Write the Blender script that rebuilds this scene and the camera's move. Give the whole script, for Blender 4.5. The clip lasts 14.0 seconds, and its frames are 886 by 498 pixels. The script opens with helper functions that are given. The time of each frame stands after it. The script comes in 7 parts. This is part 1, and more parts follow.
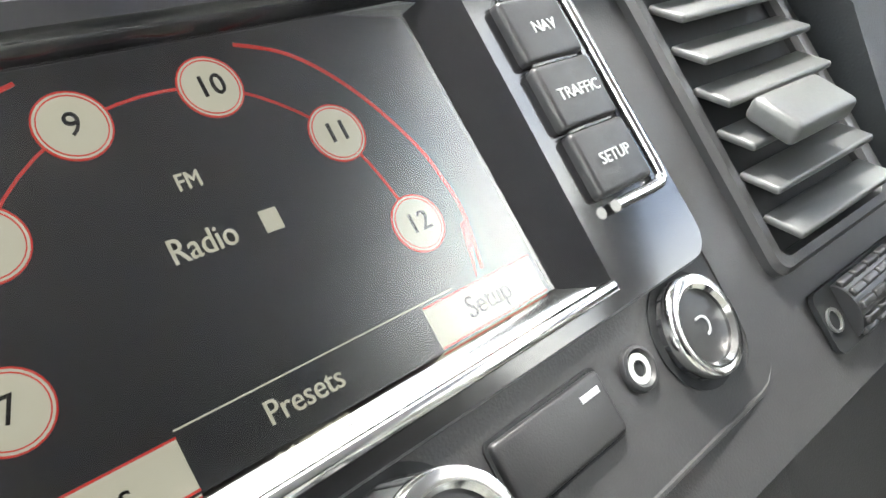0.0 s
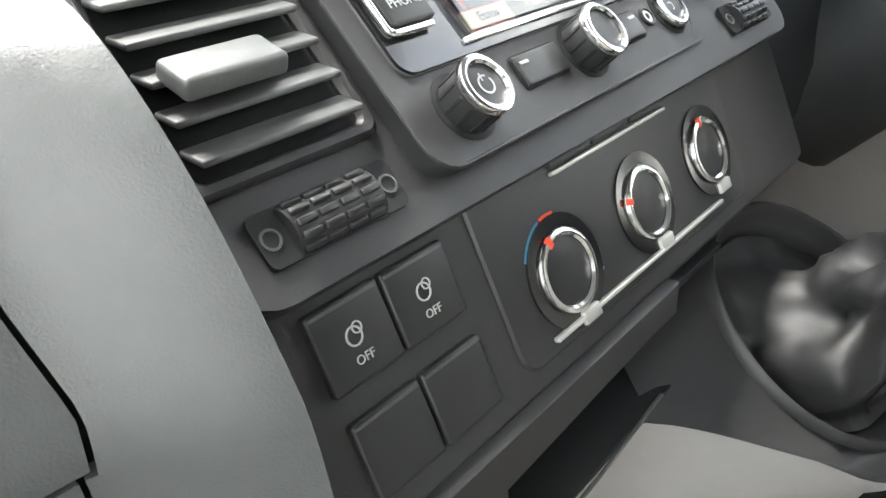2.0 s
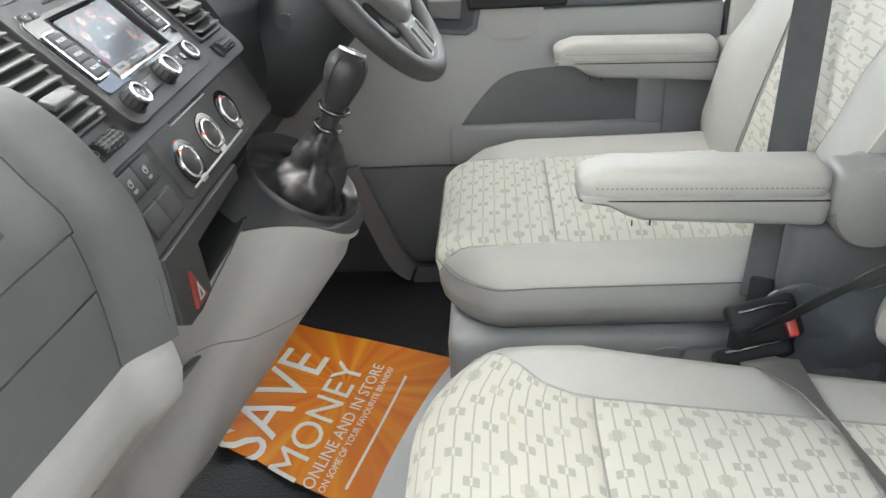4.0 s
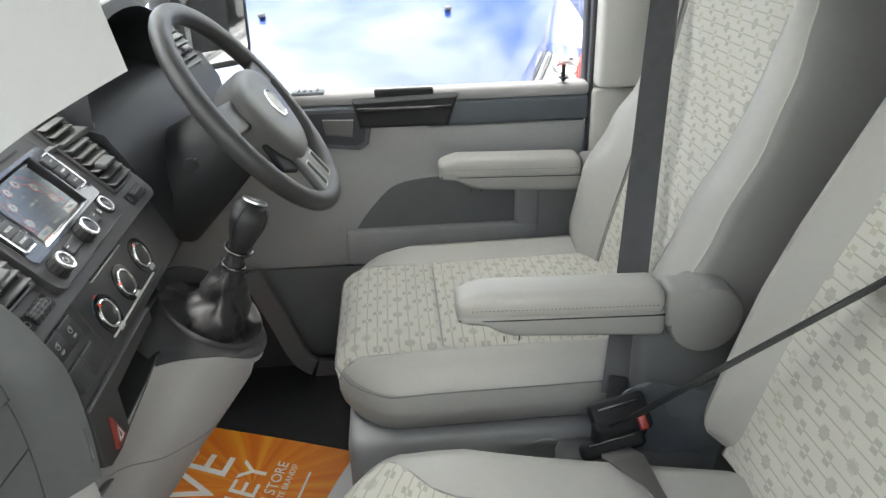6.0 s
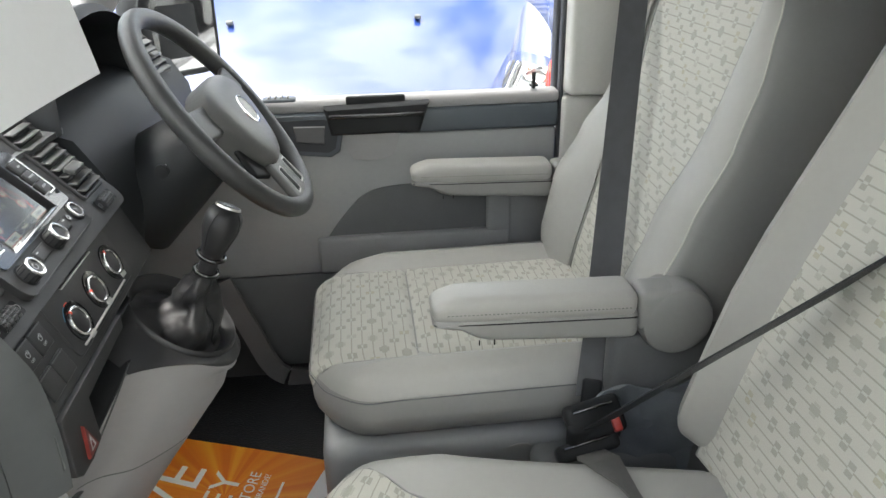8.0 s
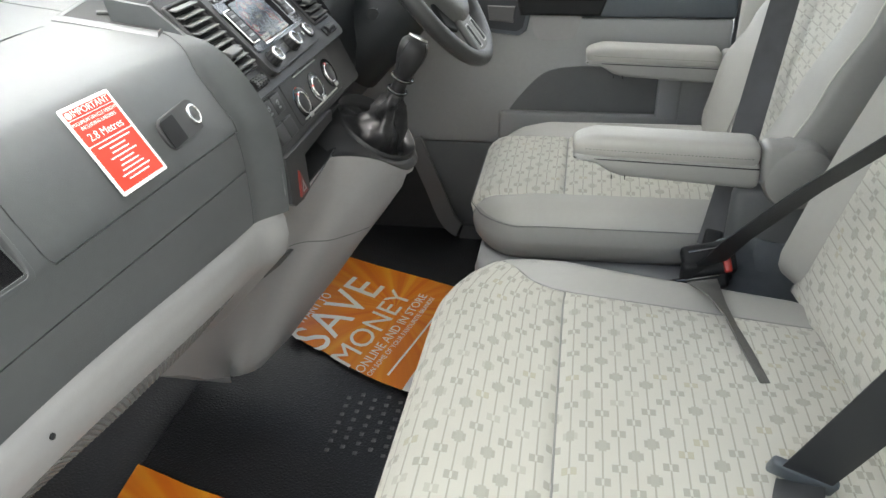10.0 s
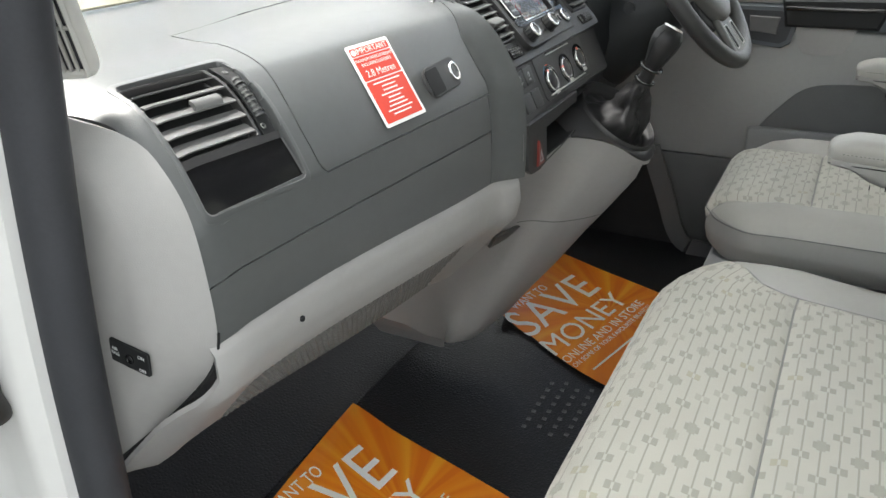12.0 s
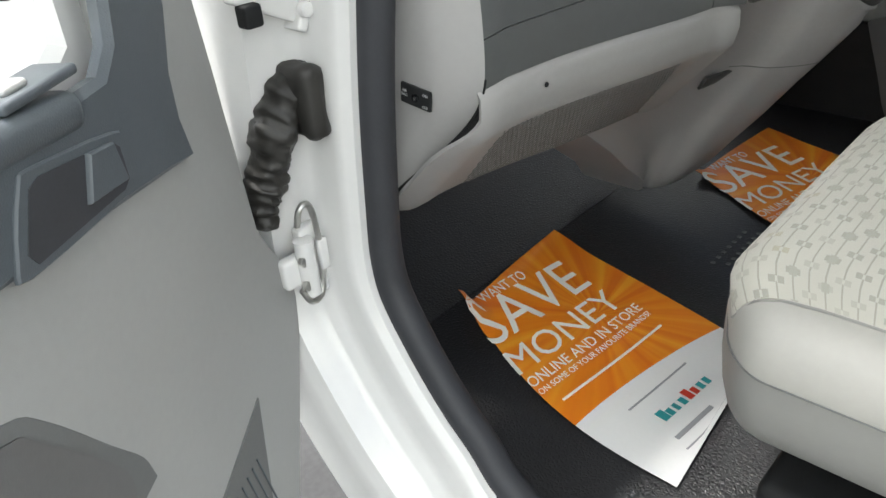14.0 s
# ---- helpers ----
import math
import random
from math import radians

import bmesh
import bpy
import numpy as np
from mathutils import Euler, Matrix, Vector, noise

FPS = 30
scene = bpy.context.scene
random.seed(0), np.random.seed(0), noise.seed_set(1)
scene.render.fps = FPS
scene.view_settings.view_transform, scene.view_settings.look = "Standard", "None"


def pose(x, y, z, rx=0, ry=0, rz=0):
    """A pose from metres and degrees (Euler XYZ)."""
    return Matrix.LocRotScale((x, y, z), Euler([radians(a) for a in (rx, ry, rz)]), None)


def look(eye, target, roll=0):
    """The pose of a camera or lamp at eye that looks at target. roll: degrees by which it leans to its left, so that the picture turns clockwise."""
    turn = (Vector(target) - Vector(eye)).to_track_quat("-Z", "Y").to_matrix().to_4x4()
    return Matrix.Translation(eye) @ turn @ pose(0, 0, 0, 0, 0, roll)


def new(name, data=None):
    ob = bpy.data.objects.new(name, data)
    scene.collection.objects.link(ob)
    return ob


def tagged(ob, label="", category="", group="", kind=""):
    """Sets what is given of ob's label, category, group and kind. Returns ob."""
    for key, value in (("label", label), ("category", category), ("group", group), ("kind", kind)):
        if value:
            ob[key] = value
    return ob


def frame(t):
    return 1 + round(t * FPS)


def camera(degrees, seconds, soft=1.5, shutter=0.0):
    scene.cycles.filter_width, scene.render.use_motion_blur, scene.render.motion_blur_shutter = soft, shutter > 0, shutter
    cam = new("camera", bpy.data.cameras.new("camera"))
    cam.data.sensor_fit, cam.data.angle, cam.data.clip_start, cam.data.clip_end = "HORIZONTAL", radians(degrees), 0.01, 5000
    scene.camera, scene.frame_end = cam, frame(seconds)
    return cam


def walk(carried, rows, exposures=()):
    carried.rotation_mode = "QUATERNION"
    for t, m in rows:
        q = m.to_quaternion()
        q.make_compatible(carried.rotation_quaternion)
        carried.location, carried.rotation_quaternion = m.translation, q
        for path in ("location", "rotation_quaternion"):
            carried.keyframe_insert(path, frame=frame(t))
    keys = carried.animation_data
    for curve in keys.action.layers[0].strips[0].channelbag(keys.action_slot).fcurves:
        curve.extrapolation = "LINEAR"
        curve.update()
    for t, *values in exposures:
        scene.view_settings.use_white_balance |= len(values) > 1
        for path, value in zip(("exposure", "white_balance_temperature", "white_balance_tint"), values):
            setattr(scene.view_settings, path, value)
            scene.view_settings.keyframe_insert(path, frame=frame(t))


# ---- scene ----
# ---- camera and walk ----
cam = camera(61.2, 14.0)
PATH = [
    (0, (-0.053, -0.058, 0.796), (1.121, 1.233, -0.181), 0.4),
    (0.5, (-0.122, -0.068, 0.802), (0.973, 1.319, -0.135), 0.9),
    (1, (-0.142, -0.083, 0.807), (0.928, 1.33, -0.119), 0.5),
    (1.5, (-0.205, -0.135, 0.808), (0.889, 1.233, -0.157), -1.1),
    (2, (-0.281, -0.165, 0.779), (1.013, 1.024, -0.177), -3.6),
    (2.5, (-0.318, -0.183, 0.78), (1.134, 0.758, -0.224), -2.1),
    (3, (-0.411, -0.202, 0.78), (1.195, 0.497, -0.185), -5.4),
    (3.5, (-0.541, -0.245, 0.795), (1.158, 0.148, -0.184), -5.6),
    (4, (-0.715, -0.325, 0.898), (1.017, -0.173, -0.091), -3.9),
    (4.2, (-0.751, -0.349, 0.941), (0.983, -0.262, -0.051), -3.1),
    (6.5, (-0.787, -0.346, 1.032), (1.022, -0.508, 0.195), -2.1),
    (7, (-0.743, -0.315, 1.036), (1.06, -0.576, 0.211), -1.7),
    (7.2, (-0.735, -0.3, 1.03), (1.065, -0.604, 0.213), -1.0),
    (9.3, (-0.936, -0.42, 1.017), (0.851, -0.327, 0.123), -2.1),
    (9.5, (-0.949, -0.402, 1.012), (0.833, -0.283, 0.112), -2.3),
    (10, (-1.06, -0.417, 0.966), (0.656, -0.093, -0.007), -1.7),
    (10.5, (-1.191, -0.518, 0.888), (0.419, -0.038, -0.198), -0.9),
    (11, (-1.255, -0.57, 0.863), (0.326, -0.079, -0.26), 0.1),
    (11.5, (-1.227, -0.496, 0.887), (0.321, 0.201, -0.171), -1.9),
    (12, (-1.13, -0.427, 0.907), (0.435, 0.448, 0.021), -2.2),
    (12.5, (-1.032, -0.36, 0.927), (0.552, 0.53, 0.091), -0.4),
    (13, (-1.018, -0.363, 0.93), (0.56, 0.551, 0.11), -0.4),
    (13.5, (-1.184, -0.47, 0.883), (0.154, 0.717, -0.011), -3.4),
    (14, (-1.356, -0.502, 0.832), (-0.145, 0.7, -0.211), -4.8),
]
EXPOSURE = [(0.0, 2.78), (0.5, 2.6), (1.5, 2.15), (2.0, 2.4), (2.5, 3.15), (3.0, 2.88), (3.5, 2.45), (4.0, 2.25), (6.5, 1.6), (7.0, 1.55), (9.5, 1.7), (10.0, 1.75), (10.5, 1.65), (11.0, 1.2), (11.5, 1.1), (12.0, 1.4), (12.5, 1.05), (13.0, 1.0), (13.5, 1.35), (14.0, 1.27)]
walk(cam, [(t, look(eye, target, roll)) for t, eye, target, roll in PATH], EXPOSURE)

# ---- world and light ----
world = bpy.data.worlds.new("world")
scene.world = world
world.use_nodes = True
wn, wl = world.node_tree.nodes, world.node_tree.links
wn.clear()
w_out = wn.new("ShaderNodeOutputWorld")
w_bg = wn.new("ShaderNodeBackground")
w_sky = wn.new("ShaderNodeTexSky")
w_sky.sky_type = "NISHITA"
w_sky.sun_disc = False
w_sky.sun_elevation, w_sky.sun_rotation = radians(72), radians(0)
w_noise = wn.new("ShaderNodeTexNoise")
w_noise.inputs["Scale"].default_value = 2.6
w_noise.inputs["Detail"].default_value = 7
w_co = wn.new("ShaderNodeTexCoord")
w_map = wn.new("ShaderNodeMapping")
w_map.inputs["Scale"].default_value = (1, 1, 2.2)
wl.new(w_co.outputs["Generated"], w_map.inputs["Vector"])
wl.new(w_map.outputs["Vector"], w_noise.inputs["Vector"])
w_ramp = wn.new("ShaderNodeValToRGB")
w_ramp.color_ramp.elements[0].position, w_ramp.color_ramp.elements[1].position = 0.36, 0.56
wl.new(w_noise.outputs["Fac"], w_ramp.inputs["Fac"])
w_mix = wn.new("ShaderNodeMix")
w_mix.data_type = "RGBA"
wl.new(w_ramp.outputs["Color"], w_mix.inputs["Factor"])
wl.new(w_sky.outputs["Color"], w_mix.inputs["A"])
w_mix.inputs["B"].default_value = (11.9, 12.0, 11.2, 1)
wl.new(w_mix.outputs["Result"], w_bg.inputs["Color"])
w_bg.inputs["Strength"].default_value = 0.15
wl.new(w_bg.outputs["Background"], w_out.inputs["Surface"])

sun_data = bpy.data.lights.new("sun", "SUN")
sun_data.energy, sun_data.angle, sun_data.color = 3.2, radians(14), (1.0, 0.97, 0.92)
sun = new("sun", sun_data)
sun.matrix_world = look((0.0, 1.7, 6), (0, -0.2, 0.3))


# ---- materials ----
def material(name, colour, rough=0.5, metal=0.0, vary=0.12, scale=9.0, bump=0.0, bump_scale=400.0, bump_kind="noise", spec=0.5, coat=0.0, sheen=0.0):
    """A painted or moulded surface: broad tone variation, fine grain and fine relief in object space."""
    m = bpy.data.materials.new(name)
    m.use_nodes = True
    n, l = m.node_tree.nodes, m.node_tree.links
    b = n["Principled BSDF"]
    b.inputs["Roughness"].default_value, b.inputs["Metallic"].default_value = rough, metal
    b.inputs["Specular IOR Level"].default_value = spec
    b.inputs["Coat Weight"].default_value = coat
    b.inputs["Sheen Weight"].default_value = sheen
    co = n.new("ShaderNodeTexCoord")
    big, small = n.new("ShaderNodeTexNoise"), n.new("ShaderNodeTexNoise")
    big.inputs["Scale"].default_value, small.inputs["Scale"].default_value = scale, scale * 22
    big.inputs["Detail"].default_value = 5
    add = n.new("ShaderNodeMath")
    add.operation = "MULTIPLY_ADD"
    add.inputs[1].default_value = 0.4
    for t in (big, small):
        l.new(co.outputs["Object"], t.inputs["Vector"])
    l.new(small.outputs["Fac"], add.inputs[0])
    l.new(big.outputs["Fac"], add.inputs[2])
    ramp = n.new("ShaderNodeMapRange")
    ramp.inputs["From Min"].default_value, ramp.inputs["From Max"].default_value = 0.4, 1.0
    ramp.inputs["To Min"].default_value, ramp.inputs["To Max"].default_value = 1 - vary, 1 + vary
    l.new(add.outputs["Value"], ramp.inputs["Value"])
    mul = n.new("ShaderNodeVectorMath")
    mul.operation = "SCALE"
    mul.inputs[0].default_value = colour
    l.new(ramp.outputs["Result"], mul.inputs["Scale"])
    l.new(mul.outputs["Vector"], b.inputs["Base Color"])
    rr = n.new("ShaderNodeMapRange")
    rr.inputs["To Min"].default_value, rr.inputs["To Max"].default_value = max(rough - 0.07, 0.02), min(rough + 0.07, 1)
    l.new(big.outputs["Fac"], rr.inputs["Value"])
    l.new(rr.outputs["Result"], b.inputs["Roughness"])
    if bump:
        if bump_kind == "leather":
            tex = n.new("ShaderNodeTexVoronoi")
            tex.feature = "DISTANCE_TO_EDGE"
            out = tex.outputs["Distance"]
        else:
            tex = n.new("ShaderNodeTexNoise")
            out = tex.outputs["Fac"]
        tex.inputs["Scale"].default_value = bump_scale
        l.new(co.outputs["Object"], tex.inputs["Vector"])
        bp = n.new("ShaderNodeBump")
        bp.inputs["Strength"].default_value, bp.inputs["Distance"].default_value = bump, 0.0006
        l.new(out, bp.inputs["Height"])
        l.new(bp.outputs["Normal"], b.inputs["Normal"])
    return m


def plain_glass(name, tint=(1, 1, 1)):
    m = bpy.data.materials.new(name)
    m.use_nodes = True
    b = m.node_tree.nodes["Principled BSDF"]
    b.inputs["Base Color"].default_value = (*tint, 1)
    b.inputs["Transmission Weight"].default_value, b.inputs["Roughness"].default_value, b.inputs["IOR"].default_value = 1, 0.0, 1.05
    return m


def glowing(name, colour, strength):
    m = bpy.data.materials.new(name)
    m.use_nodes = True
    b = m.node_tree.nodes["Principled BSDF"]
    b.inputs["Base Color"].default_value = (*colour, 1)
    b.inputs["Roughness"].default_value = 0.12
    b.inputs["Emission Color"].default_value = (*colour, 1)
    b.inputs["Emission Strength"].default_value = strength
    return m


def seat_fabric():
    """Cream weave with thin grey lines and small staggered squares; the UV map is in metres."""
    m = bpy.data.materials.new("seat_fabric")
    m.use_nodes = True
    n, l = m.node_tree.nodes, m.node_tree.links
    b = n["Principled BSDF"]
    b.inputs["Roughness"].default_value = 0.9
    b.inputs["Sheen Weight"].default_value = 0.15

    def val(op, a, c=None, d=None):
        k = n.new("ShaderNodeMath")
        k.operation = op
        for i, v in enumerate((a, c, d)):
            if v is None:
                continue
            if isinstance(v, (int, float)):
                k.inputs[i].default_value = v
            else:
                l.new(v, k.inputs[i])
        return k.outputs[0]

    uv = n.new("ShaderNodeUVMap")
    sep = n.new("ShaderNodeSeparateXYZ")
    l.new(uv.outputs["UV"], sep.inputs["Vector"])
    u, v = sep.outputs["X"], sep.outputs["Y"]
    P, Q = 0.0176, 0.052
    row = val("FLOOR", val("DIVIDE", v, P))
    sv = val("SUBTRACT", val("SUBTRACT", v, val("MULTIPLY", row, P)), P / 2)
    dv = val("ABSOLUTE", sv)
    shift = val("MULTIPLY", val("FLOORED_MODULO", val("MULTIPLY", row, 0.39), 1.0), Q)
    uu = val("ADD", u, shift)
    cell = val("FLOOR", val("DIVIDE", uu, Q))
    su = val("SUBTRACT", val("SUBTRACT", uu, val("MULTIPLY", cell, Q)), Q / 2)
    du = val("ABSOLUTE", su)
    line = val("MULTIPLY", val("LESS_THAN", dv, 0.0010), val("GREATER_THAN", du, 0.0042))
    grey = val("MULTIPLY", val("LESS_THAN", du, 0.0054), val("MULTIPLY", val("GREATER_THAN", dv, 0.0014), val("LESS_THAN", dv, 0.0080)))
    core = val("MULTIPLY", val("LESS_THAN", du, 0.0082), val("LESS_THAN", dv, 0.0042))
    shade = n.new("ShaderNodeTexWhiteNoise")
    shade.noise_dimensions = "2D"
    cmb = n.new("ShaderNodeCombineXYZ")
    l.new(row, cmb.inputs["X"])
    l.new(cell, cmb.inputs["Y"])
    l.new(cmb.outputs["Vector"], shade.inputs["Vector"])
    base = n.new("ShaderNodeTexNoise")
    base.inputs["Scale"].default_value = 14
    co = n.new("ShaderNodeTexCoord")
    l.new(co.outputs["Object"], base.inputs["Vector"])

    def mix(f, a, c):
        k = n.new("ShaderNodeMix")
        k.data_type = "RGBA"
        for sock, v2 in (("Factor", f), ("A", a), ("B", c)):
            if isinstance(v2, tuple):
                k.inputs[sock].default_value = (*v2, 1)
            elif isinstance(v2, (int, float)):
                k.inputs[sock].default_value = v2
            else:
                l.new(v2, k.inputs[sock])
        return k.outputs["Result"]

    ground = mix(base.outputs["Fac"], (0.455, 0.445, 0.392), (0.53, 0.52, 0.462))
    tone = mix(val("GREATER_THAN", shade.outputs["Value"], 0.93), (0.345, 0.335, 0.29), (0.41, 0.385, 0.30))
    tone = mix(val("LESS_THAN", shade.outputs["Value"], 0.3), tone, (0.415, 0.403, 0.35))
    c1 = mix(line, ground, (0.335, 0.324, 0.28))
    c2 = mix(grey, c1, tone)
    filled = val("LESS_THAN", val("FRACT", val("MULTIPLY", shade.outputs["Value"], 7.0)), 0.28)
    c3 = mix(val("MULTIPLY", core, filled), c2, (0.365, 0.354, 0.306))
    weave = n.new("ShaderNodeTexWave")
    weave.wave_type, weave.bands_direction = "BANDS", "DIAGONAL"
    weave.inputs["Scale"].default_value = 700
    weave.inputs["Distortion"].default_value = 1.0
    l.new(uv.outputs["UV"], weave.inputs["Vector"])
    c4 = mix(val("MULTIPLY", weave.outputs["Fac"], 0.12), c3, (0.25, 0.24, 0.2))
    l.new(c4, b.inputs["Base Color"])
    bp = n.new("ShaderNodeBump")
    bp.inputs["Strength"].default_value, bp.inputs["Distance"].default_value = 0.35, 0.0006
    hgt = val("SUBTRACT", weave.outputs["Fac"], val("MULTIPLY", line, 1.6))
    l.new(hgt, bp.inputs["Height"])
    l.new(bp.outputs["Normal"], b.inputs["Normal"])
    return m


def rubber_mat():
    m = material("rubber_mat", (0.017, 0.0175, 0.020), 0.42, vary=0.35, scale=7, bump=3.0, bump_scale=150, bump_kind="leather", spec=0.5)
    return m


def paper_print():
    """Orange print with lighter rays fanning over it; the UV map runs 0 to 1 over the sheet."""
    m = material("orange_print", (0.85, 0.25, 0.02), 0.42, vary=0.05)
    n, l = m.node_tree.nodes, m.node_tree.links
    b = n["Principled BSDF"]
    uv = n.new("ShaderNodeUVMap")
    grad = n.new("ShaderNodeTexGradient")
    grad.gradient_type = "RADIAL"
    mp = n.new("ShaderNodeMapping")
    mp.inputs["Location"].default_value = (-0.62, -0.42, 0)
    l.new(uv.outputs["UV"], mp.inputs["Vector"])
    l.new(mp.outputs["Vector"], grad.inputs["Vector"])
    noise_tex = n.new("ShaderNodeTexNoise")
    noise_tex.noise_dimensions = "1D"
    noise_tex.inputs["Scale"].default_value = 26
    noise_tex.inputs["Detail"].default_value = 2
    l.new(grad.outputs["Fac"], noise_tex.inputs["W"])
    ramp = n.new("ShaderNodeValToRGB")
    el = ramp.color_ramp.elements
    el[0].position, el[0].color = 0.3, (0.735, 0.165, 0.010, 1)
    el[1].position, el[1].color = 0.75, (0.86, 0.345, 0.024, 1)
    mid = el.new(0.5)
    mid.color = (0.80, 0.23, 0.012, 1)
    l.new(noise_tex.outputs["Fac"], ramp.inputs["Fac"])
    l.new(ramp.outputs["Color"], b.inputs["Base Color"])
    return m


def screen_cover():
    """A clear cover whose matt gloss rises towards grazing views."""
    m = bpy.data.materials.new("screen_cover")
    m.use_nodes = True
    n, l = m.node_tree.nodes, m.node_tree.links
    n.remove(n["Principled BSDF"])
    clear, gloss, mix, fres = n.new("ShaderNodeBsdfTransparent"), n.new("ShaderNodeBsdfGlossy"), n.new("ShaderNodeMixShader"), n.new("ShaderNodeFresnel")
    gloss.inputs["Roughness"].default_value = 0.20
    fres.inputs["IOR"].default_value = 2.1
    l.new(fres.outputs["Fac"], mix.inputs["Fac"])
    l.new(clear.outputs["BSDF"], mix.inputs[1])
    l.new(gloss.outputs["BSDF"], mix.inputs[2])
    l.new(mix.outputs["Shader"], n["Material Output"].inputs["Surface"])
    return m


DASH = material("dash_plastic", (0.062, 0.066, 0.068), 0.42, vary=0.16, scale=4, bump=0.24, bump_scale=640, bump_kind="leather", spec=0.55, sheen=0.16)
DASH_FINE = material("console_plastic", (0.024, 0.024, 0.025), 0.5, vary=0.12, scale=14, bump=0.15, bump_scale=1500, spec=0.5)
KEY = material("key_plastic", (0.018, 0.018, 0.019), 0.4, vary=0.15, scale=40, bump=0.12, bump_scale=2500)
SLAT = material("slat_plastic", (0.064, 0.066, 0.065), 0.45, vary=0.2, scale=25, bump=0.1, bump_scale=1800, spec=0.6)
LIGHT_GREY = material("light_grey_plastic", (0.295, 0.29, 0.287), 0.50, vary=0.06, scale=5, bump=0.3, bump_scale=600, bump_kind="leather")
DOOR_GREY = material("door_grey_plastic", (0.31, 0.315, 0.31), 0.48, vary=0.06, scale=5, bump=0.3, bump_scale=600, bump_kind="leather")
DOOR_DARK = material("door_dark_plastic", (0.075, 0.088, 0.100), 0.45, vary=0.1, scale=7, bump=0.4, bump_scale=420, bump_kind="leather")
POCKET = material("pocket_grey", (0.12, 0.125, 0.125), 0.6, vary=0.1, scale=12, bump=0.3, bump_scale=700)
VINYL = material("seat_vinyl", (0.345, 0.338, 0.312), 0.46, vary=0.05, scale=5, bump=0.3, bump_scale=700, bump_kind="leather")
VINYL_SIDE = material("seat_side_vinyl", (0.25, 0.247, 0.235), 0.5, vary=0.06, scale=5, bump=0.3, bump_scale=700, bump_kind="leather")
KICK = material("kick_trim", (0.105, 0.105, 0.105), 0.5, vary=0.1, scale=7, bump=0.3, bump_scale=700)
FABRIC = seat_fabric()
SKIRT = material("skirt_plastic", (0.22, 0.225, 0.23), 0.45, vary=0.06, scale=5, bump=0.3, bump_scale=700, bump_kind="leather")
PIPING = material("seat_piping", (0.46, 0.45, 0.40), 0.5, vary=0.05)
BLACK = material("black_plastic", (0.012, 0.013, 0.014), 0.7, vary=0.25, scale=20, spec=0.3)
COLUMN = material("column_plastic", (0.018, 0.020, 0.022), 0.55, vary=0.15, scale=9, bump=0.3, bump_scale=800, bump_kind="leather", spec=0.3)
GLOSS = material("gloss_black", (0.008, 0.008, 0.009), 0.15, vary=0.1, scale=8, spec=0.9)
CHROME = material("chrome", (0.78, 0.78, 0.77), 0.14, metal=1.0, vary=0.05, scale=60)
STEEL = material("zinc_steel", (0.55, 0.55, 0.53), 0.35, metal=1.0, vary=0.15, scale=60)
BELT = material("belt_webbing", (0.022, 0.024, 0.027), 0.55, vary=0.2, scale=40, bump=0.5, bump_scale=1200)
FLAP = material("wrinkled_flap", (0.11, 0.122, 0.132), 0.42, vary=0.15, scale=12, bump=0.3, bump_scale=300)
FADED = material("faded_webbing", (0.115, 0.113, 0.105), 0.5, vary=0.3, scale=30, bump=0.5, bump_scale=1200)
BELT_GREY = material("grey_webbing", (0.052, 0.054, 0.057), 0.55, vary=0.2, scale=40, bump=0.5, bump_scale=1200)
LEATHER = material("black_leather", (0.012, 0.012, 0.013), 0.55, vary=0.25, scale=25, bump=0.3, bump_scale=900, bump_kind="leather")
WHEEL = material("wheel_rubber", (0.040, 0.041, 0.041), 0.38, vary=0.15, scale=14, bump=0.8, bump_scale=560, bump_kind="leather")
SILVER = material("satin_silver", (0.50, 0.50, 0.48), 0.38, metal=0.4, vary=0.05, scale=30)
RUBBER = material("seal_rubber", (0.034, 0.036, 0.042), 0.6, vary=0.2, scale=14)
MAT = rubber_mat()
MAT_DOT = material("worn_rubber_stud", (0.13, 0.13, 0.125), 0.6, vary=0.4, scale=60)
PAINT = material("white_body_paint", (0.72, 0.72, 0.715), 0.22, vary=0.03, scale=3, coat=0.6)
PAPER = material("white_paper", (0.80, 0.80, 0.80), 0.55, vary=0.03, scale=6)
FAINT = material("faint_ink", (0.62, 0.62, 0.62), 0.6, vary=0.05)
ORANGE = paper_print()
INK = material("white_ink", (0.86, 0.85, 0.82), 0.5, vary=0.02)
TEAL = material("teal_ink", (0.03, 0.30, 0.32), 0.5, vary=0.02)
GREY_INK = material("grey_ink", (0.30, 0.31, 0.33), 0.5, vary=0.02)
RED_PRINT = material("red_print", (0.58, 0.045, 0.022), 0.4, vary=0.04)
LEGEND = material("white_legend", (0.38, 0.39, 0.39), 0.5, vary=0.02)
RED = material("red_plastic", (0.42, 0.03, 0.02), 0.3, vary=0.05)
HAZARD = material("dull_red_plastic", (0.15, 0.020, 0.015), 0.35, vary=0.08)
RED_MARK = material("red_mark", (0.75, 0.07, 0.03), 0.4, vary=0.02)
BLUE_MARK = material("blue_mark", (0.06, 0.2, 0.32), 0.4, vary=0.02)
CREAM_BOARD = material("cream_board", (0.78, 0.74, 0.60), 0.5, vary=0.04, scale=5)
BLUE_INK = material("blue_ink", (0.035, 0.11, 0.32), 0.45, vary=0.04)
GAITER = material("rubber_gaiter", (0.022, 0.021, 0.019), 0.5, vary=0.4, scale=18)
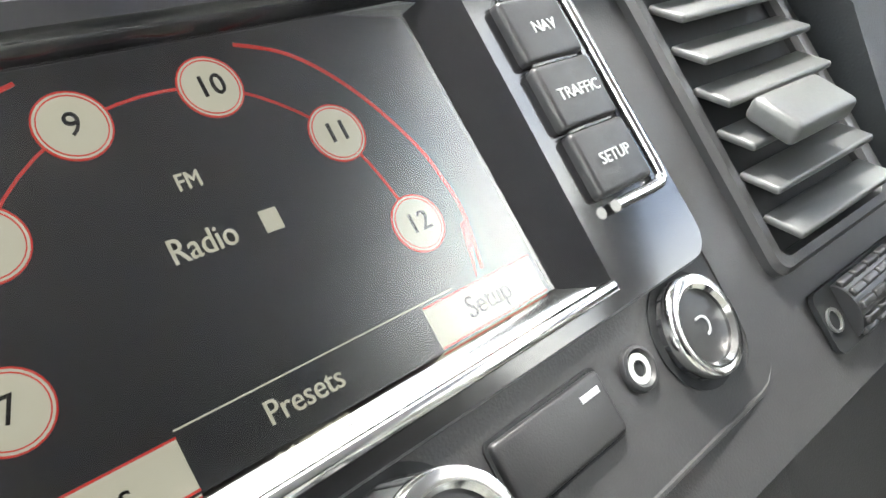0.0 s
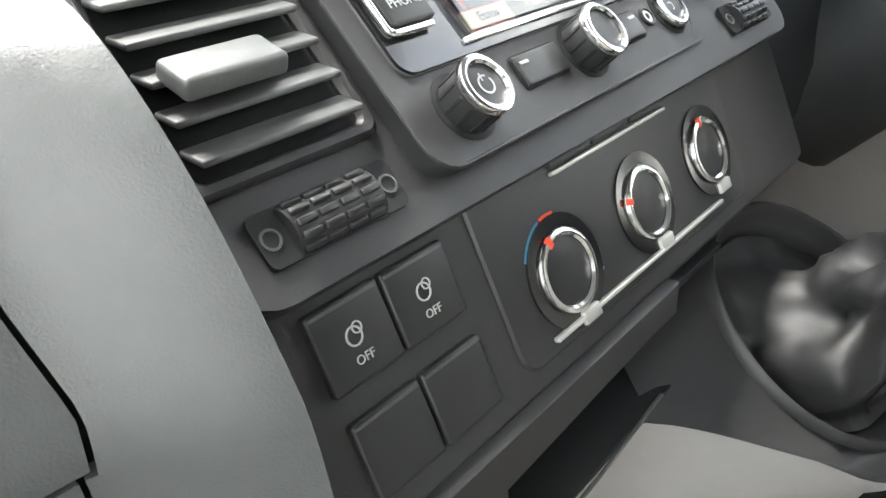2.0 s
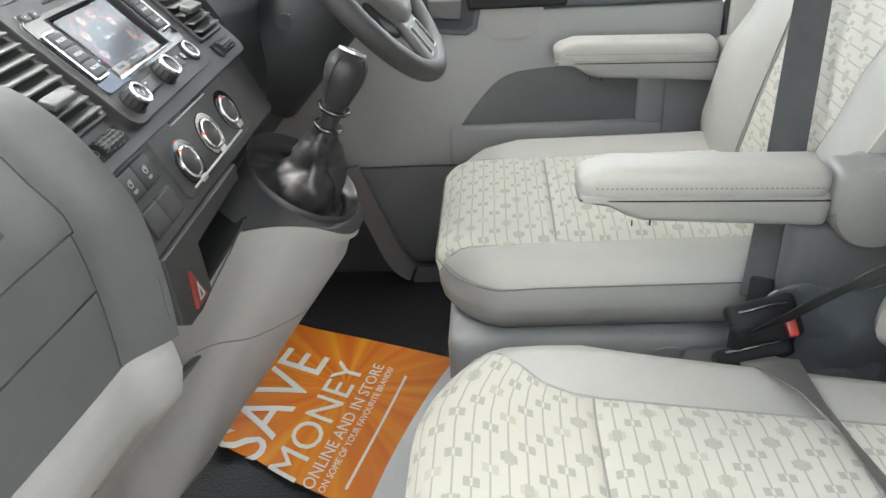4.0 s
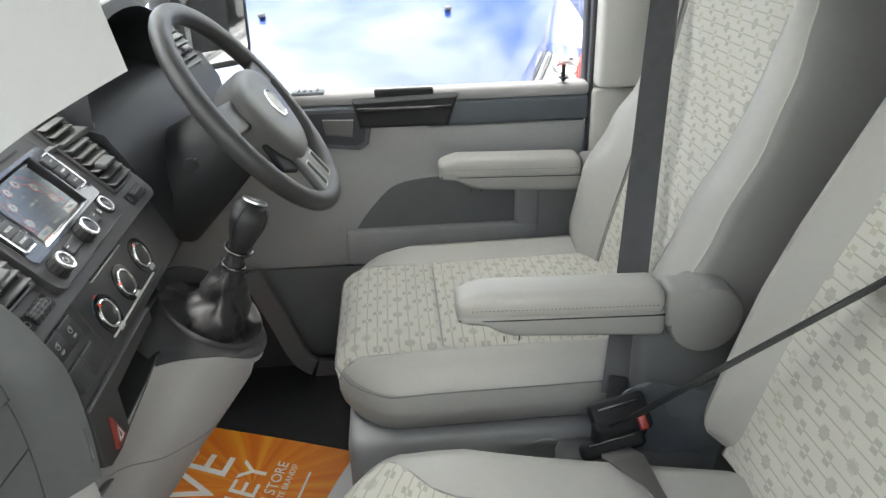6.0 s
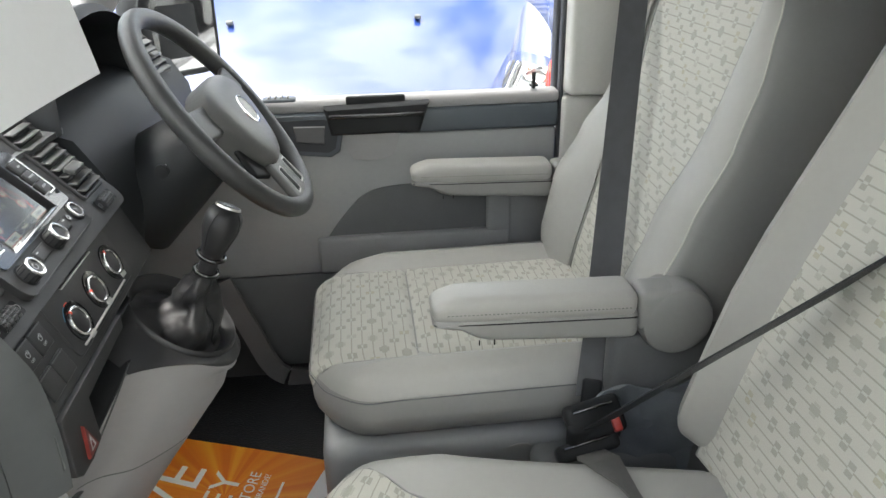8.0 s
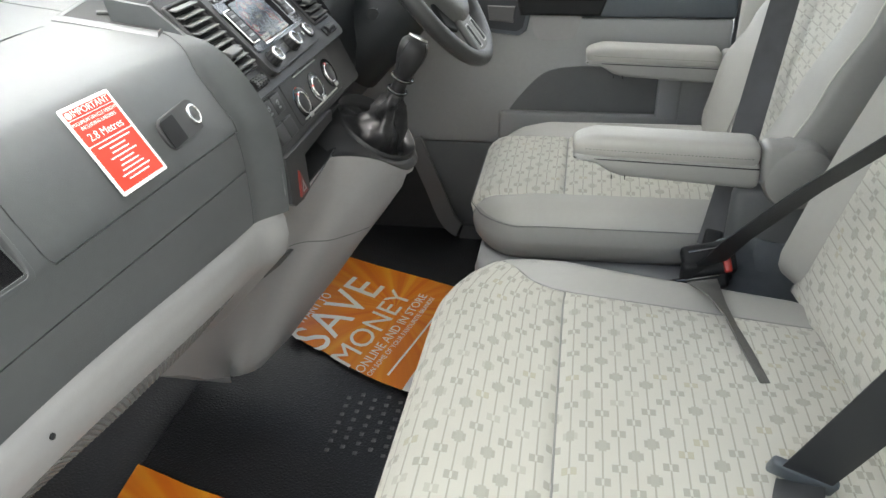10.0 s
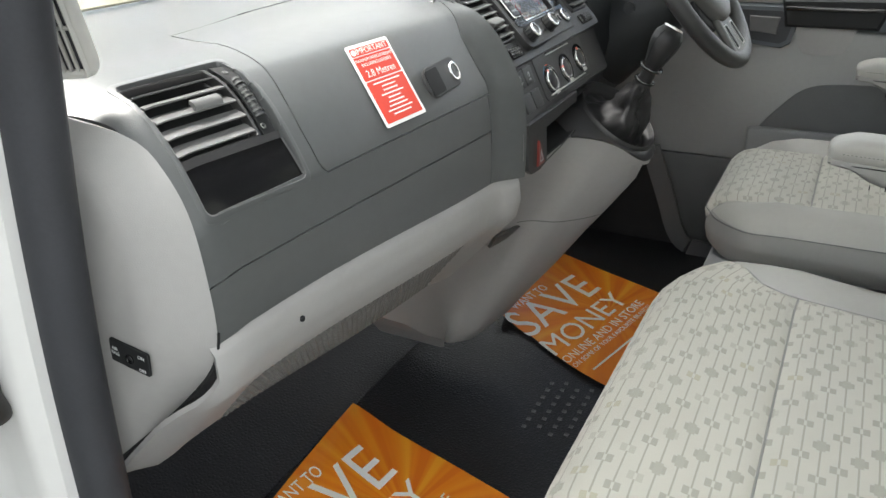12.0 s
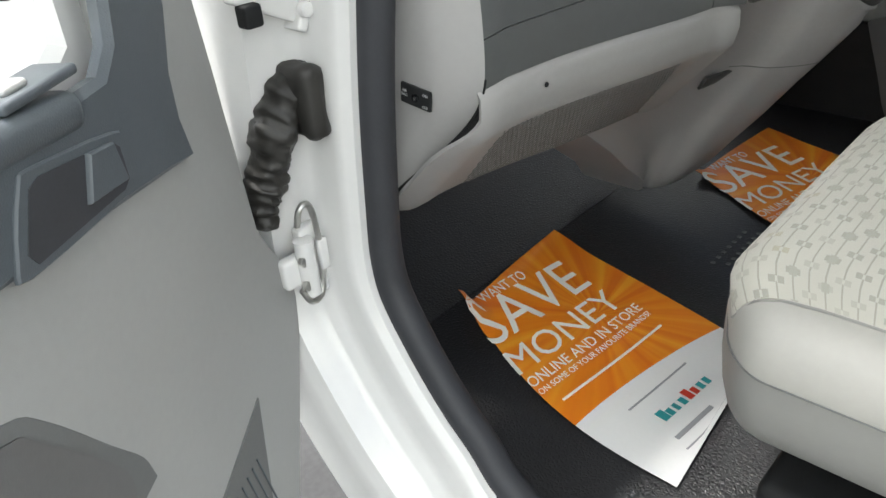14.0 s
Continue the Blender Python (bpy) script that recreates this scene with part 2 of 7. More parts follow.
BLUE_PAINT = material("blue_car_paint", (0.005, 0.032, 0.17), 0.4, vary=0.03, coat=1.0)
BLUE_PAINT.node_tree.nodes["Principled BSDF"].inputs["Coat IOR"].default_value = 1.8
BLUE_PAINT.node_tree.nodes["Principled BSDF"].inputs["Coat Roughness"].default_value = 0.02
ASPHALT = material("asphalt", (0.05, 0.05, 0.052), 0.9, vary=0.3, scale=3, bump=0.8, bump_scale=60)
GLASS = plain_glass("window_glass")
MIRROR = material("mirror_glass", (0.55, 0.56, 0.57), 0.02, metal=1.0, vary=0.0)
SCREEN = material("screen_face", (0.022, 0.022, 0.023), 0.5, vary=0.1, scale=9, spec=0.3)
SCREEN_COVER = screen_cover()
HUB = material("wheel_hub", (0.105, 0.105, 0.10), 0.42, vary=0.1, scale=9, bump=0.6, bump_scale=520, bump_kind="leather")
LCD = glowing("lit_cream", (0.25, 0.245, 0.19), 0.25)
LCD_RED = glowing("lit_red", (0.42, 0.03, 0.02), 0.12)
NET_STRAND = material("net_strand", (0.17, 0.168, 0.163), 0.7, vary=0.25, scale=60)
PILLAR = material("pillar_trim", (0.50, 0.495, 0.465), 0.5, vary=0.06, scale=5, bump=0.3, bump_scale=600, bump_kind="leather")
DARK_FELT = material("dark_felt", (0.02, 0.02, 0.022), 0.95, vary=0.25, scale=20)
LAMP_GLASS = material("headlamp_lens", (0.55, 0.57, 0.6), 0.08, vary=0.3, scale=30, coat=1.0)


# ---- mesh helpers ----
def from_lists(verts, faces):
    bm = bmesh.new()
    vs = [bm.verts.new(v) for v in verts]
    for f in faces:
        try:
            bm.faces.new([vs[i] for i in f])
        except ValueError:
            pass
    return bm


def steps(h, r, n):
    """Stations from -h to h, close together in the rounded ends."""
    if r <= 0:
        return [-h + 2 * h * i / n for i in range(n + 1)]
    ends = [h, h - r * 0.13, h - r * 0.5, h - r]
    mid = [-(h - r) + 2 * (h - r) * i / n for i in range(1, n)]
    return [-e for e in ends] + mid + ends[::-1]


def soft_box(size, r, n=2, at=(0, 0, 0), warp=None):
    """A box with rounded edges, centred on at, with its points passed through warp."""
    half = [s / 2 for s in size]
    r = min(r, *[h * 0.999 for h in half])
    if isinstance(n, int):
        n = (n, n, n)
    st = [steps(half[i], r, n[i]) for i in range(3)]
    index, verts, faces = {}, [], []

    def put(p):
        core = [max(-(half[i] - r), min(half[i] - r, p[i])) for i in range(3)]
        d = Vector([p[i] - core[i] for i in range(3)])
        q = Vector(core) + (d.normalized() * r if d.length > 1e-9 else d)
        key = tuple(round(c, 7) for c in q)
        if key not in index:
            index[key] = len(verts)
            q = q + Vector(at)
            verts.append(warp(q) if warp else q)
        return index[key]

    for axis in range(3):
        a, b = (axis + 1) % 3, (axis + 2) % 3
        for side in (-1, 1):
            rows = []
            for va in st[a]:
                row = []
                for vb in st[b]:
                    p = [0, 0, 0]
                    p[axis], p[a], p[b] = side * half[axis], va, vb
                    row.append(put(p))
                rows.append(row)
            for i in range(len(rows) - 1):
                for j in range(len(rows[0]) - 1):
                    q = [rows[i][j], rows[i + 1][j], rows[i + 1][j + 1], rows[i][j + 1]]
                    if side < 0:
                        q.reverse()
                    u = list(dict.fromkeys(q))
                    if len(u) >= 3:
                        faces.append(u)
    return from_lists(verts, faces)


def sheet(fn, nu, nv, thick=0.0, uv=None, closed=False):
    """A surface fn(a, b) over the unit square, with a back at -thick along its normals. uv: (width, height) in metres."""
    g = [[Vector(fn(i / nu, j / nv)) for j in range(nv + 1)] for i in range(nu + 1)]
    verts = [p for row in g for p in row]
    w = nv + 1
    faces = [[i * w + j, (i + 1) * w + j, (i + 1) * w + j + 1, i * w + j + 1] for i in range(nu) for j in range(nv)]
    bm = from_lists(verts, faces)
    layer = bm.loops.layers.uv.new("UVMap")
    bm.verts.index_update()
    su, sv = uv or (1, 1)
    for f in bm.faces:
        for lp in f.loops:
            i, j = divmod(lp.vert.index, w)
            lp[layer].uv = (i / nu * su, j / nv * sv)
    bm.normal_update()
    if thick:
        front = list(bm.verts)
        norm = [v.normal.copy() for v in front]
        back = [bm.verts.new(v.co - thick * k) for v, k in zip(front, norm)]
        for i in range(nu):
            for j in range(nv):
                q = [i * w + j, i * w + j + 1, (i + 1) * w + j + 1, (i + 1) * w + j]
                bm.faces.new([back[k] for k in q])
        rim = [i * w for i in range(nu)] + [nu * w + j for j in range(nv)] + [i * w + nv for i in range(nu, 0, -1)] + [j for j in range(nv, 0, -1)]
        for k in range(len(rim)):
            a, b = rim[k], rim[(k + 1) % len(rim)]
            bm.faces.new([front[b], front[a], back[a], back[b]])
    return bm


def loft(sections, caps=True, wrap=True):
    """Skins closed (or open) rings of equally many points."""
    n = len(sections[0])
    verts = [Vector(p) for s in sections for p in s]
    faces = []
    for k in range(len(sections) - 1):
        for i in range(n if wrap else n - 1):
            a, b = k * n + i, k * n + (i + 1) % n
            faces.append([a, b, b + n, a + n])
    if caps:
        faces.append(list(range(n))[::-1])
        faces.append([(len(sections) - 1) * n + i for i in range(n)])
    return from_lists(verts, faces)


def spline(pts, m=6):
    """A smooth line through the points."""
    pts = [Vector(p) for p in pts]
    out = []
    for i in range(len(pts) - 1):
        p0, p1, p2, p3 = pts[max(i - 1, 0)], pts[i], pts[i + 1], pts[min(i + 2, len(pts) - 1)]
        for k in range(m):
            t = k / m
            out.append(0.5 * (2 * p1 + (p2 - p0) * t + (2 * p0 - 5 * p1 + 4 * p2 - p3) * t * t + (3 * p1 - p0 - 3 * p2 + p3) * t ** 3))
    return out + [pts[-1]]


def tube(pts, r, n=10, closed=False, flat=1.0, up=(0, 0, 1)):
    """A rod along the points; r may be a function of the share of the way."""
    pts = [Vector(p) for p in pts]
    rings = []
    last = len(pts) - 1
    for i, p in enumerate(pts):
        d = (pts[(i + 1) % len(pts)] - pts[i - 1]) if closed else (pts[min(i + 1, last)] - pts[max(i - 1, 0)])
        d.normalize()
        a = d.cross(Vector(up))
        if a.length < 1e-4:
            a = d.cross(Vector((1, 0, 0)))
        a.normalize()
        b = a.cross(d)
        rr = r(i / last) if callable(r) else r
        rings.append([p + rr * (math.cos(2 * math.pi * k / n) * a + flat * math.sin(2 * math.pi * k / n) * b) for k in range(n)])
    if closed:
        rings.append(rings[0])
        bm = loft(rings, caps=False)
        bmesh.ops.remove_doubles(bm, verts=bm.verts, dist=1e-6)
        return bm
    return loft(rings)


def ribbon(pts, width, thick, side):
    """A strap along the points. side: the direction of its width, one for all or one for each point."""
    pts = [Vector(p) for p in pts]
    rings = []
    for i, p in enumerate(pts):
        s = Vector(side[i] if isinstance(side, list) else side).normalized()
        d = (pts[min(i + 1, len(pts) - 1)] - pts[max(i - 1, 0)]).normalized()
        s = (s - d * s.dot(d)).normalized()
        k = d.cross(s) * thick / 2
        w = width[i] if isinstance(width, list) else width
        s = s * w / 2
        rings.append([p - s - k, p + s - k, p + s + k, p - s + k])
    return loft(rings)


def disc(r, depth, n=32, bevel=0.0, at=(0, 0, 0), inner=0.0):
    """A turned disc, or a ring with a hole, from z = 0 to depth."""
    b = bevel
    prof = [(r, 0), (r, depth - b), (r - b * 0.3, depth - b * 0.3), (r - b, depth)] if b else [(r, 0), (r, depth)]
    if inner:
        prof = [(inner, 0)] + prof + ([(inner + b, depth), (inner, depth - b)] if b else [(inner, depth)])
    rings = [[Vector((at[0] + p[0] * math.cos(2 * math.pi * k / n), at[1] + p[0] * math.sin(2 * math.pi * k / n), at[2] + p[1])) for k in range(n)] for p in prof]
    if inner:
        rings.append(rings[0])
        bm = loft(rings, caps=False)
        bmesh.ops.remove_doubles(bm, verts=bm.verts, dist=1e-7)
    else:
        bm = loft(rings)
    bmesh.ops.recalc_face_normals(bm, faces=bm.faces)
    return bm


def slab(outline, depth, z=0.0, bevel=0.0):
    """A flat plate from an outline in its plane, with a softened upper edge."""
    pts = [Vector((x, y, 0)) for x, y in outline]
    n = len(pts)
    c = sum(pts, Vector()) / n
    rings = [[p + Vector((0, 0, z)) for p in pts], [p + Vector((0, 0, z + depth - bevel)) for p in pts]]
    if bevel:
        ins = []
        for i, p in enumerate(pts):
            a, b = (pts[i] - pts[i - 1]).normalized(), (pts[(i + 1) % n] - pts[i]).normalized()
            k = Vector((-(a.y + b.y), a.x + b.x, 0))
            k = k.normalized() * bevel if k.length > 1e-6 else (c - p).normalized() * bevel
            ins.append(p + k + Vector((0, 0, z + depth)))
        rings.append(ins)
    bm = loft(rings)
    bmesh.ops.recalc_face_normals(bm, faces=bm.faces)
    return bm


def rounded(x0, y0, x1, y1, r, n=5):
    out = []
    for cx, cy, a0 in ((x1 - r, y0 + r, -90), (x1 - r, y1 - r, 0), (x0 + r, y1 - r, 90), (x0 + r, y0 + r, 180)):
        for k in range(n + 1):
            a = radians(a0 + 90 * k / n)
            out.append((cx + r * math.cos(a), cy + r * math.sin(a)))
    return out


def frame_ring(outer, inner, depth, z=0.0):
    """A raised border between two outlines of equally many points."""
    a = [Vector((x, y, z)) for x, y in outer]
    b = [Vector((x, y, z)) for x, y in inner]
    up = Vector((0, 0, depth))
    mid = [(p * 0.75 + q * 0.25) + up for p, q in zip(a, b)]
    mid2 = [(p * 0.25 + q * 0.75) + up for p, q in zip(a, b)]
    bm = loft([a, [p + up * 0.6 for p in a], mid, mid2, [p + up * 0.6 for p in b], b, a], caps=False)
    bmesh.ops.remove_doubles(bm, verts=bm.verts, dist=1e-7)
    bmesh.ops.recalc_face_normals(bm, faces=bm.faces)
    return bm


def plate_ring(outer, inner, z0, z1):
    """A flat plate with a hole, between two outlines of equally many points."""
    a = [[Vector((x, y, z)) for x, y in ring] for ring, z in ((outer, z0), (outer, z1), (inner, z1), (inner, z0), (outer, z0))]
    bm = loft(a, caps=False)
    bmesh.ops.remove_doubles(bm, verts=bm.verts, dist=1e-7)
    bmesh.ops.recalc_face_normals(bm, faces=bm.faces)
    return bm


def joined(*parts):
    bm = bmesh.new()
    for p in parts:
        me = bpy.data.meshes.new("t")
        p.to_mesh(me)
        bm.from_mesh(me)
        bpy.data.meshes.remove(me)
        p.free()
    return bm


def moved(bm, m):
    bmesh.ops.transform(bm, matrix=m, verts=bm.verts)
    return bm


def lettering(words, size, depth=0.0002, align="CENTER", shear=0.0, width=1.0):
    """Flat raised letters in the built-in font, as a bmesh."""
    cu = bpy.data.curves.new("t", "FONT")
    cu.body, cu.size, cu.extrude, cu.align_x, cu.align_y, cu.shear = words, size, depth, align, "CENTER", shear
    cu.resolution_u = 3
    ob = bpy.data.objects.new("t", cu)
    scene.collection.objects.link(ob)
    me = bpy.data.meshes.new_from_object(ob.evaluated_get(bpy.context.evaluated_depsgraph_get()))
    bm = bmesh.new()
    bm.from_mesh(me)
    bpy.data.objects.remove(ob)
    bpy.data.curves.remove(cu)
    bpy.data.meshes.remove(me)
    if width != 1.0:
        moved(bm, Matrix.Diagonal((width, 1, 1, 1)))
    return bm


def crumple(bm, size, amount):
    bm.normal_update()
    for v, n in [(v, v.normal.copy()) for v in bm.verts]:
        v.co += n * amount * noise.noise(v.co * size) + n * 0.4 * amount * noise.noise(v.co * size * 2.7)
    return bm


def facing(bm, way):
    """Turns the faces so that they look along way on the whole."""
    bm.normal_update()
    if sum((f.normal * f.calc_area() for f in bm.faces), Vector()).dot(Vector(way)) < 0:
        bmesh.ops.reverse_faces(bm, faces=bm.faces)
    return bm


def mesh_from(name, bm, mat, sharp=38):
    bm.normal_update()
    for e in bm.edges:
        if len(e.link_faces) == 2:
            e.smooth = e.calc_face_angle(0) < radians(sharp)
    for f in bm.faces:
        f.smooth = True
    me = bpy.data.meshes.new(name)
    bm.to_mesh(me)
    bm.free()
    me.materials.append(mat)
    return me


def part(name, bm, mat, parent, label="", m=None, sharp=38):
    """One mesh object under a thing or a part."""
    ob = new(name, mesh_from(name, bm, mat, sharp))
    ob.parent = parent
    if m is not None:
        ob.matrix_basis = m
    if label:
        tagged(ob, label)
    return ob


def solo(name, bm, mat, label, category="", group="", kind="", m=None):
    """A top-level mesh."""
    ob = new(name, mesh_from(name, bm, mat))
    if m is not None:
        ob.matrix_basis = m
    return tagged(ob, label, category, group, kind)


def thing(name, label, category, group="", m=None):
    """An Empty that carries the parts of one thing."""
    ob = new(name)
    ob.empty_display_size = 0.05
    if m is not None:
        ob.matrix_basis = m
    return tagged(ob, label, category, group)


def basis(origin, right, up):
    """A pose with local x to the right and local y up along a face; z comes out of it."""
    r, u = Vector(right).normalized(), Vector(up).normalized()
    n = r.cross(u).normalized()
    u = n.cross(r)
    m = Matrix((r, u, n)).transposed().to_4x4()
    m.translation = origin
    return m

def four_ring(x0, y0, x1, y1, r):
    pts = rounded(x0, y0, x1, y1, r)
    return pts[-6:] + pts[:-6]


# ---- dashboard surface ----
PROFILE = [(0.66, 0.835), (0.45, 0.812), (0.28, 0.788), (0.17, 0.770), (0.125, 0.763), (0.088, 0.754), (0.064, 0.742), (0.040, 0.712),
           (0.014, 0.665), (0.006, 0.640), (0.002, 0.600), (0.002, 0.570), (0.004, 0.546)]
LINE = spline([(0, y, z) for y, z in PROFILE], 8)
RUN = [0.0]
for p, q in zip(LINE, LINE[1:]):
    RUN.append(RUN[-1] + (q - p).length)


def smooth(a, b, x):
    t = max(0.0, min(1.0, (x - a) / (b - a)))
    return t * t * (3 - 2 * t)


def dash_at(x, s):
    """A point of the dashboard's skin: x across the van, s metres along its section from the windscreen."""
    s = max(0.0, min(RUN[-1] - 1e-6, s))
    k = max(i for i in range(len(RUN) - 1) if RUN[i] <= s)
    p = LINE[k].lerp(LINE[k + 1], (s - RUN[k]) / (RUN[k + 1] - RUN[k]))
    low = smooth(0.80, 0.70, p.z)
    y = p.y - (0.07 + 0.05 * (1 - low)) * (x + 0.46) * smooth(0.5, 0.1, p.y)
    y -= 0.030 * smooth(-0.243, -0.190, x) * low
    z = p.z - 0.012 * smooth(-0.70, -0.76, x) * smooth(0.3, 0.1, p.y)
    y += 0.02 * smooth(-0.70, -0.765, x) ** 2 * smooth(0.5, 0.1, p.y)
    z -= 0.024 * smooth(-0.66, -0.20, x) * smooth(0.625, 0.546, p.z)
    edge = smooth(-0.752, -0.770, x) ** 2 * smooth(0.5, 0.1, p.y)
    return Vector((x, y + 0.010 * edge, z - 0.004 * edge))


def run_at(y=None, z=None):
    for i, p in enumerate(LINE):
        if (z is not None and p.z <= z and p.y < 0.2) or (y is not None and p.y <= y):
            return RUN[i]
    return RUN[-1]


def skin(x0, x1, s0, s1, nx=10, ns=14, thick=0.008, lift=0.0, hole=None):
    """A moulded piece of the dashboard between x0 and x1 (numbers, or functions of s) and from s0 (a number, or a function of x) to s1."""
    def at(a, b):
        top = s0
        if callable(s0):
            top = s0((x1(s1) if callable(x1) else x1) * (1 - a) + (x0(s1) if callable(x0) else x0) * a)
        s = top + (s1 - top) * b
        xa, xb = (x(s) if callable(x) else x for x in (x1, x0))
        return xa + (xb - xa) * a, s

    bm = sheet(lambda a, b: dash_at(*at(a, b)), nx, ns, 0)
    if hole:
        gone = []
        for i, f in enumerate(bm.faces):
            k, j = divmod(i, ns)
            x, s = at((k + 0.5) / nx, (j + 0.5) / ns)
            if hole(x, s):
                gone.append(f)
        bmesh.ops.delete(bm, geom=gone, context="FACES")
    bm.normal_update()
    down = sum((f.normal for f in bm.faces), Vector())
    if down.dot(Vector((0, -1, 1))) < 0:
        bmesh.ops.reverse_faces(bm, faces=bm.faces)
        bm.normal_update()
    if lift:
        moves = [(v, v.normal * lift) for v in bm.verts]
        for v, d in moves:
            v.co += d
        bm.normal_update()
    rim = [e for e in bm.edges if e.is_boundary]
    front = list(bm.verts)
    out = {v: v.normal.copy() for v in front}
    r = bmesh.ops.extrude_edge_only(bm, edges=rim)
    new_v = [g for g in r["geom"] if isinstance(g, bmesh.types.BMVert)]
    for v in new_v:
        near = min((e.other_vert(v) for e in v.link_edges if e.other_vert(v) in out), key=lambda w: (w.co - v.co).length)
        v.co -= out[near] * thick
    bmesh.ops.recalc_face_normals(bm, faces=bm.faces)
    return bm


S_TOP, S_LID, S_STRIP, S_END = run_at(y=0.172), 0.7155, 0.7600, RUN[-1]
GAP = 0.0016


def along(pairs):
    """A line through pairs of numbers, as a function."""
    def fn(k):
        for (a, b), (c, d) in zip(pairs, pairs[1:]):
            if k <= c:
                return b + (d - b) * max(0.0, k - a) / (c - a)
        return pairs[-1][1]
    return fn


lid_left = along([(0.482, -0.5725), (0.51, -0.567), (0.528, -0.559), (0.545, -0.5575), (0.575, -0.5615), (0.605, -0.568), (0.635, -0.5735), (0.665, -0.5755), (0.700, -0.5745), (0.710, -0.572), (0.7155, -0.567)])
lid_right = along([(0.52, -0.1975), (0.56, -0.214), (0.60, -0.233), (0.632, -0.2435), (0.67, -0.2425), (0.700, -0.2385), (0.7155, -0.241)])
lid_top = along([(-0.5725, 0.482), (-0.535, 0.476), (-0.45, 0.458), (-0.3175, 0.443), (-0.26, 0.444), (-0.225, 0.455), (-0.1975, 0.480)])
dark_end = along([(0.540, -0.768), (0.560, -0.762), (0.580, -0.748), (0.605, -0.738), (0.64, -0.735), (0.82, -0.7335)])
# corners of the passenger vent's pieces as (x, s): top left, top right, bottom right, bottom left
V_FRAME = ((-0.7150, 0.5620), (-0.5895, 0.5615), (-0.5915, 0.7160), (-0.7220, 0.7110))
V_MOUTH = ((-0.7080, 0.5730), (-0.6200, 0.5750), (-0.6250, 0.6555), (-0.7155, 0.6535))
V_WHEEL = ((-0.6110, 0.5715), (-0.5955, 0.5760), (-0.6040, 0.6590), (-0.6190, 0.6590))
V_BLANK = ((-0.7155, 0.6620), (-0.6025, 0.6660), (-0.5990, 0.7080), (-0.7160, 0.7055))


def in_frame(x, s):
    return 0.567 < s < 0.706 and -0.7115 - 0.007 * (s - 0.567) / 0.139 < x < -0.595


dash = thing("dashboard", "dark slate grey moulded plastic dashboard with light grey lower trim", "dashboard")
part("underlay", skin(-0.755, -0.205, 0.0, S_END, 20, 30, 0.002, -0.015), BLACK, dash)
part("top_panel", skin(-0.768, -0.197, 0.0, 0.440, 30, 16), DASH, dash)
part("top_panel", skin(-0.768, -0.5716, 0.440, 0.482, 8, 4), DASH, dash)
part("end_panel", skin(dark_end, lambda s: lid_left(s) - GAP, 0.482, S_LID, 64, 78, hole=in_frame), DASH, dash)
part("end_panel", skin(dark_end, -0.244, S_LID, S_STRIP, 40, 8), DASH, dash)
lid = part("glovebox_lid", skin(lid_left, lid_right, lid_top, S_LID - GAP, 34, 40), DASH, dash, "grained glovebox lid with a keyed lock")
def ledge_gap(x):
    """The lid closes flush along the middle of its upper edge."""
    return GAP * (smooth(-0.525, -0.560, x) + smooth(-0.335, -0.300, x))


part("lid_ledge", sheet(lambda a, b: dash_at(-0.1975 - 0.374 * a, 0.440 + (lid_top(-0.1975 - 0.374 * a) - ledge_gap(-0.1975 - 0.374 * a) - 0.440) * b), 40, 4, 0.0), DASH, dash)
part("column_panel", skin(lambda s: lid_right(s) + GAP, -0.197, 0.526, S_LID, 8, 30), DASH, dash)
part("column_panel", skin(-0.2425, -0.197, S_LID, S_END, 8, 12), DASH, dash)
part("lower_panel", skin(dark_end, -0.2445, S_STRIP + GAP, S_END, 30, 8), DASH, dash)
part("centre_top", skin(-0.195, 0.22, 0.0, run_at(y=0.13), 8, 16), DASH, dash)

# end panel: light grey, rolled over from the dark face towards the door
SIDE = spline([(0, y, z) for y, z in ((0.20, 0.756), (0.15, 0.753), (0.110, 0.7455), (0.080, 0.731), (0.052, 0.702), (0.034, 0.668), (0.027, 0.62), (0.026, 0.56), (0.034, 0.528), (0.052, 0.498), (0.095, 0.450), (0.15, 0.398), (0.185, 0.366))], 4)


def end_at(a, b):
    k = b * (len(SIDE) - 1)
    i = min(int(k), len(SIDE) - 2)
    p = SIDE[i].lerp(SIDE[i + 1], k - i)
    edge = -0.7345 - 0.030 * smooth(0.50, 0.39, p.z) - 0.028 * smooth(0.06, 0.115, p.y) * smooth(0.70, 0.72, p.z)
    back = Vector((0, 0.26, 0.40 + (p.z - 0.40) * 0.80))
    q = p.lerp(back, a ** 1.7)
    away = (q - p).length
    return Vector((edge - (edge + 0.7725) * math.sin(min(1.0, away / 0.060) * math.pi / 2) ** 0.9, q.y, q.z))


part("side_panel", sheet(end_at, 26, 48, 0.004), LIGHT_GREY, dash, "smooth light grey end panel")
# groove shadow below the end panel, laid in as a thin black bead
part("panel_gap_shadow", tube([end_at(0.0, 0.60 + 0.40 * k / 24) + Vector((0.0005, -0.0008, -0.0006)) for k in range(25)], 0.0014, 6), BLACK, dash, "black bead drawn as the shadow of the gap under the end panel")


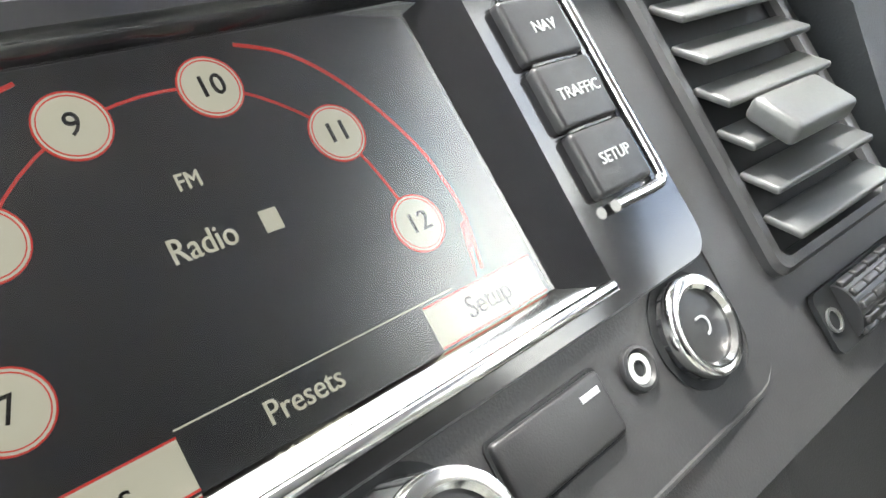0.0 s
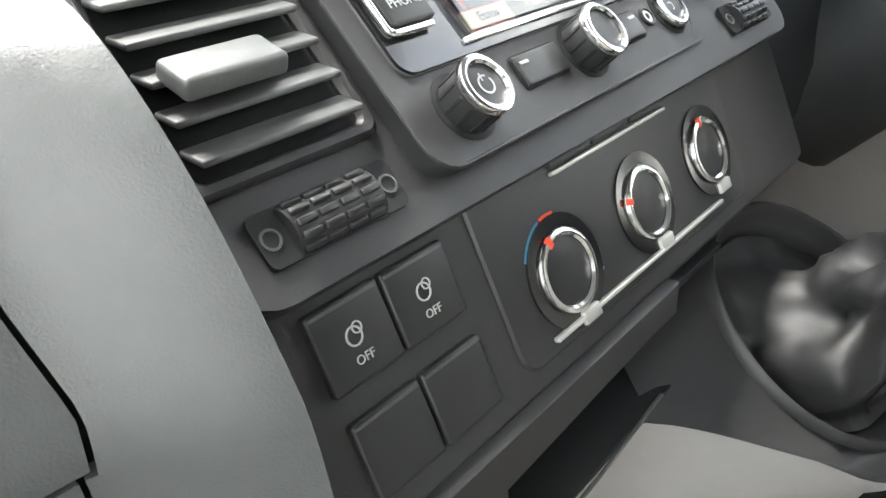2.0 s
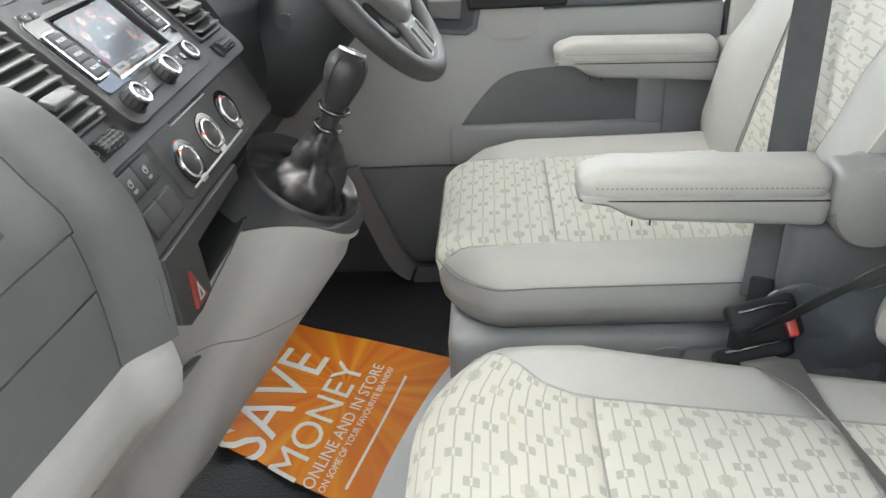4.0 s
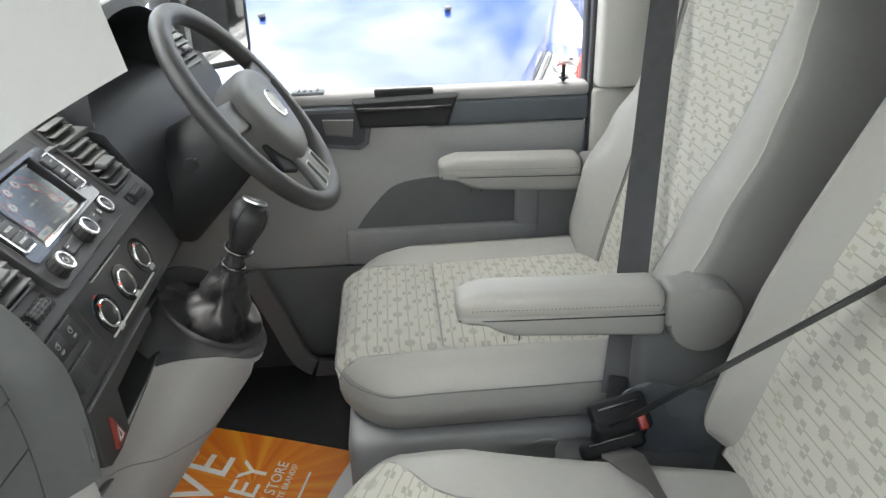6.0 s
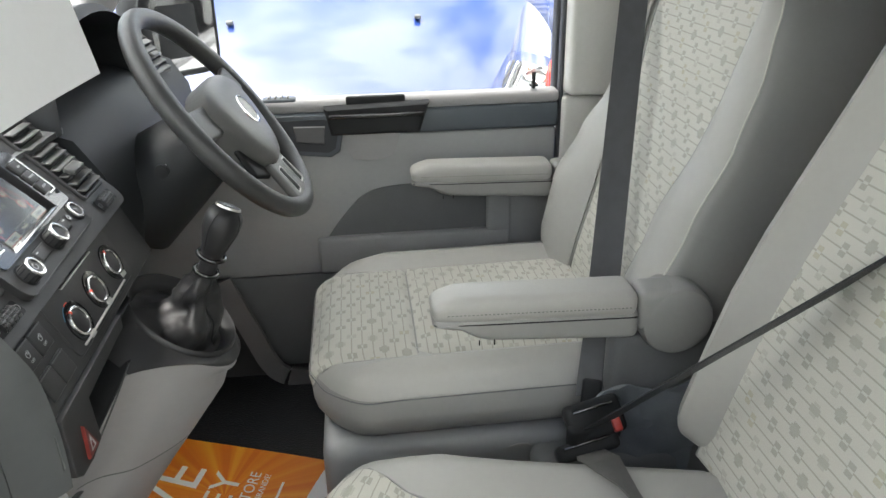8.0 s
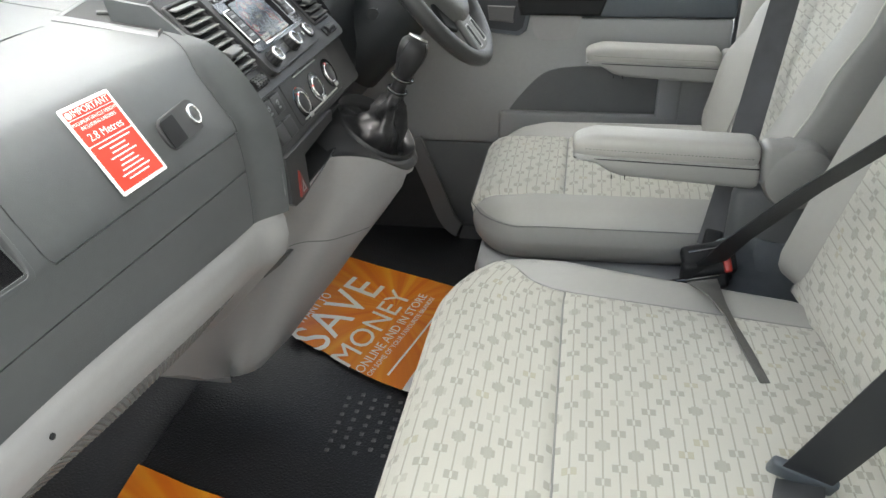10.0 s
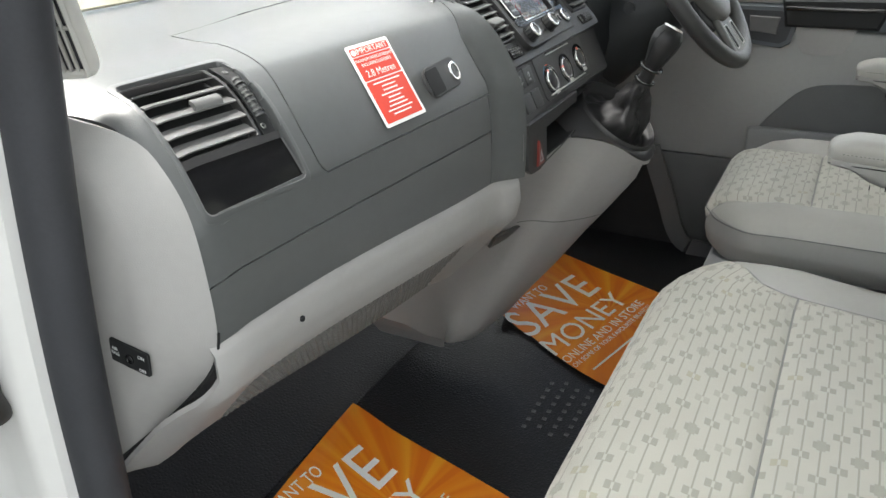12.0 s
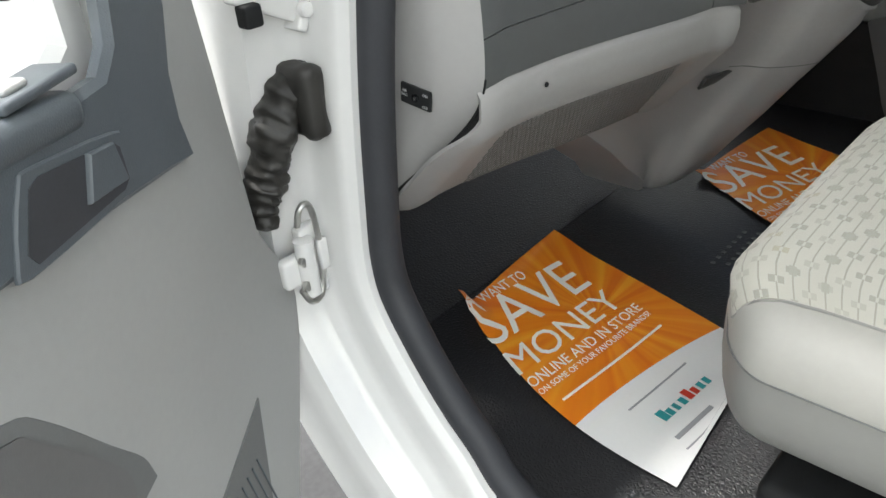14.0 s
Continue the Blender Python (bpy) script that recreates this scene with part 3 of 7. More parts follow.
def trim_at(x, b):
    """Light lower trim: from under the dark face forward and down to the parcel net."""
    e = dash_at(x, S_END)
    path = [(0.002, 0.0), (-0.003, -0.010), (-0.003, -0.036), (0.006, -0.064), (0.043, -0.102), (0.084, -0.145), (0.125, -0.188), (0.142, -0.198)]
    k = b * (len(path) - 1)
    i = min(int(k), len(path) - 2)
    a0, a1 = path[i], path[i + 1]
    f = k - i
    bow = -0.014 * smooth(-0.70, -0.40, x) * b
    bow += 0.11 * smooth(-0.235, -0.105, x) ** 1.4
    lift = 0.010 * smooth(-0.735, -0.764, x) * smooth(0.15, 0.45, b)
    return Vector((x, e.y + a0[0] + (a1[0] - a0[0]) * f + bow, e.z + a0[1] + (a1[1] - a0[1]) * f + lift))


part("lower_trim", sheet(lambda a, b: trim_at(-0.100 - (0.6400 + 0.030 * smooth(0.26, 0.58, b)) * a, b), 40, 21, 0.006), LIGHT_GREY, dash, "light grey lower trim")
NET_OUT = Vector((0, -0.72, -0.69))


def net_at(u, v, out):
    """A point of the parcel net: u along it, v down it, held off the trim by out."""
    return trim_at(-0.696 + (0.385 + 0.03 * v) * u + 0.045 * v, 0.452 + 0.455 * v) + NET_OUT * out


strands = []
for k in range(-9, 46):
    for turn in (1, -1):
        line = []
        for q in range(10):
            v = q / 9
            u = k / 45 + turn * v * 0.2 + (0.0 if turn > 0 else 0.2)
            if 0 <= u <= 1:
                line.append(net_at(u, v, 0.0010 + 0.0004 * turn))
        if len(line) > 2:
            strands.append(ribbon(line, 0.0019, 0.0010, (1, 0, 0)))
part("parcel_net", joined(*strands), NET_STRAND, dash, "grey diamond parcel net")
part("trim_screw", moved(disc(0.0032, 0.002, 14, 0.0006), basis((-0.644, 0.0075, 0.522), (1, 0, 0), (0, 0, 1))), BLACK, dash)
# airbag switch on the end panel
sw = part("airbag_switch", slab(rounded(-0.024, -0.0125, 0.024, 0.0125, 0.002), 0.003, 0, 0.0008), BLACK, dash, "black airbag switch plate", basis((-0.7735, 0.098, 0.531), (0, -1, -0.12), (0, -0.12, 1)))
part("keyhole", disc(0.005, 0.0012, 20, 0.0004, inner=0.0022), GLOSS, sw, m=Matrix.Translation((0.001, -0.001, 0.003)))
for words, x, y in (("AIR", -0.017, 0.0035), ("BAG", -0.017, -0.0015), ("ON", 0.016, 0.006), ("OFF", 0.016, -0.0085)):
    part("legend", lettering(words, 0.0052), LEGEND, sw, m=Matrix.Translation((x, y, 0.0032)))
# glovebox lock
lock_m = basis(dash_at(-0.325, run_at(z=0.692)) + Vector((0, -0.001, 0)), (1, 0.07, 0), (0.02, 0.46, 0.88))
pull = part("lock_plate", slab(rounded(-0.047, -0.019, 0.047, 0.019, 0.016), 0.0035, 0, 0.001), DASH_FINE, lid, "latch plate", lock_m)
part("finger_recess", slab(rounded(-0.043, -0.016, -0.010, 0.015, 0.003), 0.0012, 0.0033), BLACK, lid, m=lock_m)
part("lock_barrel", disc(0.0125, 0.003, 28, 0.001, inner=0.009), CHROME, lid, "chrome lock ring", lock_m @ Matrix.Translation((0.029, 0, 0.0034)))
part("lock_core", joined(disc(0.0088, 0.0016, 24), moved(soft_box((0.0022, 0.009, 0.001), 0.0003), Matrix.Translation((0, 0, 0.0018)))), SLAT, lid, m=lock_m @ Matrix.Translation((0.029, 0, 0.0034)))
# tray on top of the dashboard
TRAY = [(-0.228, 0.206), (-0.217, 0.084), (-0.122, 0.104), (0.100, 0.148), (0.118, 0.166), (0.045, 0.240), (-0.070, 0.236)]
tray_mid = (sum(x for x, y in TRAY) / 7, sum(y for x, y in TRAY) / 7)
top_z = along([(y, z) for y, z in PROFILE[7::-1]])


def tray_line(k, up):
    pts = [(tray_mid[0] + (x - tray_mid[0]) * k, tray_mid[1] + (y - tray_mid[1]) * k) for x, y in TRAY]
    return [Vector((x, y, top_z(y + 0.12 * (x + 0.46)) + up)) for x, y in pts]


part("tray_rim", loft([tray_line(1.06, -0.004), tray_line(1.05, 0.001), tray_line(1.01, 0.004), tray_line(0.97, 0.003), tray_line(0.95, 0.0005)], caps=False), DASH, dash, "moulded rim of the tray")
part("tray_well", loft([tray_line(0.955, -0.001), tray_line(0.955, 0.0016)]), BLACK, dash, "dark tray in the dashboard top")
part("tray_lip", tube([(x, y, top_z(y + 0.12 * (x + 0.46)) + 0.003) for x, y in ((-0.190, 0.178), (-0.165, 0.140), (-0.128, 0.114), (-0.02, 0.134), (0.09, 0.156))], 0.0030, 8), SLAT, dash, "rounded lip across the tray")


# ---- air vents ----
def vent(parent, name, m, w, h, n, tab, tab_x=0.0, lean=35, tab_y=0.0):
    """A louvred outlet in its own plane: border, dark duct, slanting slats, slider tab."""
    v = part(name, frame_ring(rounded(-w / 2 - 0.006, -h / 2 - 0.005, w / 2 + 0.006, h / 2 + 0.005, 0.005), rounded(-w / 2, -h / 2, w / 2, h / 2, 0.003), 0.004), DASH_FINE, parent, "louvred air vent", m)
    box = [rounded(-w / 2, -h / 2, w / 2, h / 2, 0.003)]
    duct = loft([[Vector((x, y, 0)) for x, y in box[0]], [Vector((x, y, 0.0005)) for x, y in box[0]]])
    part("duct", duct, BLACK, v)
    for k in range(n):
        y = -h / 2 + h * (k + 0.5) / n
        s = soft_box((w - 0.002, h / n * 0.92, 0.0024), 0.0011, 1)
        part("slat", s, SLAT, v, m=Matrix.Translation((0, y, 0.006)) @ Matrix.Rotation(radians(-lean), 4, "X"))
    part("tab", soft_box((tab[0], tab[1], 0.007), 0.0022, 2), SLAT, v, "slider tab", Matrix.Translation((tab_x, tab_y, 0.014)) @ Matrix.Rotation(radians(-lean * 0.7), 4, "X"))
    return v


def thumb_wheel(parent, m, w, h, fins=KEY):
    t = part("wheel_recess", slab(rounded(-w / 2, -h / 2, w / 2, h / 2, 0.003), 0.0015), BLACK, parent, "ribbed thumb wheel", m)
    body = tube([(-w * 0.31, 0, 0), (w * 0.31, 0, 0)], h * 0.46, 26, flat=0.75)
    part("thumb_wheel", body, KEY, t)
    for k in range(-2, 3):
        a = k * 0.50
        for q in range(4):
            part("rib", soft_box((w * 0.13, h * 0.14, 0.0022), 0.0007, 1), fins, t, m=Matrix.Translation(((q - 1.5) * w * 0.15, h * 0.47 * math.sin(a), h * 0.355 * math.cos(a))) @ Matrix.Rotation(-a, 4, "X"))
    for e in (-1, 1):
        part("end_mark", disc(0.0034, 0.0006, 16, inner=0.0026), SLAT, t, m=Matrix.Translation((e * w * 0.42, 0, 0.0015)))
    return t


def dash_out(x, s, out):
    """A point held off the dashboard's skin by out along its normal."""
    p = dash_at(x, s)
    n = (dash_at(x + 0.004, s) - dash_at(x - 0.004, s)).cross(dash_at(x, s - 0.004) - dash_at(x, s + 0.004)).normalized()
    return p + n * out


def on_quad(q, u, v, out):
    (ax, ay), (bx, by), (cx, cy), (dx, dy) = q
    top, low = (ax + (bx - ax) * u, ay + (by - ay) * u), (dx + (cx - dx) * u, dy + (cy - dy) * u)
    return dash_out(top[0] + (low[0] - top[0]) * v, top[1] + (low[1] - top[1]) * v, out)


def quad_ring(q, stations, r=0.06):
    """A moulded border round a piece of the dashboard: stations are (inset in shares, height)."""
    rim = rounded(0, 0, 1, 1, r, 4)
    full = []
    for i, (u, v) in enumerate(rim):
        w = rim[(i + 1) % len(rim)]
        for k in range(6):
            full.append((u + (w[0] - u) * k / 6, v + (w[1] - v) * k / 6))
    rings = [[on_quad(q, 0.5 + (u - 0.5) * (1 - 2 * i), 0.5 + (v - 0.5) * (1 - 2 * i), o) for u, v in full] for i, o in stations]
    return loft(rings, caps=False)


# passenger vent, let into the dashboard: border, louvres, roller and a black blank below
side_vent = part("vent_surround", quad_ring(V_FRAME, [(-0.006, -0.004), (0.0, 0.0006), (0.006, 0.0010), (0.034, 0.0006), (0.041, -0.0010), (0.046, -0.010)]), DASH, dash, "dark vent surround")
part("mouth_border", quad_ring(V_MOUTH, [(-0.035, -0.0022), (-0.012, -0.0014), (0.0, -0.0026), (0.002, -0.013)], 0.03), DASH_FINE, side_vent)
for k in range(5):
    v = 0.115 + 0.196 * k
    part("slat", sheet(lambda a, b: on_quad(V_MOUTH, 0.015 + 0.97 * a, v - 0.088 + 0.138 * b, -0.0088 + 0.0082 * b), 10, 3, -0.0016), KICK, side_vent)
part("tab", sheet(lambda a, b: on_quad(V_MOUTH, 0.46 + 0.34 * a, 0.43 + 0.135 * b, 0.0015 + 0.0025 * math.sin(math.pi * b)), 8, 6, -0.004), KICK, side_vent, "slider tab")
part("roller_recess", sheet(lambda a, b: on_quad(V_WHEEL, a, b, -0.0024), 4, 10, -0.002), BLACK, side_vent)
part("roller", tube([on_quad(V_WHEEL, 0.5, 0.27 + 0.05 * k, -0.0042) for k in range(11)], lambda t: 0.0048, 18), KEY, side_vent, "ribbed roller")
for k in range(9):
    a, b = on_quad(V_WHEEL, 0.5, 0.295 + 0.058 * k, -0.0044), on_quad(V_WHEEL, 0.5, 0.315 + 0.058 * k, -0.0044)
    part("rib", tube([a, b], 0.0058 + 0.0006 * math.sin(k * 1.9), 16), SLAT, side_vent)
for v in (0.12, 0.90):
    part("end_mark", quad_ring(tuple((x, y) for x, y in ((-0.6105 - 0.0115 * v + 0.004, 0.5755 + 0.083 * v - 0.003), (-0.6105 - 0.0115 * v + 0.010, 0.5755 + 0.083 * v - 0.003), (-0.6105 - 0.0115 * v + 0.010, 0.5755 + 0.083 * v + 0.003), (-0.6105 - 0.0115 * v + 0.004, 0.5755 + 0.083 * v + 0.003))), [(0.0, -0.0020), (0.1, -0.0014), (0.22, -0.0014), (0.3, -0.0020)], 0.45), SLAT, side_vent)
part("divider", sheet(lambda a, b: on_quad((V_MOUTH[3], (-0.6015, 0.6590), V_BLANK[1], V_BLANK[0]), a, b, -0.0012), 8, 3, -0.004), DASH_FINE, side_vent)
part("blank_plate", sheet(lambda a, b: on_quad(V_BLANK, a, b, -0.0022), 10, 10, -0.003), GLOSS, side_vent, "gloss black blank")
part("blank_edge", tube([on_quad(V_BLANK, 1.0, 0.02 + 0.092 * k, -0.0008) for k in range(11)] + [on_quad(V_BLANK, 0.985 - 0.0985 * k, 1.0, -0.0008) for k in range(11)], 0.0007, 6), SLAT, side_vent)

# ---- centre console ----
UP1, N1 = Vector((0, 0.682, 0.731)), Vector((0, -0.731, 0.682))
RADIO_M = basis((0, 0, 0.703), (1, 0, 0), UP1)
UP2 = Vector((0, 0.42, 0.907))
LOW_M = basis((0, -0.012, 0.672), (1, 0, 0), UP2)
console = thing("centre_console", "dark grey centre console frame round the radio and heater controls", "console")
part("upper_frame", plate_ring(rounded(-0.198, -0.036, 0.198, 0.140, 0.016), rounded(-0.112, -0.014, 0.098, 0.112, 0.010), -0.024, -0.008), DASH_FINE, console, m=RADIO_M)
part("lower_frame", slab(rounded(-0.197, -0.082, 0.185, 0.014, 0.008), 0.010, -0.013, 0.003), DASH_FINE, console, m=LOW_M)
cheek = loft([[(x, -0.003 + y, z) for y, z in ((0.16, 0.80), (0.10, 0.790), (0.055, 0.750), (0.010, 0.700), (-0.004, 0.665), (-0.024, 0.620), (-0.040, 0.585), (-0.040, 0.548), (-0.030, 0.530), (0.10, 0.520))] for x in (-0.203, -0.196)])
part("side_cheek", cheek, DASH, console)
part("hazard_panel", slab([(-0.196, 0.597), (-0.194, 0.530), (-0.180, 0.520), (-0.150, 0.517), (-0.122, 0.521), (-0.127, 0.575), (-0.020, 0.580), (0.004, 0.580), (0.004, 0.597)], 0.008, 0, 0.0008), DASH_FINE, console, "", basis((0, -0.040, 0), (1, 0, 0), (0, 0, 1)))
hz = part("hazard_button", slab([(-0.012, -0.017), (0.014, -0.017), (-0.010, 0.022)], 0.004, 0, 0.001), HAZARD, console, "dull red triangular hazard button", basis((-0.152, -0.0475, 0.544), (1, 0, 0), (0, 0, 1)))
part("triangle", frame_ring([(-0.006, -0.012), (0.007, -0.012), (-0.004, 0.008)], [(-0.004, -0.010), (0.003, -0.010), (-0.003, 0.003)], 0.0005), LEGEND, hz, m=Matrix.Translation((0, 0, 0.004)))
sbin = part("storage_bin", soft_box((0.20, 0.004, 0.075), 0.001, 1, (-0.03, 0.035, 0.555)), BLACK, console, "open black storage bin")
part("bin_floor", soft_box((0.20, 0.080, 0.004), 0.001, 1, (-0.03, -0.006, 0.529)), BLACK, sbin)
part("bin_side", soft_box((0.004, 0.080, 0.06), 0.001, 1, (-0.133, -0.001, 0.55)), BLACK, sbin)
part("bin_top", soft_box((0.20, 0.080, 0.004), 0.001, 1, (-0.03, -0.001, 0.584)), BLACK, sbin)
# light along the bin's rim, put in as a thin paler strip
part("bin_lit_rim", tube([(-0.120, -0.047, 0.522), (-0.06, -0.047, 0.526), (0.002, -0.046, 0.532)], 0.0011, 6), SLAT, sbin)
vent(console, "centre_vent", RADIO_M @ Matrix.Translation((-0.159, 0.060, -0.008)), 0.060, 0.112, 9, (0.034, 0.015), -0.009, 42, -0.031)
thumb_wheel(console, RADIO_M @ Matrix.Translation((-0.156, -0.0175, -0.0075)), 0.054, 0.017)
vent(console, "centre_vent", RADIO_M @ Matrix.Translation((0.152, 0.060, -0.008)), 0.060, 0.112, 9, (0.034, 0.015), -0.007, 42, -0.025)
thumb_wheel(console, RADIO_M @ Matrix.Translation((0.152, -0.0175, -0.0075)), 0.054, 0.017)
for k, (y, lit) in enumerate(((-0.0225, 1), (-0.0575, 0))):
    for j in range(2):
        b = part("switch_button", soft_box((0.0292, 0.0265, 0.006), 0.0016, 1), KEY, console, "square switch", LOW_M @ Matrix.Translation((-0.1645 + 0.0305 * j, y, -0.003)))
        part("edge_line", soft_box((0.027, 0.0012, 0.0006), 0.0002, 1, (0, 0.0115, 0.003)), SLAT, b)
        if lit:
            part("legend", lettering("OFF", 0.0042), LEGEND, b, m=Matrix.Translation((0, -0.0065, 0.0032)))
            part("symbol", joined(disc(0.0032, 0.0004, 18, inner=0.0026), moved(disc(0.002, 0.0004, 14, inner=0.0015), Matrix.Translation((0.002, 0.002, 0)))), LEGEND, b, m=Matrix.Translation((-0.001, 0.001, 0.0031)))

# ---- radio ----
def arc(r0, r1, a0, a1, ry=1.0, n=28):
    pts = []
    for k in range(n + 1):
        a = radians(a0 + (a1 - a0) * k / n)
        pts.append([Vector((r * math.cos(a), r * ry * math.sin(a), z)) for r, z in ((r0, 0), (r1, 0), (r1, 0.0002), (r0, 0.0002))])
    return loft(pts)


SET_M = RADIO_M @ Matrix.Rotation(radians(1.2), 4, "Z") @ Matrix.Rotation(radians(2.5), 4, "Y")
radio = thing("car_radio", "black car radio with lit screen, chrome trimmed keys and knobs", "car radio", m=SET_M)
MOUTH = [(-0.0765, 0.0935), (-0.0725, 0.0165), (0.0635, 0.0165), (0.0645, 0.0945)]
PANE = [(-0.0590, 0.0905), (-0.0565, 0.0226), (0.0525, 0.0226), (0.0515, 0.0915)]
MOUTH_BACK = [(x * 1.05, 0.055 + (y - 0.055) * 1.05) for x, y in MOUTH]


def corners(pts, n=6):
    """An outline of four corners with as many points as rounded() gives."""
    return [pts[i] for i in (1, 2, 3, 0) for k in range(n)]


part("faceplate", plate_ring(four_ring(-0.1180, -0.0215, 0.104, 0.118, 0.012), corners(MOUTH_BACK), -0.022, -0.0042), DASH_FINE, radio)
part("face_edge", frame_ring(rounded(-0.1195, -0.023, 0.1055, 0.1195, 0.0135), rounded(-0.1180, -0.0215, 0.104, 0.118, 0.012), 0.0016, -0.0052), DASH_FINE, radio)
part("bezel", plate_ring(four_ring(-0.1085, 0.0125, 0.100, 0.0985, 0.007), corners(MOUTH), -0.0046, -0.0022), GLOSS, radio, "gloss black bezel")
part("bezel_line", frame_ring(rounded(-0.1092, 0.0118, 0.1007, 0.0992, 0.0077), rounded(-0.1085, 0.0125, 0.100, 0.0985, 0.007), 0.0009, -0.0043), SLAT, radio)
for name, i, mat, label in (("gloss_cheek", 0, GLOSS, "gloss black angled cheek"), ("chrome_sill", 1, CHROME, "chrome strip under the screen"), ("gloss_cheek", 2, GLOSS, "gloss black angled cheek"), ("gloss_cheek", 3, GLOSS, "gloss black angled cheek")):
    p0, p1, q0, q1 = MOUTH[i], MOUTH[(i + 1) % 4], PANE[i], PANE[(i + 1) % 4]
    deep = -0.0080

    def cheek_at(a, b):
        m0, m1 = Vector((*p0, -0.0022)).lerp(Vector((*p1, -0.0022)), a), Vector((*q0, deep)).lerp(Vector((*q1, deep)), a)
        v = m0.lerp(m1, b)
        return v + Vector((0, 0, 0.0009 * math.sin(math.pi * b)))
    bm = sheet(cheek_at, 8, 5)
    bmesh.ops.recalc_face_normals(bm, faces=bm.faces)
    if sum((f.normal for f in bm.faces), Vector()).z < 0:
        bmesh.ops.reverse_faces(bm, faces=bm.faces)
    part(name, bm, mat, radio, label)
part("sill_bar", soft_box((0.136, 0.0030, 0.0034), 0.0013, 2, (-0.0045, 0.0172, -0.0022)), CHROME, radio, "chrome strip")
scr = part("screen", slab(PANE[::-1], 0.001, -0.0092), SCREEN, radio, "lit display showing radio presets")
part("slot_rim", frame_ring(rounded(-0.0030, -0.0150, 0.0030, 0.0150, 0.0010), rounded(-0.0020, -0.0140, 0.0020, 0.0140, 0.0008), 0.0010), GLOSS, radio, "", Matrix.Translation((-0.0715, 0.0540, -0.0034)) @ Matrix.Rotation(radians(1.5), 4, "Z") @ Matrix.Rotation(radians(18), 4, "Y"))
part("card_slot", soft_box((0.0042, 0.028, 0.0030), 0.0008, 1), BLACK, radio, "card slot", Matrix.Translation((-0.0715, 0.0540, -0.0040)) @ Matrix.Rotation(radians(1.5), 4, "Z") @ Matrix.Rotation(radians(18), 4, "Y"))
part("slot_tip", soft_box((0.0036, 0.0014, 0.0020), 0.0005, 1), CHROME, radio, "", Matrix.Translation((-0.0712, 0.0402, -0.0028)))

DZ = -0.0081
RIM = [(-0.0520, 0.0331), (-0.0544, 0.0449), (-0.0538, 0.0530), (-0.0520, 0.0605), (-0.0467, 0.0714), (-0.0403, 0.0800), (-0.0333, 0.0857), (-0.0250, 0.0888)]
DISCS = [(-0.0436, 0.0441), (-0.0378, 0.0662), (-0.0200, 0.0802), (0.0038, 0.0817), (0.0229, 0.0676), (0.0298, 0.0461)]
MID = -0.0066
for e in (-1, 1):
    rim_pts = spline([((x if e < 0 else 2 * MID - x), y, DZ) for x, y in RIM], 6)
    part("dial_arc", ribbon(rim_pts, 0.0007, 0.0002, (1, -0.4 * e, 0)), LCD_RED, scr, "red arc")
    tip = [(-0.0016, 0.0085), (0.0010, 0.0075), (0.0036, -0.0032)] if e < 0 else [(0.0016, 0.0085), (-0.0036, -0.0032), (-0.0010, 0.0075)]
    part("arc_tip", slab(tip, 0.0002), LCD_RED, scr, m=Matrix.Translation((MID + 0.0466 * e, 0.0352, DZ)))
part("preset_arc", ribbon(spline([(x, y, DZ) for x, y in DISCS], 6), 0.0005, 0.0002, (0.7, 0.7, 0)), LCD_RED, scr)
for c, num in zip(DISCS, ("7", "8", "9", "10", "11", "12")):
    d = part("preset_disc", disc(0.0056, 0.0002, 28), LCD, scr, m=Matrix.Translation((c[0], c[1], DZ + 0.0001)))
    part("disc_ring", disc(0.0059, 0.0003, 28, inner=0.0056), LCD_RED, d)
    part("inner_ring", disc(0.0052, 0.00035, 28, inner=0.0050), LCD_RED, d)
    part("number", lettering(num, 0.0056), BLACK, d, m=Matrix.Translation((0, 0, 0.0004)))
part("station_text", lettering("Radio", 0.0060, width=0.85), LCD, scr, "pale station name", Matrix.Translation((-0.0098, 0.0563, DZ + 0.0001)))
part("station_mark", soft_box((0.0034, 0.0040, 0.0003), 0.0001, 1), LCD, scr, "", Matrix.Translation((0.0026, 0.0563, DZ + 0.0001)))
part("band_text", lettering("FM", 0.0042, width=0.85), LCD, scr, m=Matrix.Translation((-0.0074, 0.0668, DZ + 0.0001)))
part("mute_mark", joined(soft_box((0.0016, 0.0016, 0.0002), 0.0001, 1, (-0.001, 0, 0)), slab([(-0.0006, -0.0008), (0.0012, -0.0020), (0.0012, 0.0020), (-0.0006, 0.0008)], 0.0002), moved(soft_box((0.0045, 0.0005, 0.0002), 0.0001, 1), Matrix.Rotation(radians(40), 4, "Z"))), LCD, scr, m=Matrix.Translation((-0.0552, 0.0842, DZ + 0.0001)))
part("footer_line", soft_box((0.0560, 0.0003, 0.0002), 0.0001, 1), LCD, scr, m=Matrix.Translation((0.0015, 0.0322, DZ + 0.0001)))
part("footer_text", lettering("Presets", 0.0056, width=0.88), LCD, scr, m=Matrix.Translation((-0.0061, 0.0277, DZ + 0.0001)))
for x, words in ((-0.0414, "Extras"), (0.0362, "Setup")):
    k = part("soft_key", soft_box((0.0296, 0.0084, 0.0004), 0.0002, 1), LCD, scr, "cream soft key", Matrix.Translation((x, 0.0272, DZ + 0.0001)))
    part("key_text", lettering(words, 0.0060, width=0.88), BLACK, k, m=Matrix.Translation((0, 0, 0.0004)))
    for y in (-0.0040, 0.0040):
        part("key_line", soft_box((0.0296, 0.0004, 0.0002), 0.0001, 1, (0, y, 0.0003)), LCD_RED, k)
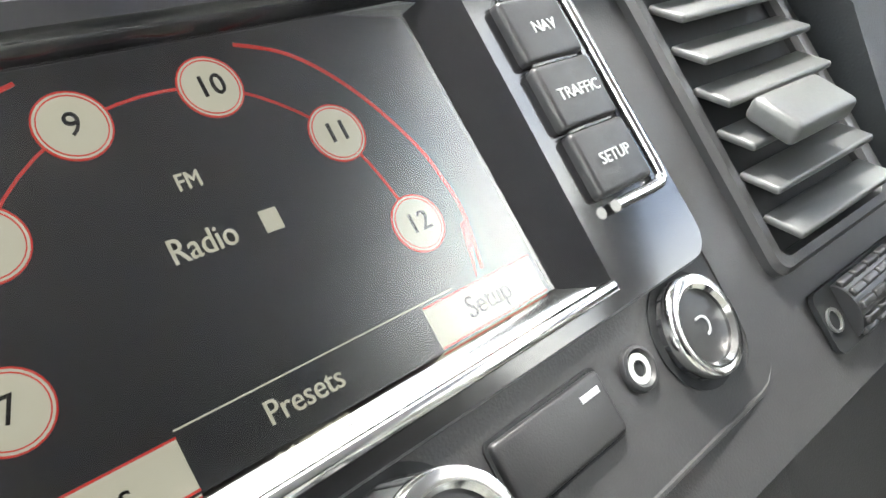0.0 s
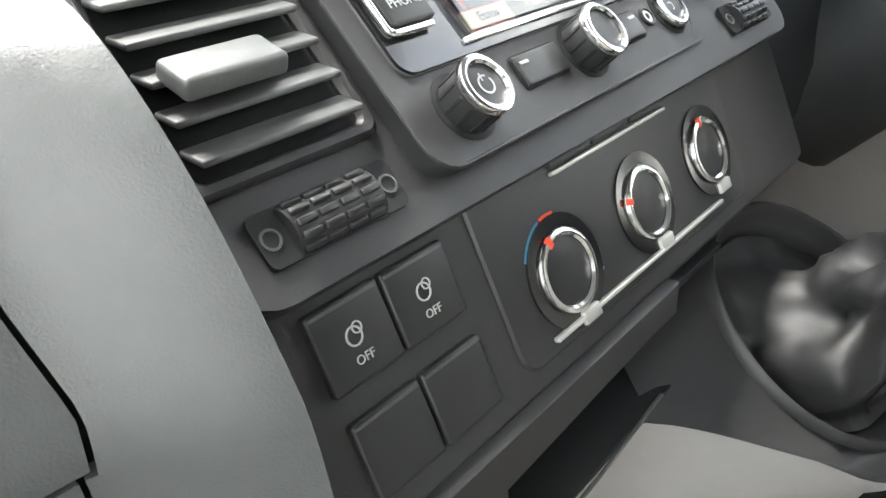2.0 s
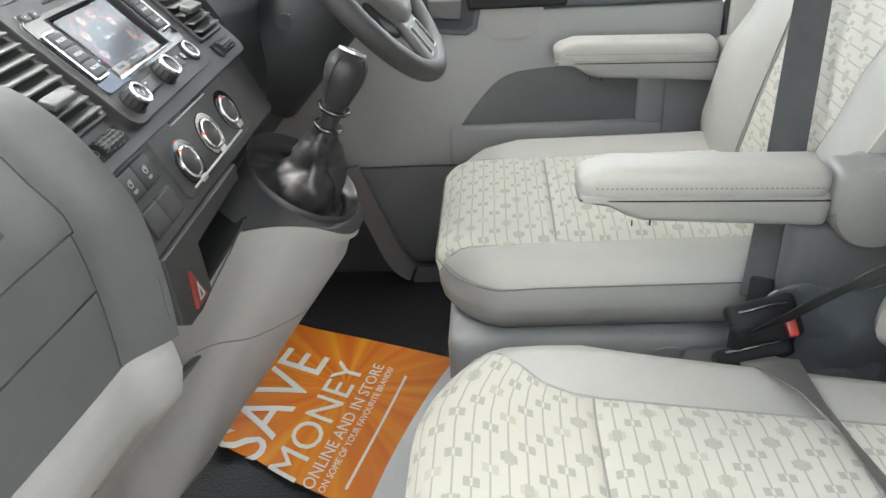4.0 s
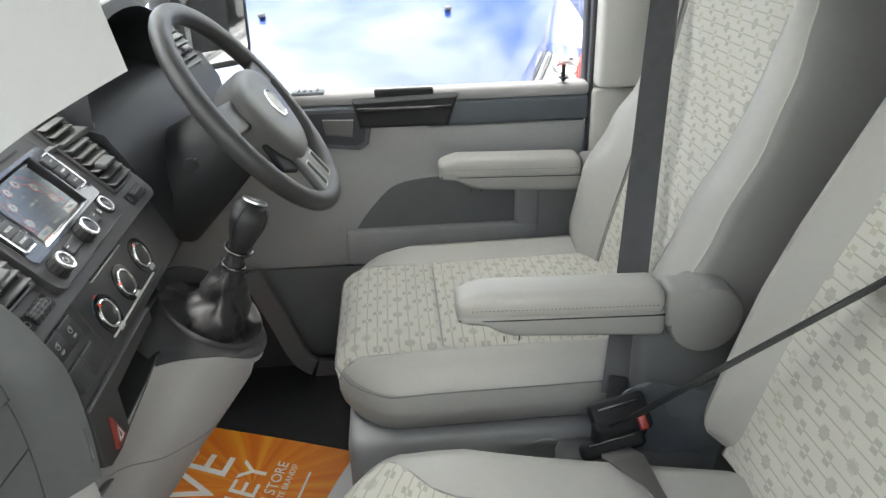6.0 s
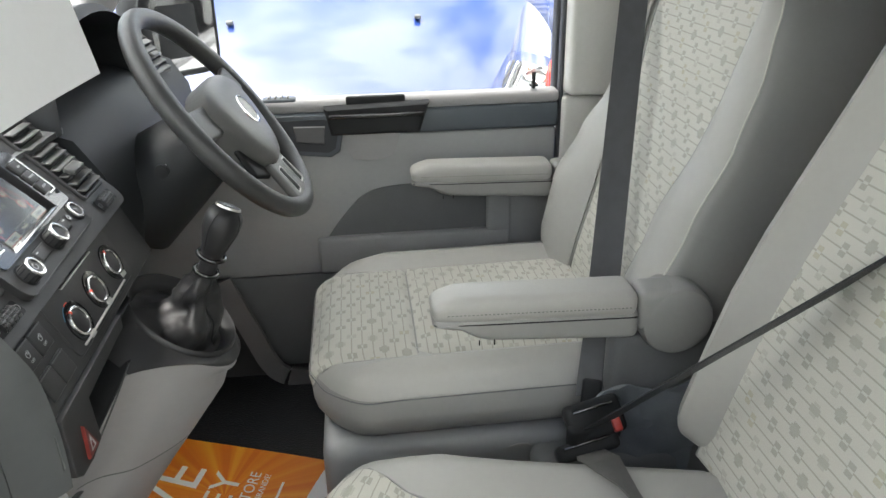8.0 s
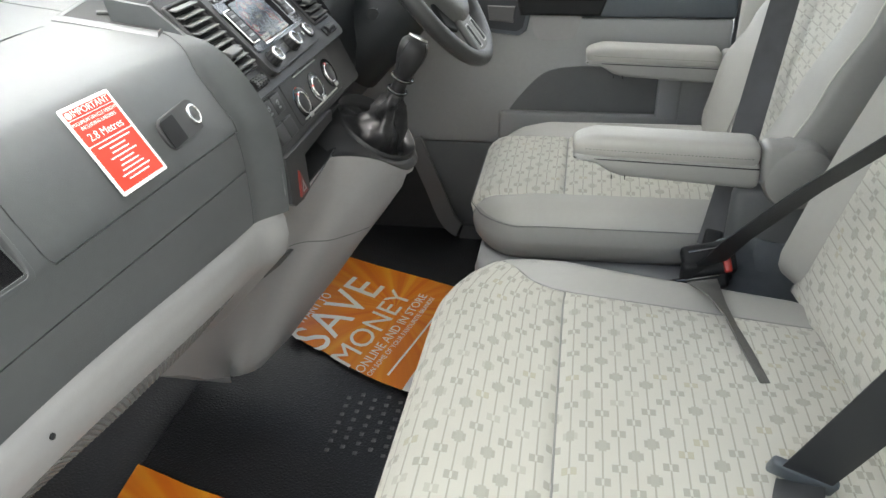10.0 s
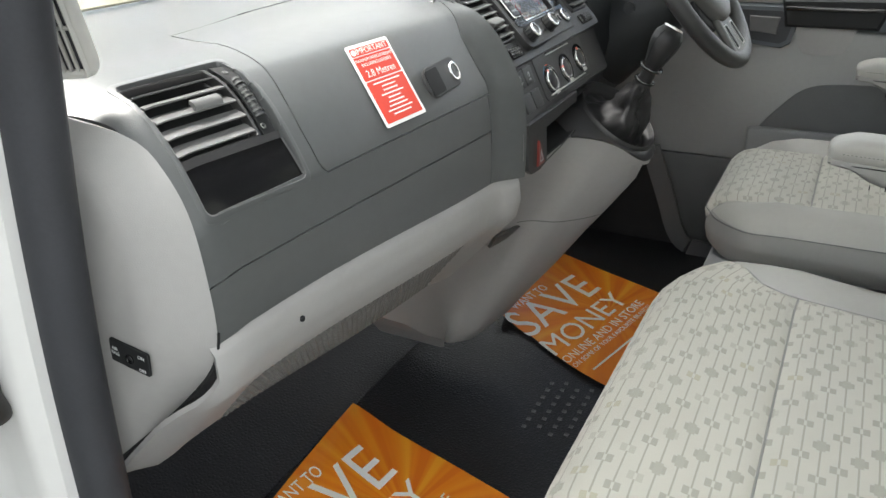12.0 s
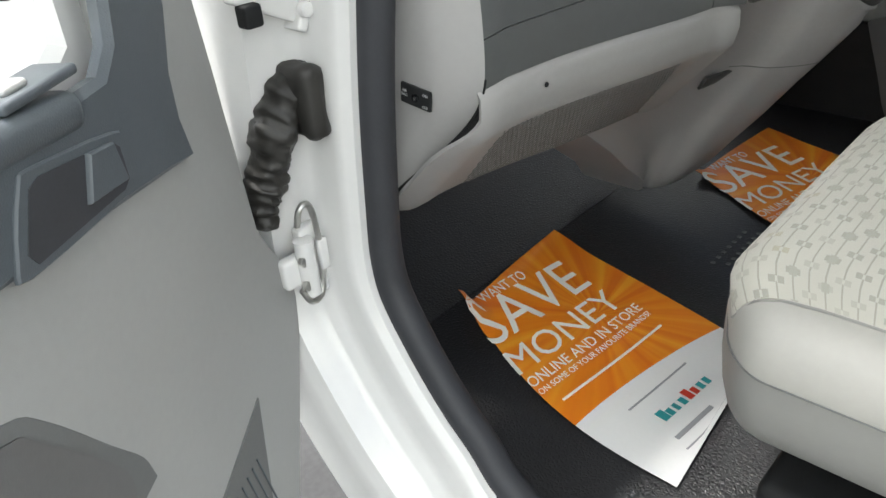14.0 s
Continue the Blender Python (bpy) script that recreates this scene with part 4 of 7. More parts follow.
part("screen_cover", facing(sheet(lambda a, b: Vector((*Vector(PANE[1]).lerp(Vector(PANE[2]), a).lerp(Vector(PANE[0]).lerp(Vector(PANE[3]), a), b), -0.0070)), 4, 4, 0.0), (0, 0, 1)), SCREEN_COVER, scr, "matt reflective screen cover")
for x, y0, words, e, kw in ((-0.0908, 0.0703, ("RADIO", "MEDIA", "PHONE"), -1, 0.0232), (0.0808, 0.0755, ("NAV", "TRAFFIC", "SETUP"), 1, 0.0202)):
    for j, wd in enumerate(words):
        y = y0 - 0.0166 * j
        b = part("key", soft_box((kw, 0.0158, 0.006), 0.0014, 2), KEY, radio, "black rubber key", Matrix.Translation((x, y, -0.0022)))
        part("key_legend", lettering(wd, 0.0050 if e < 0 else 0.0040), LEGEND, b, m=Matrix.Translation((0.0005, -0.0002, 0.0031)))
        part("key_tab", soft_box((kw * 0.78, 0.0010, 0.0012), 0.0004, 1, (e * -0.001, 0.0081, 0.0020)), GLOSS, b)
    xo = x + e * (kw / 2 + 0.0030)
    xi = x - e * 0.003
    yt, yb = y0 + 0.0098, y0 - 0.0437
    rail = spline([(xi - e * 0.001, yt, 0), (xi, yt, 0), (xo - e * 0.004, yt, 0), (xo - e * 0.001, yt - 0.0010, 0), (xo, yt - 0.004, 0), (xo, (yt + yb) / 2, 0), (xo, yb + 0.004, 0), (xo - e * 0.001, yb + 0.0010, 0), (xo - e * 0.004, yb, 0), (xi - e * 0.004, yb, 0)], 5)
    part("key_bracket", tube(rail, 0.0014, 10), CHROME, radio, "chrome key bracket", Matrix.Translation((0, 0, 0.0000)))
part("skip_frame", frame_ring(rounded(-0.1020, 0.0945, -0.0725, 0.1060, 0.003), rounded(-0.1008, 0.0957, -0.0737, 0.1048, 0.002), 0.0012, -0.0042), SLAT, radio)
for x, e in ((-0.0936, -1), (-0.0800, 1)):
    b = part("skip_key", soft_box((0.0126, 0.0078, 0.0040), 0.0013, 2), KEY, radio, "black skip key", Matrix.Translation((x, 0.1002, -0.0030)))
    part("arrow", frame_ring([(-0.0014, -0.0017), (0.0018, 0), (-0.0014, 0.0017)], [(-0.0010, -0.0010), (0.0010, 0), (-0.0010, 0.0010)], 0.0003), LEGEND, b, m=Matrix.Translation((0.001 * e, 0, 0.0020)) @ Matrix.Diagonal((e, 1, 1, 1)))
part("disc_slot", soft_box((0.11, 0.0030, 0.001), 0.0004, 1, (0.006, 0.1075, -0.0040)), BLACK, radio)


def knob(parent, m, r, depth, face="dial", ring=True, label="black knob with a chrome ring"):
    k = part("knob", disc(r, depth, 36, 0.0012), KEY, parent, label, m)
    for q in range(12):
        a = 2 * math.pi * q / 12
        part("grip", soft_box((0.0008, 0.0016, depth * 0.7), 0.0003, 1), BLACK, k, m=Matrix.Rotation(a, 4, "Z") @ Matrix.Translation((r, 0, depth * 0.45)))
    part("ring", disc(r + 0.0006, 0.003, 40, 0.0010, inner=r - 0.0028), CHROME, k, m=Matrix.Translation((0, 0, depth - 0.0012)))
    return k


for x, y, r, d in ((-0.0906, -0.0040, 0.0108, 0.014), (-0.0046, -0.0017, 0.0118, 0.014), (0.0813, -0.0005, 0.0112, 0.004)):
    k = knob(radio, Matrix.Translation((x, y, -0.005)), r, d)
    part("knob_well", disc(r + 0.0026, 0.0008, 36, inner=r + 0.0004), BLACK, radio, m=Matrix.Translation((x, y, -0.0046)))
    if x < -0.01:
        part("power_mark", joined(arc(0.0030, 0.0037, 60, 390, 1.0), soft_box((0.0006, 0.0030, 0.0003), 0.0001, 1, (-0.0006, 0.003, 0.0001))), LEGEND, k, m=Matrix.Translation((0, 0, d + 0.0002)))
    elif x > 0.05:
        part("back_mark", joined(arc(0.0018, 0.0024, -90, 90), soft_box((0.0018, 0.0006, 0.0002), 0.0001, 1, (-0.0009, 0.0021, 0.0001))), LEGEND, k, m=Matrix.Translation((0, 0, d + 0.0002)))
for x, y, ic, iy in ((-0.0385, -0.0012, -0.0105, 0.0030), (0.0320, -0.0012, 0.0102, 0.0034)):
    part("key_gap", slab(rounded(-0.0162, -0.0075, 0.0162, 0.0075, 0.002), 0.0008, 0), BLACK, radio, m=Matrix.Translation((x, y, -0.0044)))
    b = part("blank_key", soft_box((0.0308, 0.0134, 0.003), 0.0012, 1), KEY, radio, "blank black key", m=Matrix.Translation((x, y, -0.0035)))
    part("key_mark", soft_box((0.0056, 0.0014, 0.0003), 0.0001, 1, (ic, iy, 0.0016)), LEGEND, b)
aux = part("aux_socket", disc(0.0050, 0.002, 26, 0.0006, inner=0.0034), KEY, radio, "round audio socket", Matrix.Translation((0.0593, 0.0, -0.0046)))
part("socket_hole", disc(0.0033, 0.0014, 18, inner=0.0018), STEEL, aux)
part("socket_dark", disc(0.0018, 0.0010, 18), BLACK, aux)

# ---- heater panel ----
heater = thing("heater_panel", "black heater control panel with three chrome ringed rotary knobs", "heater control", m=LOW_M)
part("panel", slab(rounded(-0.104, -0.072, 0.100, 0.006, 0.010), 0.004, -0.0055, 0.001), KEY, heater)
for j, x in enumerate((-0.0645, 0.0020, 0.0680)):
    y = -0.0460 + 0.0032 * j
    part("dish", disc(0.0230, 0.0012, 36, inner=0.0175), GLOSS, heater, m=Matrix.Translation((x, y, -0.0015)))
    k = knob(heater, Matrix.Translation((x, y, -0.0115)), 0.0165, 0.0115)
    part("pointer", soft_box((0.0030, 0.0045, 0.0016), 0.0005, 1), RED_MARK, k, "red pointer", Matrix.Rotation(radians((25, 70, 12)[j]), 4, "Z") @ Matrix.Translation((0, 0.0155, 0.0127)))
    if j == 0:
        part("cold_mark", arc(0.0215, 0.0240, 105, 150), BLUE_MARK, heater, m=Matrix.Translation((x, y, -0.0012)))
        part("warm_mark", arc(0.0215, 0.0240, 80, 102), RED_MARK, heater, m=Matrix.Translation((x, y, -0.0012)))
    part("tick", soft_box((0.005, 0.0009, 0.0004), 0.0002, 1), LEGEND, heater, m=Matrix.Translation((x + 0.021, y - 0.010, -0.0012)) @ Matrix.Rotation(0.6, 4, "Z"))
    part("cap_light", soft_box((0.012, 0.006, 0.003), 0.0012, 1, (x + 0.004, y - 0.0205, 0.0)), SILVER, heater)
for j in range(3):
    part("push_key", soft_box((0.0295, 0.0085, 0.004), 0.0012, 1), KEY, heater, m=Matrix.Translation((-0.039 + 0.0310 * j, -0.0035, -0.001)))
part("silver_bar", soft_box((0.094, 0.0018, 0.003), 0.0008, 1, (-0.008, -0.0095, 0.0)), SILVER, heater, "thin silver bar")
part("lower_bar", soft_box((0.150, 0.0022, 0.003), 0.0009, 1, (-0.010, -0.066, 0.0)), SILVER, heater, "thin silver bar")

# ---- gear lever pod ----
pod = thing("gear_console", "light grey gear lever console hanging from the dashboard", "console")


def pod_ring(z, wing, left, front, right):
    """One horizontal section: wing under the dashboard, crease at the left, round nose, right flank, open back."""
    mid = Vector((left[0] * 0.55 + front[0] * 0.45 - 0.012, left[1] * 0.55 + front[1] * 0.45 - 0.012, z))
    hollow = (wing[0] * 0.5 + left[0] * 0.5 + 0.02, wing[1] * 0.5 + left[1] * 0.5 + 0.022, z)
    b = spline([(wing[0], wing[1], z), hollow, (left[0], left[1], z), mid, (front[0], front[1], z), (right[0] * 0.62 + front[0] * 0.38 + 0.012, right[1] * 0.5 + front[1] * 0.5 - 0.010, z), (right[0], right[1], z)], 8)
    c = [Vector((right[0], right[1] + (0.34 - right[1]) * k / 4, z)) for k in range(1, 5)] + [Vector((right[0] + (wing[0] - right[0]) * k / 4, 0.34, z)) for k in range(1, 5)]
    return list(b) + c


LEVELS = [(0.533, (-0.19, 0.06), (-0.0125, -0.048), (0.100, -0.148), (0.182, -0.085)), (0.500, (-0.22, 0.08), (-0.009, -0.034), (0.100, -0.147), (0.180, -0.084)), (0.462, (-0.26, 0.10), (-0.004, -0.014), (0.100, -0.139), (0.180, -0.072)),
          (0.425, (-0.30, 0.13), (-0.001, 0.008), (0.100, -0.126), (0.175, -0.055)), (0.387, (-0.34, 0.155), (0.0, 0.030), (0.100, -0.099), (0.170, -0.035)), (0.350, (-0.345, 0.160), (0.0, 0.052), (0.099, -0.072), (0.167, -0.012)),
          (0.310, (-0.32, 0.162), (0.0, 0.074), (0.098, -0.042), (0.163, 0.012)), (0.230, (-0.215, 0.165), (-0.010, 0.108), (0.095, 0.014), (0.155, 0.060)), (0.170, (-0.150, 0.166), (-0.020, 0.134), (0.090, 0.060), (0.145, 0.100)),
          (0.110, (-0.070, 0.170), (-0.030, 0.158), (0.078, 0.103), (0.125, 0.140)), (0.075, (-0.045, 0.185), (-0.022, 0.178), (0.068, 0.140), (0.105, 0.170)), (0.060, (-0.030, 0.205), (-0.010, 0.200), (0.050, 0.180), (0.085, 0.195))]
rings = []
for z, *pts in LEVELS:
    top = smooth(0.455, 0.533, z)
    ring = []
    for p in pod_ring(z, *pts):
        drop = 0.008 * smooth(0.50, 0.533, z) * smooth(0.05, -0.005, p.x) + 0.070 * top * smooth(-0.02, 0.10, p.x) * smooth(0.02, -0.13, p.y)
        ring.append(Vector((p.x, p.y, p.z - drop)))
    rings.append(ring)
body_pod = loft(rings, caps=False)
bmesh.ops.recalc_face_normals(body_pod, faces=body_pod.faces)
part("pod_body", body_pod, LIGHT_GREY, pod, sharp=60)
part("cover_seam", tube([p + Vector((0, -0.0006, 0)) for p in pod_ring(0.352, *LEVELS[5][1:])[16:44]], 0.0011, 6), POCKET, pod)
RING_M = basis((0.119, -0.083, 0.528), (0.988, 0, 0.14), (0, 0.79, 0.613))
NR = 56
lip = [(0.068 * math.cos(2 * math.pi * k / NR), 0.077 * math.sin(2 * math.pi * k / NR)) for k in range(NR)]


def cup(scale, h):
    return [RING_M @ Vector((x * scale, y * scale, h)) for x, y in lip]


rim_line = [p + Vector((0.0, 0.0, 0.002)) for p in rings[0][16:49]]
low_ring = []
for k in range(NR):
    if k >= NR // 2:
        f = (k - NR // 2) / (NR // 2) * (len(rim_line) - 1)
        i = min(int(f), len(rim_line) - 2)
        p = rim_line[i].lerp(rim_line[i + 1], f - i)
        p += Vector((p.x - 0.10, p.y + 0.05, 0)).normalized() * 0.0025
    else:
        a = math.pi * k / (NR // 2)
        p = rim_line[-1].lerp(rim_line[0], k / (NR // 2)) + Vector((0, 0.10, 0.05)) * math.sin(a)
    low_ring.append(p)
top_ring = cup(1.035, 0.0)
mid_ring = [p.lerp(q, 0.45) + (q - Vector((0.119, -0.083, 0.528))).normalized() * 0.006 for p, q in zip(low_ring, top_ring)]
skirt_ring = [Vector((0.10 + (p.x - 0.10) * 0.96, -0.05 + (p.y + 0.05) * 0.96, p.z - 0.003)) for p in low_ring]
part("collar", loft([skirt_ring, low_ring, mid_ring, top_ring, cup(1.02, 0.005), cup(0.985, 0.0065), cup(0.955, 0.004), cup(0.945, -0.003), cup(0.90, -0.006), cup(0.86, -0.012), cup(0.84, -0.030)], caps=False), DASH_FINE, pod, "dark grey collar", sharp=50)
# shade of the pull notch, put into a darker plate on the pod
part("pull_slot_shade", slab([(-0.034, -0.016), (0.004, -0.011), (0.034, 0.009), (0.030, 0.011), (-0.026, 0.008)], 0.006, -0.002, 0.001), SLAT, pod, "darker plate for the shaded pull recess at the end of the seam", basis((-0.022, 0.066, 0.334), (0.93, -0.36, 0.02), (0, -0.5, 1)))

gear = thing("gear_lever", "black leather gear knob and crumpled leather gaiter", "gear lever")
BASE, KNOB = Vector((0.107, -0.097, 0.528)), Vector((0.103, -0.165, 0.679))
AX = (KNOB - BASE).normalized()
gm = Matrix.Translation(BASE) @ AX.to_track_quat("Z", "Y").to_matrix().to_4x4()
rows = []
for k in range(25):
    t = k / 24
    r = 0.0445 * (1 - t) ** 1.5 + 0.0125
    ring = []
    for q in range(72):
        a = 2 * math.pi * q / 72
        ridge = 1 - 2 * abs(math.sin(1.5 * a + 0.9 * t + 0.9))
        pleat = math.sin(4 * a - 4.0 * t + 1.1)
        sag = math.sin(11 * t + 1.7 * math.sin(a + 0.6)) * (0.5 + 0.5 * math.cos(a - 2.9))
        fold = (0.0085 * ridge + 0.0034 * pleat + 0.0060 * sag) * (t * (1 - t) * 4) ** 0.6
        flat = RING_M @ Vector((r * math.cos(a), 1.13 * r * math.sin(a), -0.013))
        c = BASE + AX * (-0.014 + 0.088 * t ** 1.05)
        up = c + gm.to_3x3() @ Vector((r * math.cos(a), r * math.sin(a), 0.0))
        p = flat.lerp(up, smooth(0, 0.35, t))
        ring.append(p + gm.to_3x3() @ Vector((math.cos(a), math.sin(a), 0.3)) * fold)
    rows.append(ring)
part("gaiter", crumple(loft(rows, caps=False), 70, 0.0040), LEATHER, gear, "creased black leather gaiter", sharp=80)
part("shaft", tube([BASE + AX * 0.062, BASE + AX * 0.106], 0.0118, 18), LEATHER, gear)
part("boot_band", tube([BASE + AX * 0.070, BASE + AX * 0.078], 0.0148, 22), LEATHER, gear)
part("gaiter_stitch", tube([r_[52] + (r_[52] - BASE).normalized() * 0.0006 for r_ in rows[1:]], 0.0009, 6), BLACK, gear, "stitched seam")
for h, r in ((0.101, 0.0172), (0.077, 0.0150)):
    part("shaft_ring", tube([BASE + AX * h + gm.to_3x3() @ Vector((r * math.cos(2 * math.pi * q / 28), r * math.sin(2 * math.pi * q / 28), 0)) for q in range(28)], 0.0028, 10, closed=True), GLOSS, gear, "gloss ring")
prof = [(0.010, 0.100), (0.0135, 0.104), (0.0155, 0.112), (0.0185, 0.125), (0.0218, 0.138), (0.0230, 0.150), (0.0218, 0.161), (0.0165, 0.1685), (0.008, 0.1718), (0.0005, 0.1725)]
part("knob", loft([[BASE + AX * h + (gm.to_3x3() @ Vector((r * 1.24 * math.cos(2 * math.pi * q / 28), r * 1.04 * math.sin(2 * math.pi * q / 28), 0))) for q in range(28)] for r, h in prof]), LEATHER, gear, "stitched leather knob")
CAP_M = gm @ Matrix.Translation((0.004, 0, 0.1690)) @ Matrix.Rotation(radians(16), 4, "Y")
part("knob_cap", moved(disc(0.0150, 0.0034, 30, 0.0014), CAP_M), LEATHER, gear, "black cap with a shift pattern")
part("cap_ring", moved(disc(0.0162, 0.0030, 34, 0.0008, inner=0.0150), CAP_M), STEEL, gear, "thin steel ring")
for x in (-0.006, 0.0, 0.006):
    part("shift_mark", moved(soft_box((0.0009, 0.011, 0.0004), 0.0001, 1, (x, 0, 0.0036)), CAP_M), LEGEND, gear)
part("shift_mark", moved(soft_box((0.0125, 0.0009, 0.0004), 0.0001, 1, (0, 0, 0.0036)), CAP_M), LEGEND, gear)
for a in (0.9, 2.6, 4.2):
    part("knob_stitch", tube([BASE + AX * h + gm.to_3x3() @ Vector((r * 1.25 * math.cos(a + 4 * (h - 0.13)), r * 1.05 * math.sin(a + 4 * (h - 0.13)), 0)) for r, h in prof[2:8]], 0.0007, 6), BLACK, gear, "sewn seam")

# ---- steering wheel and column ----
WN, WU = Vector((0, -0.80, 0.60)), Vector((0, 0.60, 0.80))
WM = basis((0.392, -0.128, 0.730), (1, 0, 0), WU)
wheel = thing("steering_wheel", "dark grey three spoke steering wheel with a round centre emblem", "steering wheel", m=WM)
R = 0.182
part("rim", tube([(R * math.cos(2 * math.pi * k / 72), R * math.sin(2 * math.pi * k / 72), 0) for k in range(72)], 0.0155, 16, closed=True), WHEEL, wheel, "grained rim")
hub = [(-0.098, 0.018), (-0.080, 0.040), (-0.045, 0.052), (0, 0.056), (0.045, 0.052), (0.080, 0.040), (0.098, 0.018), (0.092, -0.020), (0.066, -0.070), (0.036, -0.100), (0, -0.106), (-0.036, -0.100), (-0.066, -0.070), (-0.092, -0.020)]
hub = [(p.x, p.y) for p in spline([(x, y, 0) for x, y in hub + hub[:1]], 4)][:-1][::-1]
hubm = loft([[Vector((x, y, -0.02)) for x, y in hub], [Vector((x, y, 0.014)) for x, y in hub], [Vector((x * 0.95, y * 0.95, 0.021)) for x, y in hub], [Vector((x * 0.84, y * 0.84, 0.027)) for x, y in hub], [Vector((x * 0.6, y * 0.6, 0.031)) for x, y in hub], [Vector((x * 0.3, y * 0.3, 0.033)) for x, y in hub]])
bmesh.ops.recalc_face_normals(hubm, faces=hubm.faces)
part("airbag_cover", hubm, HUB, wheel, "grey airbag cover")
part("emblem_ring", disc(0.026, 0.003, 36, 0.001, inner=0.022), CHROME, wheel, "chrome emblem ring", Matrix.Translation((0, -0.016, 0.032)))
part("emblem_disc", disc(0.022, 0.001, 32), SILVER, wheel, m=Matrix.Translation((0, -0.016, 0.032)))
for a in (8, 172):
    part("spoke", soft_box((0.12, 0.050, 0.014), 0.006, 2, (0.120, 0, 0.002)), WHEEL, wheel, m=Matrix.Rotation(radians(a), 4, "Z"))
part("lower_spoke", soft_box((0.092, 0.092, 0.014), 0.006, (4, 4, 2), (0, -0.140, 0.004), lambda p: Vector((p.x * (1 + 0.30 * smooth(-0.100, -0.180, p.y)), p.y, p.z))), HUB, wheel, "grey lower spoke")
part("spoke_line", soft_box((0.074, 0.0016, 0.004), 0.0006, 1, (0, -0.100, 0.0105)), BLACK, wheel)
for e in (-1, 1):
    part("spoke_slot", soft_box((0.020, 0.046, 0.006), 0.003, 2, (e * 0.026, -0.138, 0.0095)), BLACK, wheel, "dark slot")
    part("slot_rim", frame_ring(rounded(-0.0125, -0.0255, 0.0125, 0.0255, 0.005), rounded(-0.0100, -0.0230, 0.0100, 0.0230, 0.003), 0.0016), SILVER, wheel, "satin slot rim", Matrix.Translation((e * 0.026, -0.138, 0.0108)))
for e in (-1, 1):
    part("hub_gap", soft_box((0.060, 0.100, 0.010), 0.005, 2), BLACK, wheel, "black filler behind the cover", Matrix.Translation((e * 0.055, -0.055, -0.004)) @ Matrix.Rotation(radians(e * 25), 4, "Z"))
shroud = thing("column_shroud", "black steering column shroud with ignition lock", "steering column")
cols = []
for t, w, h in ((0.02, 0.055, 0.050), (0.06, 0.070, 0.062), (0.13, 0.078, 0.075), (0.22, 0.09, 0.09)):
    cols.append([WM @ Vector((w * math.cos(2 * math.pi * k / 28), -0.012 + h * math.sin(2 * math.pi * k / 28), -t)) for k in range(28)])
bm = loft(cols)
bmesh.ops.recalc_face_normals(bm, faces=bm.faces)
part("shroud_body", bm, COLUMN, shroud)
ign = part("ignition_lock", disc(0.010, 0.010, 24, 0.003), BLACK, shroud, "ignition lock", basis((0.240, -0.058, 0.690), (0, -0.6, 0.8), (0, -0.7, -0.6)))
part("key_slot", soft_box((0.003, 0.012, 0.002), 0.0005, 1, (0, 0, 0.012)), CHROME, ign)
part("key_bow", tube([(0.002, 0.006, 0.014), (0.006, 0.0, 0.016), (0.002, -0.006, 0.014), (0, 0, 0.012)], 0.0016, 8), STEEL, ign)

# ---- driver's side of the dashboard ----
drv = thing("instrument_binnacle", "black instrument hood with dials behind the steering wheel", "instrument panel")
hood = []
for k in range(17):
    a = math.pi * k / 16
    hood.append([Vector((0.405 - 0.205 * math.cos(a), y, 0.76 + (0.125 - 0.05 * f) * math.sin(a) ** 0.6 + lift)) for f, y, lift in ((0, 0.045, 0.0), (0, 0.06, 0.012), (0.2, 0.20, 0.005), (0.5, 0.36, -0.03), (1, 0.50, -0.05), (1, 0.50, -0.06), (0.5, 0.36, -0.045), (0.2, 0.20, -0.010), (0, 0.06, -0.004))])
part("hood", loft(hood), COLUMN, drv, "black hood")
part("cluster_back", soft_box((0.40, 0.01, 0.19), 0.004, 2), BLACK, drv, m=basis((0.405, 0.13, 0.77), (1, 0, 0), (0, 0.3, 1)) @ Matrix.Rotation(radians(-90), 4, "X"))
for x in (0.300, 0.495):
    gmx = basis((x, 0.118, 0.772), (1, 0, 0), (0, 0.3, 1))
    g = part("gauge_ring", disc(0.058, 0.006, 40, 0.002, inner=0.054), SLAT, drv, "round gauge", gmx)
    for k in range(21):
        a = radians(225 - 270 * k / 20)
        part("gauge_tick", soft_box((0.006 if k % 2 == 0 else 0.003, 0.0012, 0.0006), 0.0002, 1), LEGEND, g, m=Matrix.Rotation(a, 4, "Z") @ Matrix.Translation((0.047, 0, 0.002)))
low = loft([[(x, y, z) for y, z in ((0.50, 0.80), (0.10, 0.775), (0.035, 0.750), (0.005, 0.70), (-0.005, 0.62), (0.01, 0.53), (0.06, 0.45), (0.20, 0.36), (0.35, 0.33), (0.5, 0.5))] for x in (0.203, 0.50, 0.790)])
bmesh.ops.recalc_face_normals(low, faces=low.faces)
part("knee_panel", low, COLUMN, drv)
rv = thing("driver_side_vent", "dark louvred air vent beside the driver", "air vent", m=basis((0.700, 0.055, 0.765), (1, -0.1, 0), (0, 0.5, 0.8)))
vent(rv, "side_vent", Matrix.Translation((0, 0, 0.004)), 0.085, 0.070, 5, (0.03, 0.010))
part("vent_pod", slab(rounded(-0.06, -0.06, 0.06, 0.06, 0.01), 0.02, -0.018, 0.004), POCKET, rv)


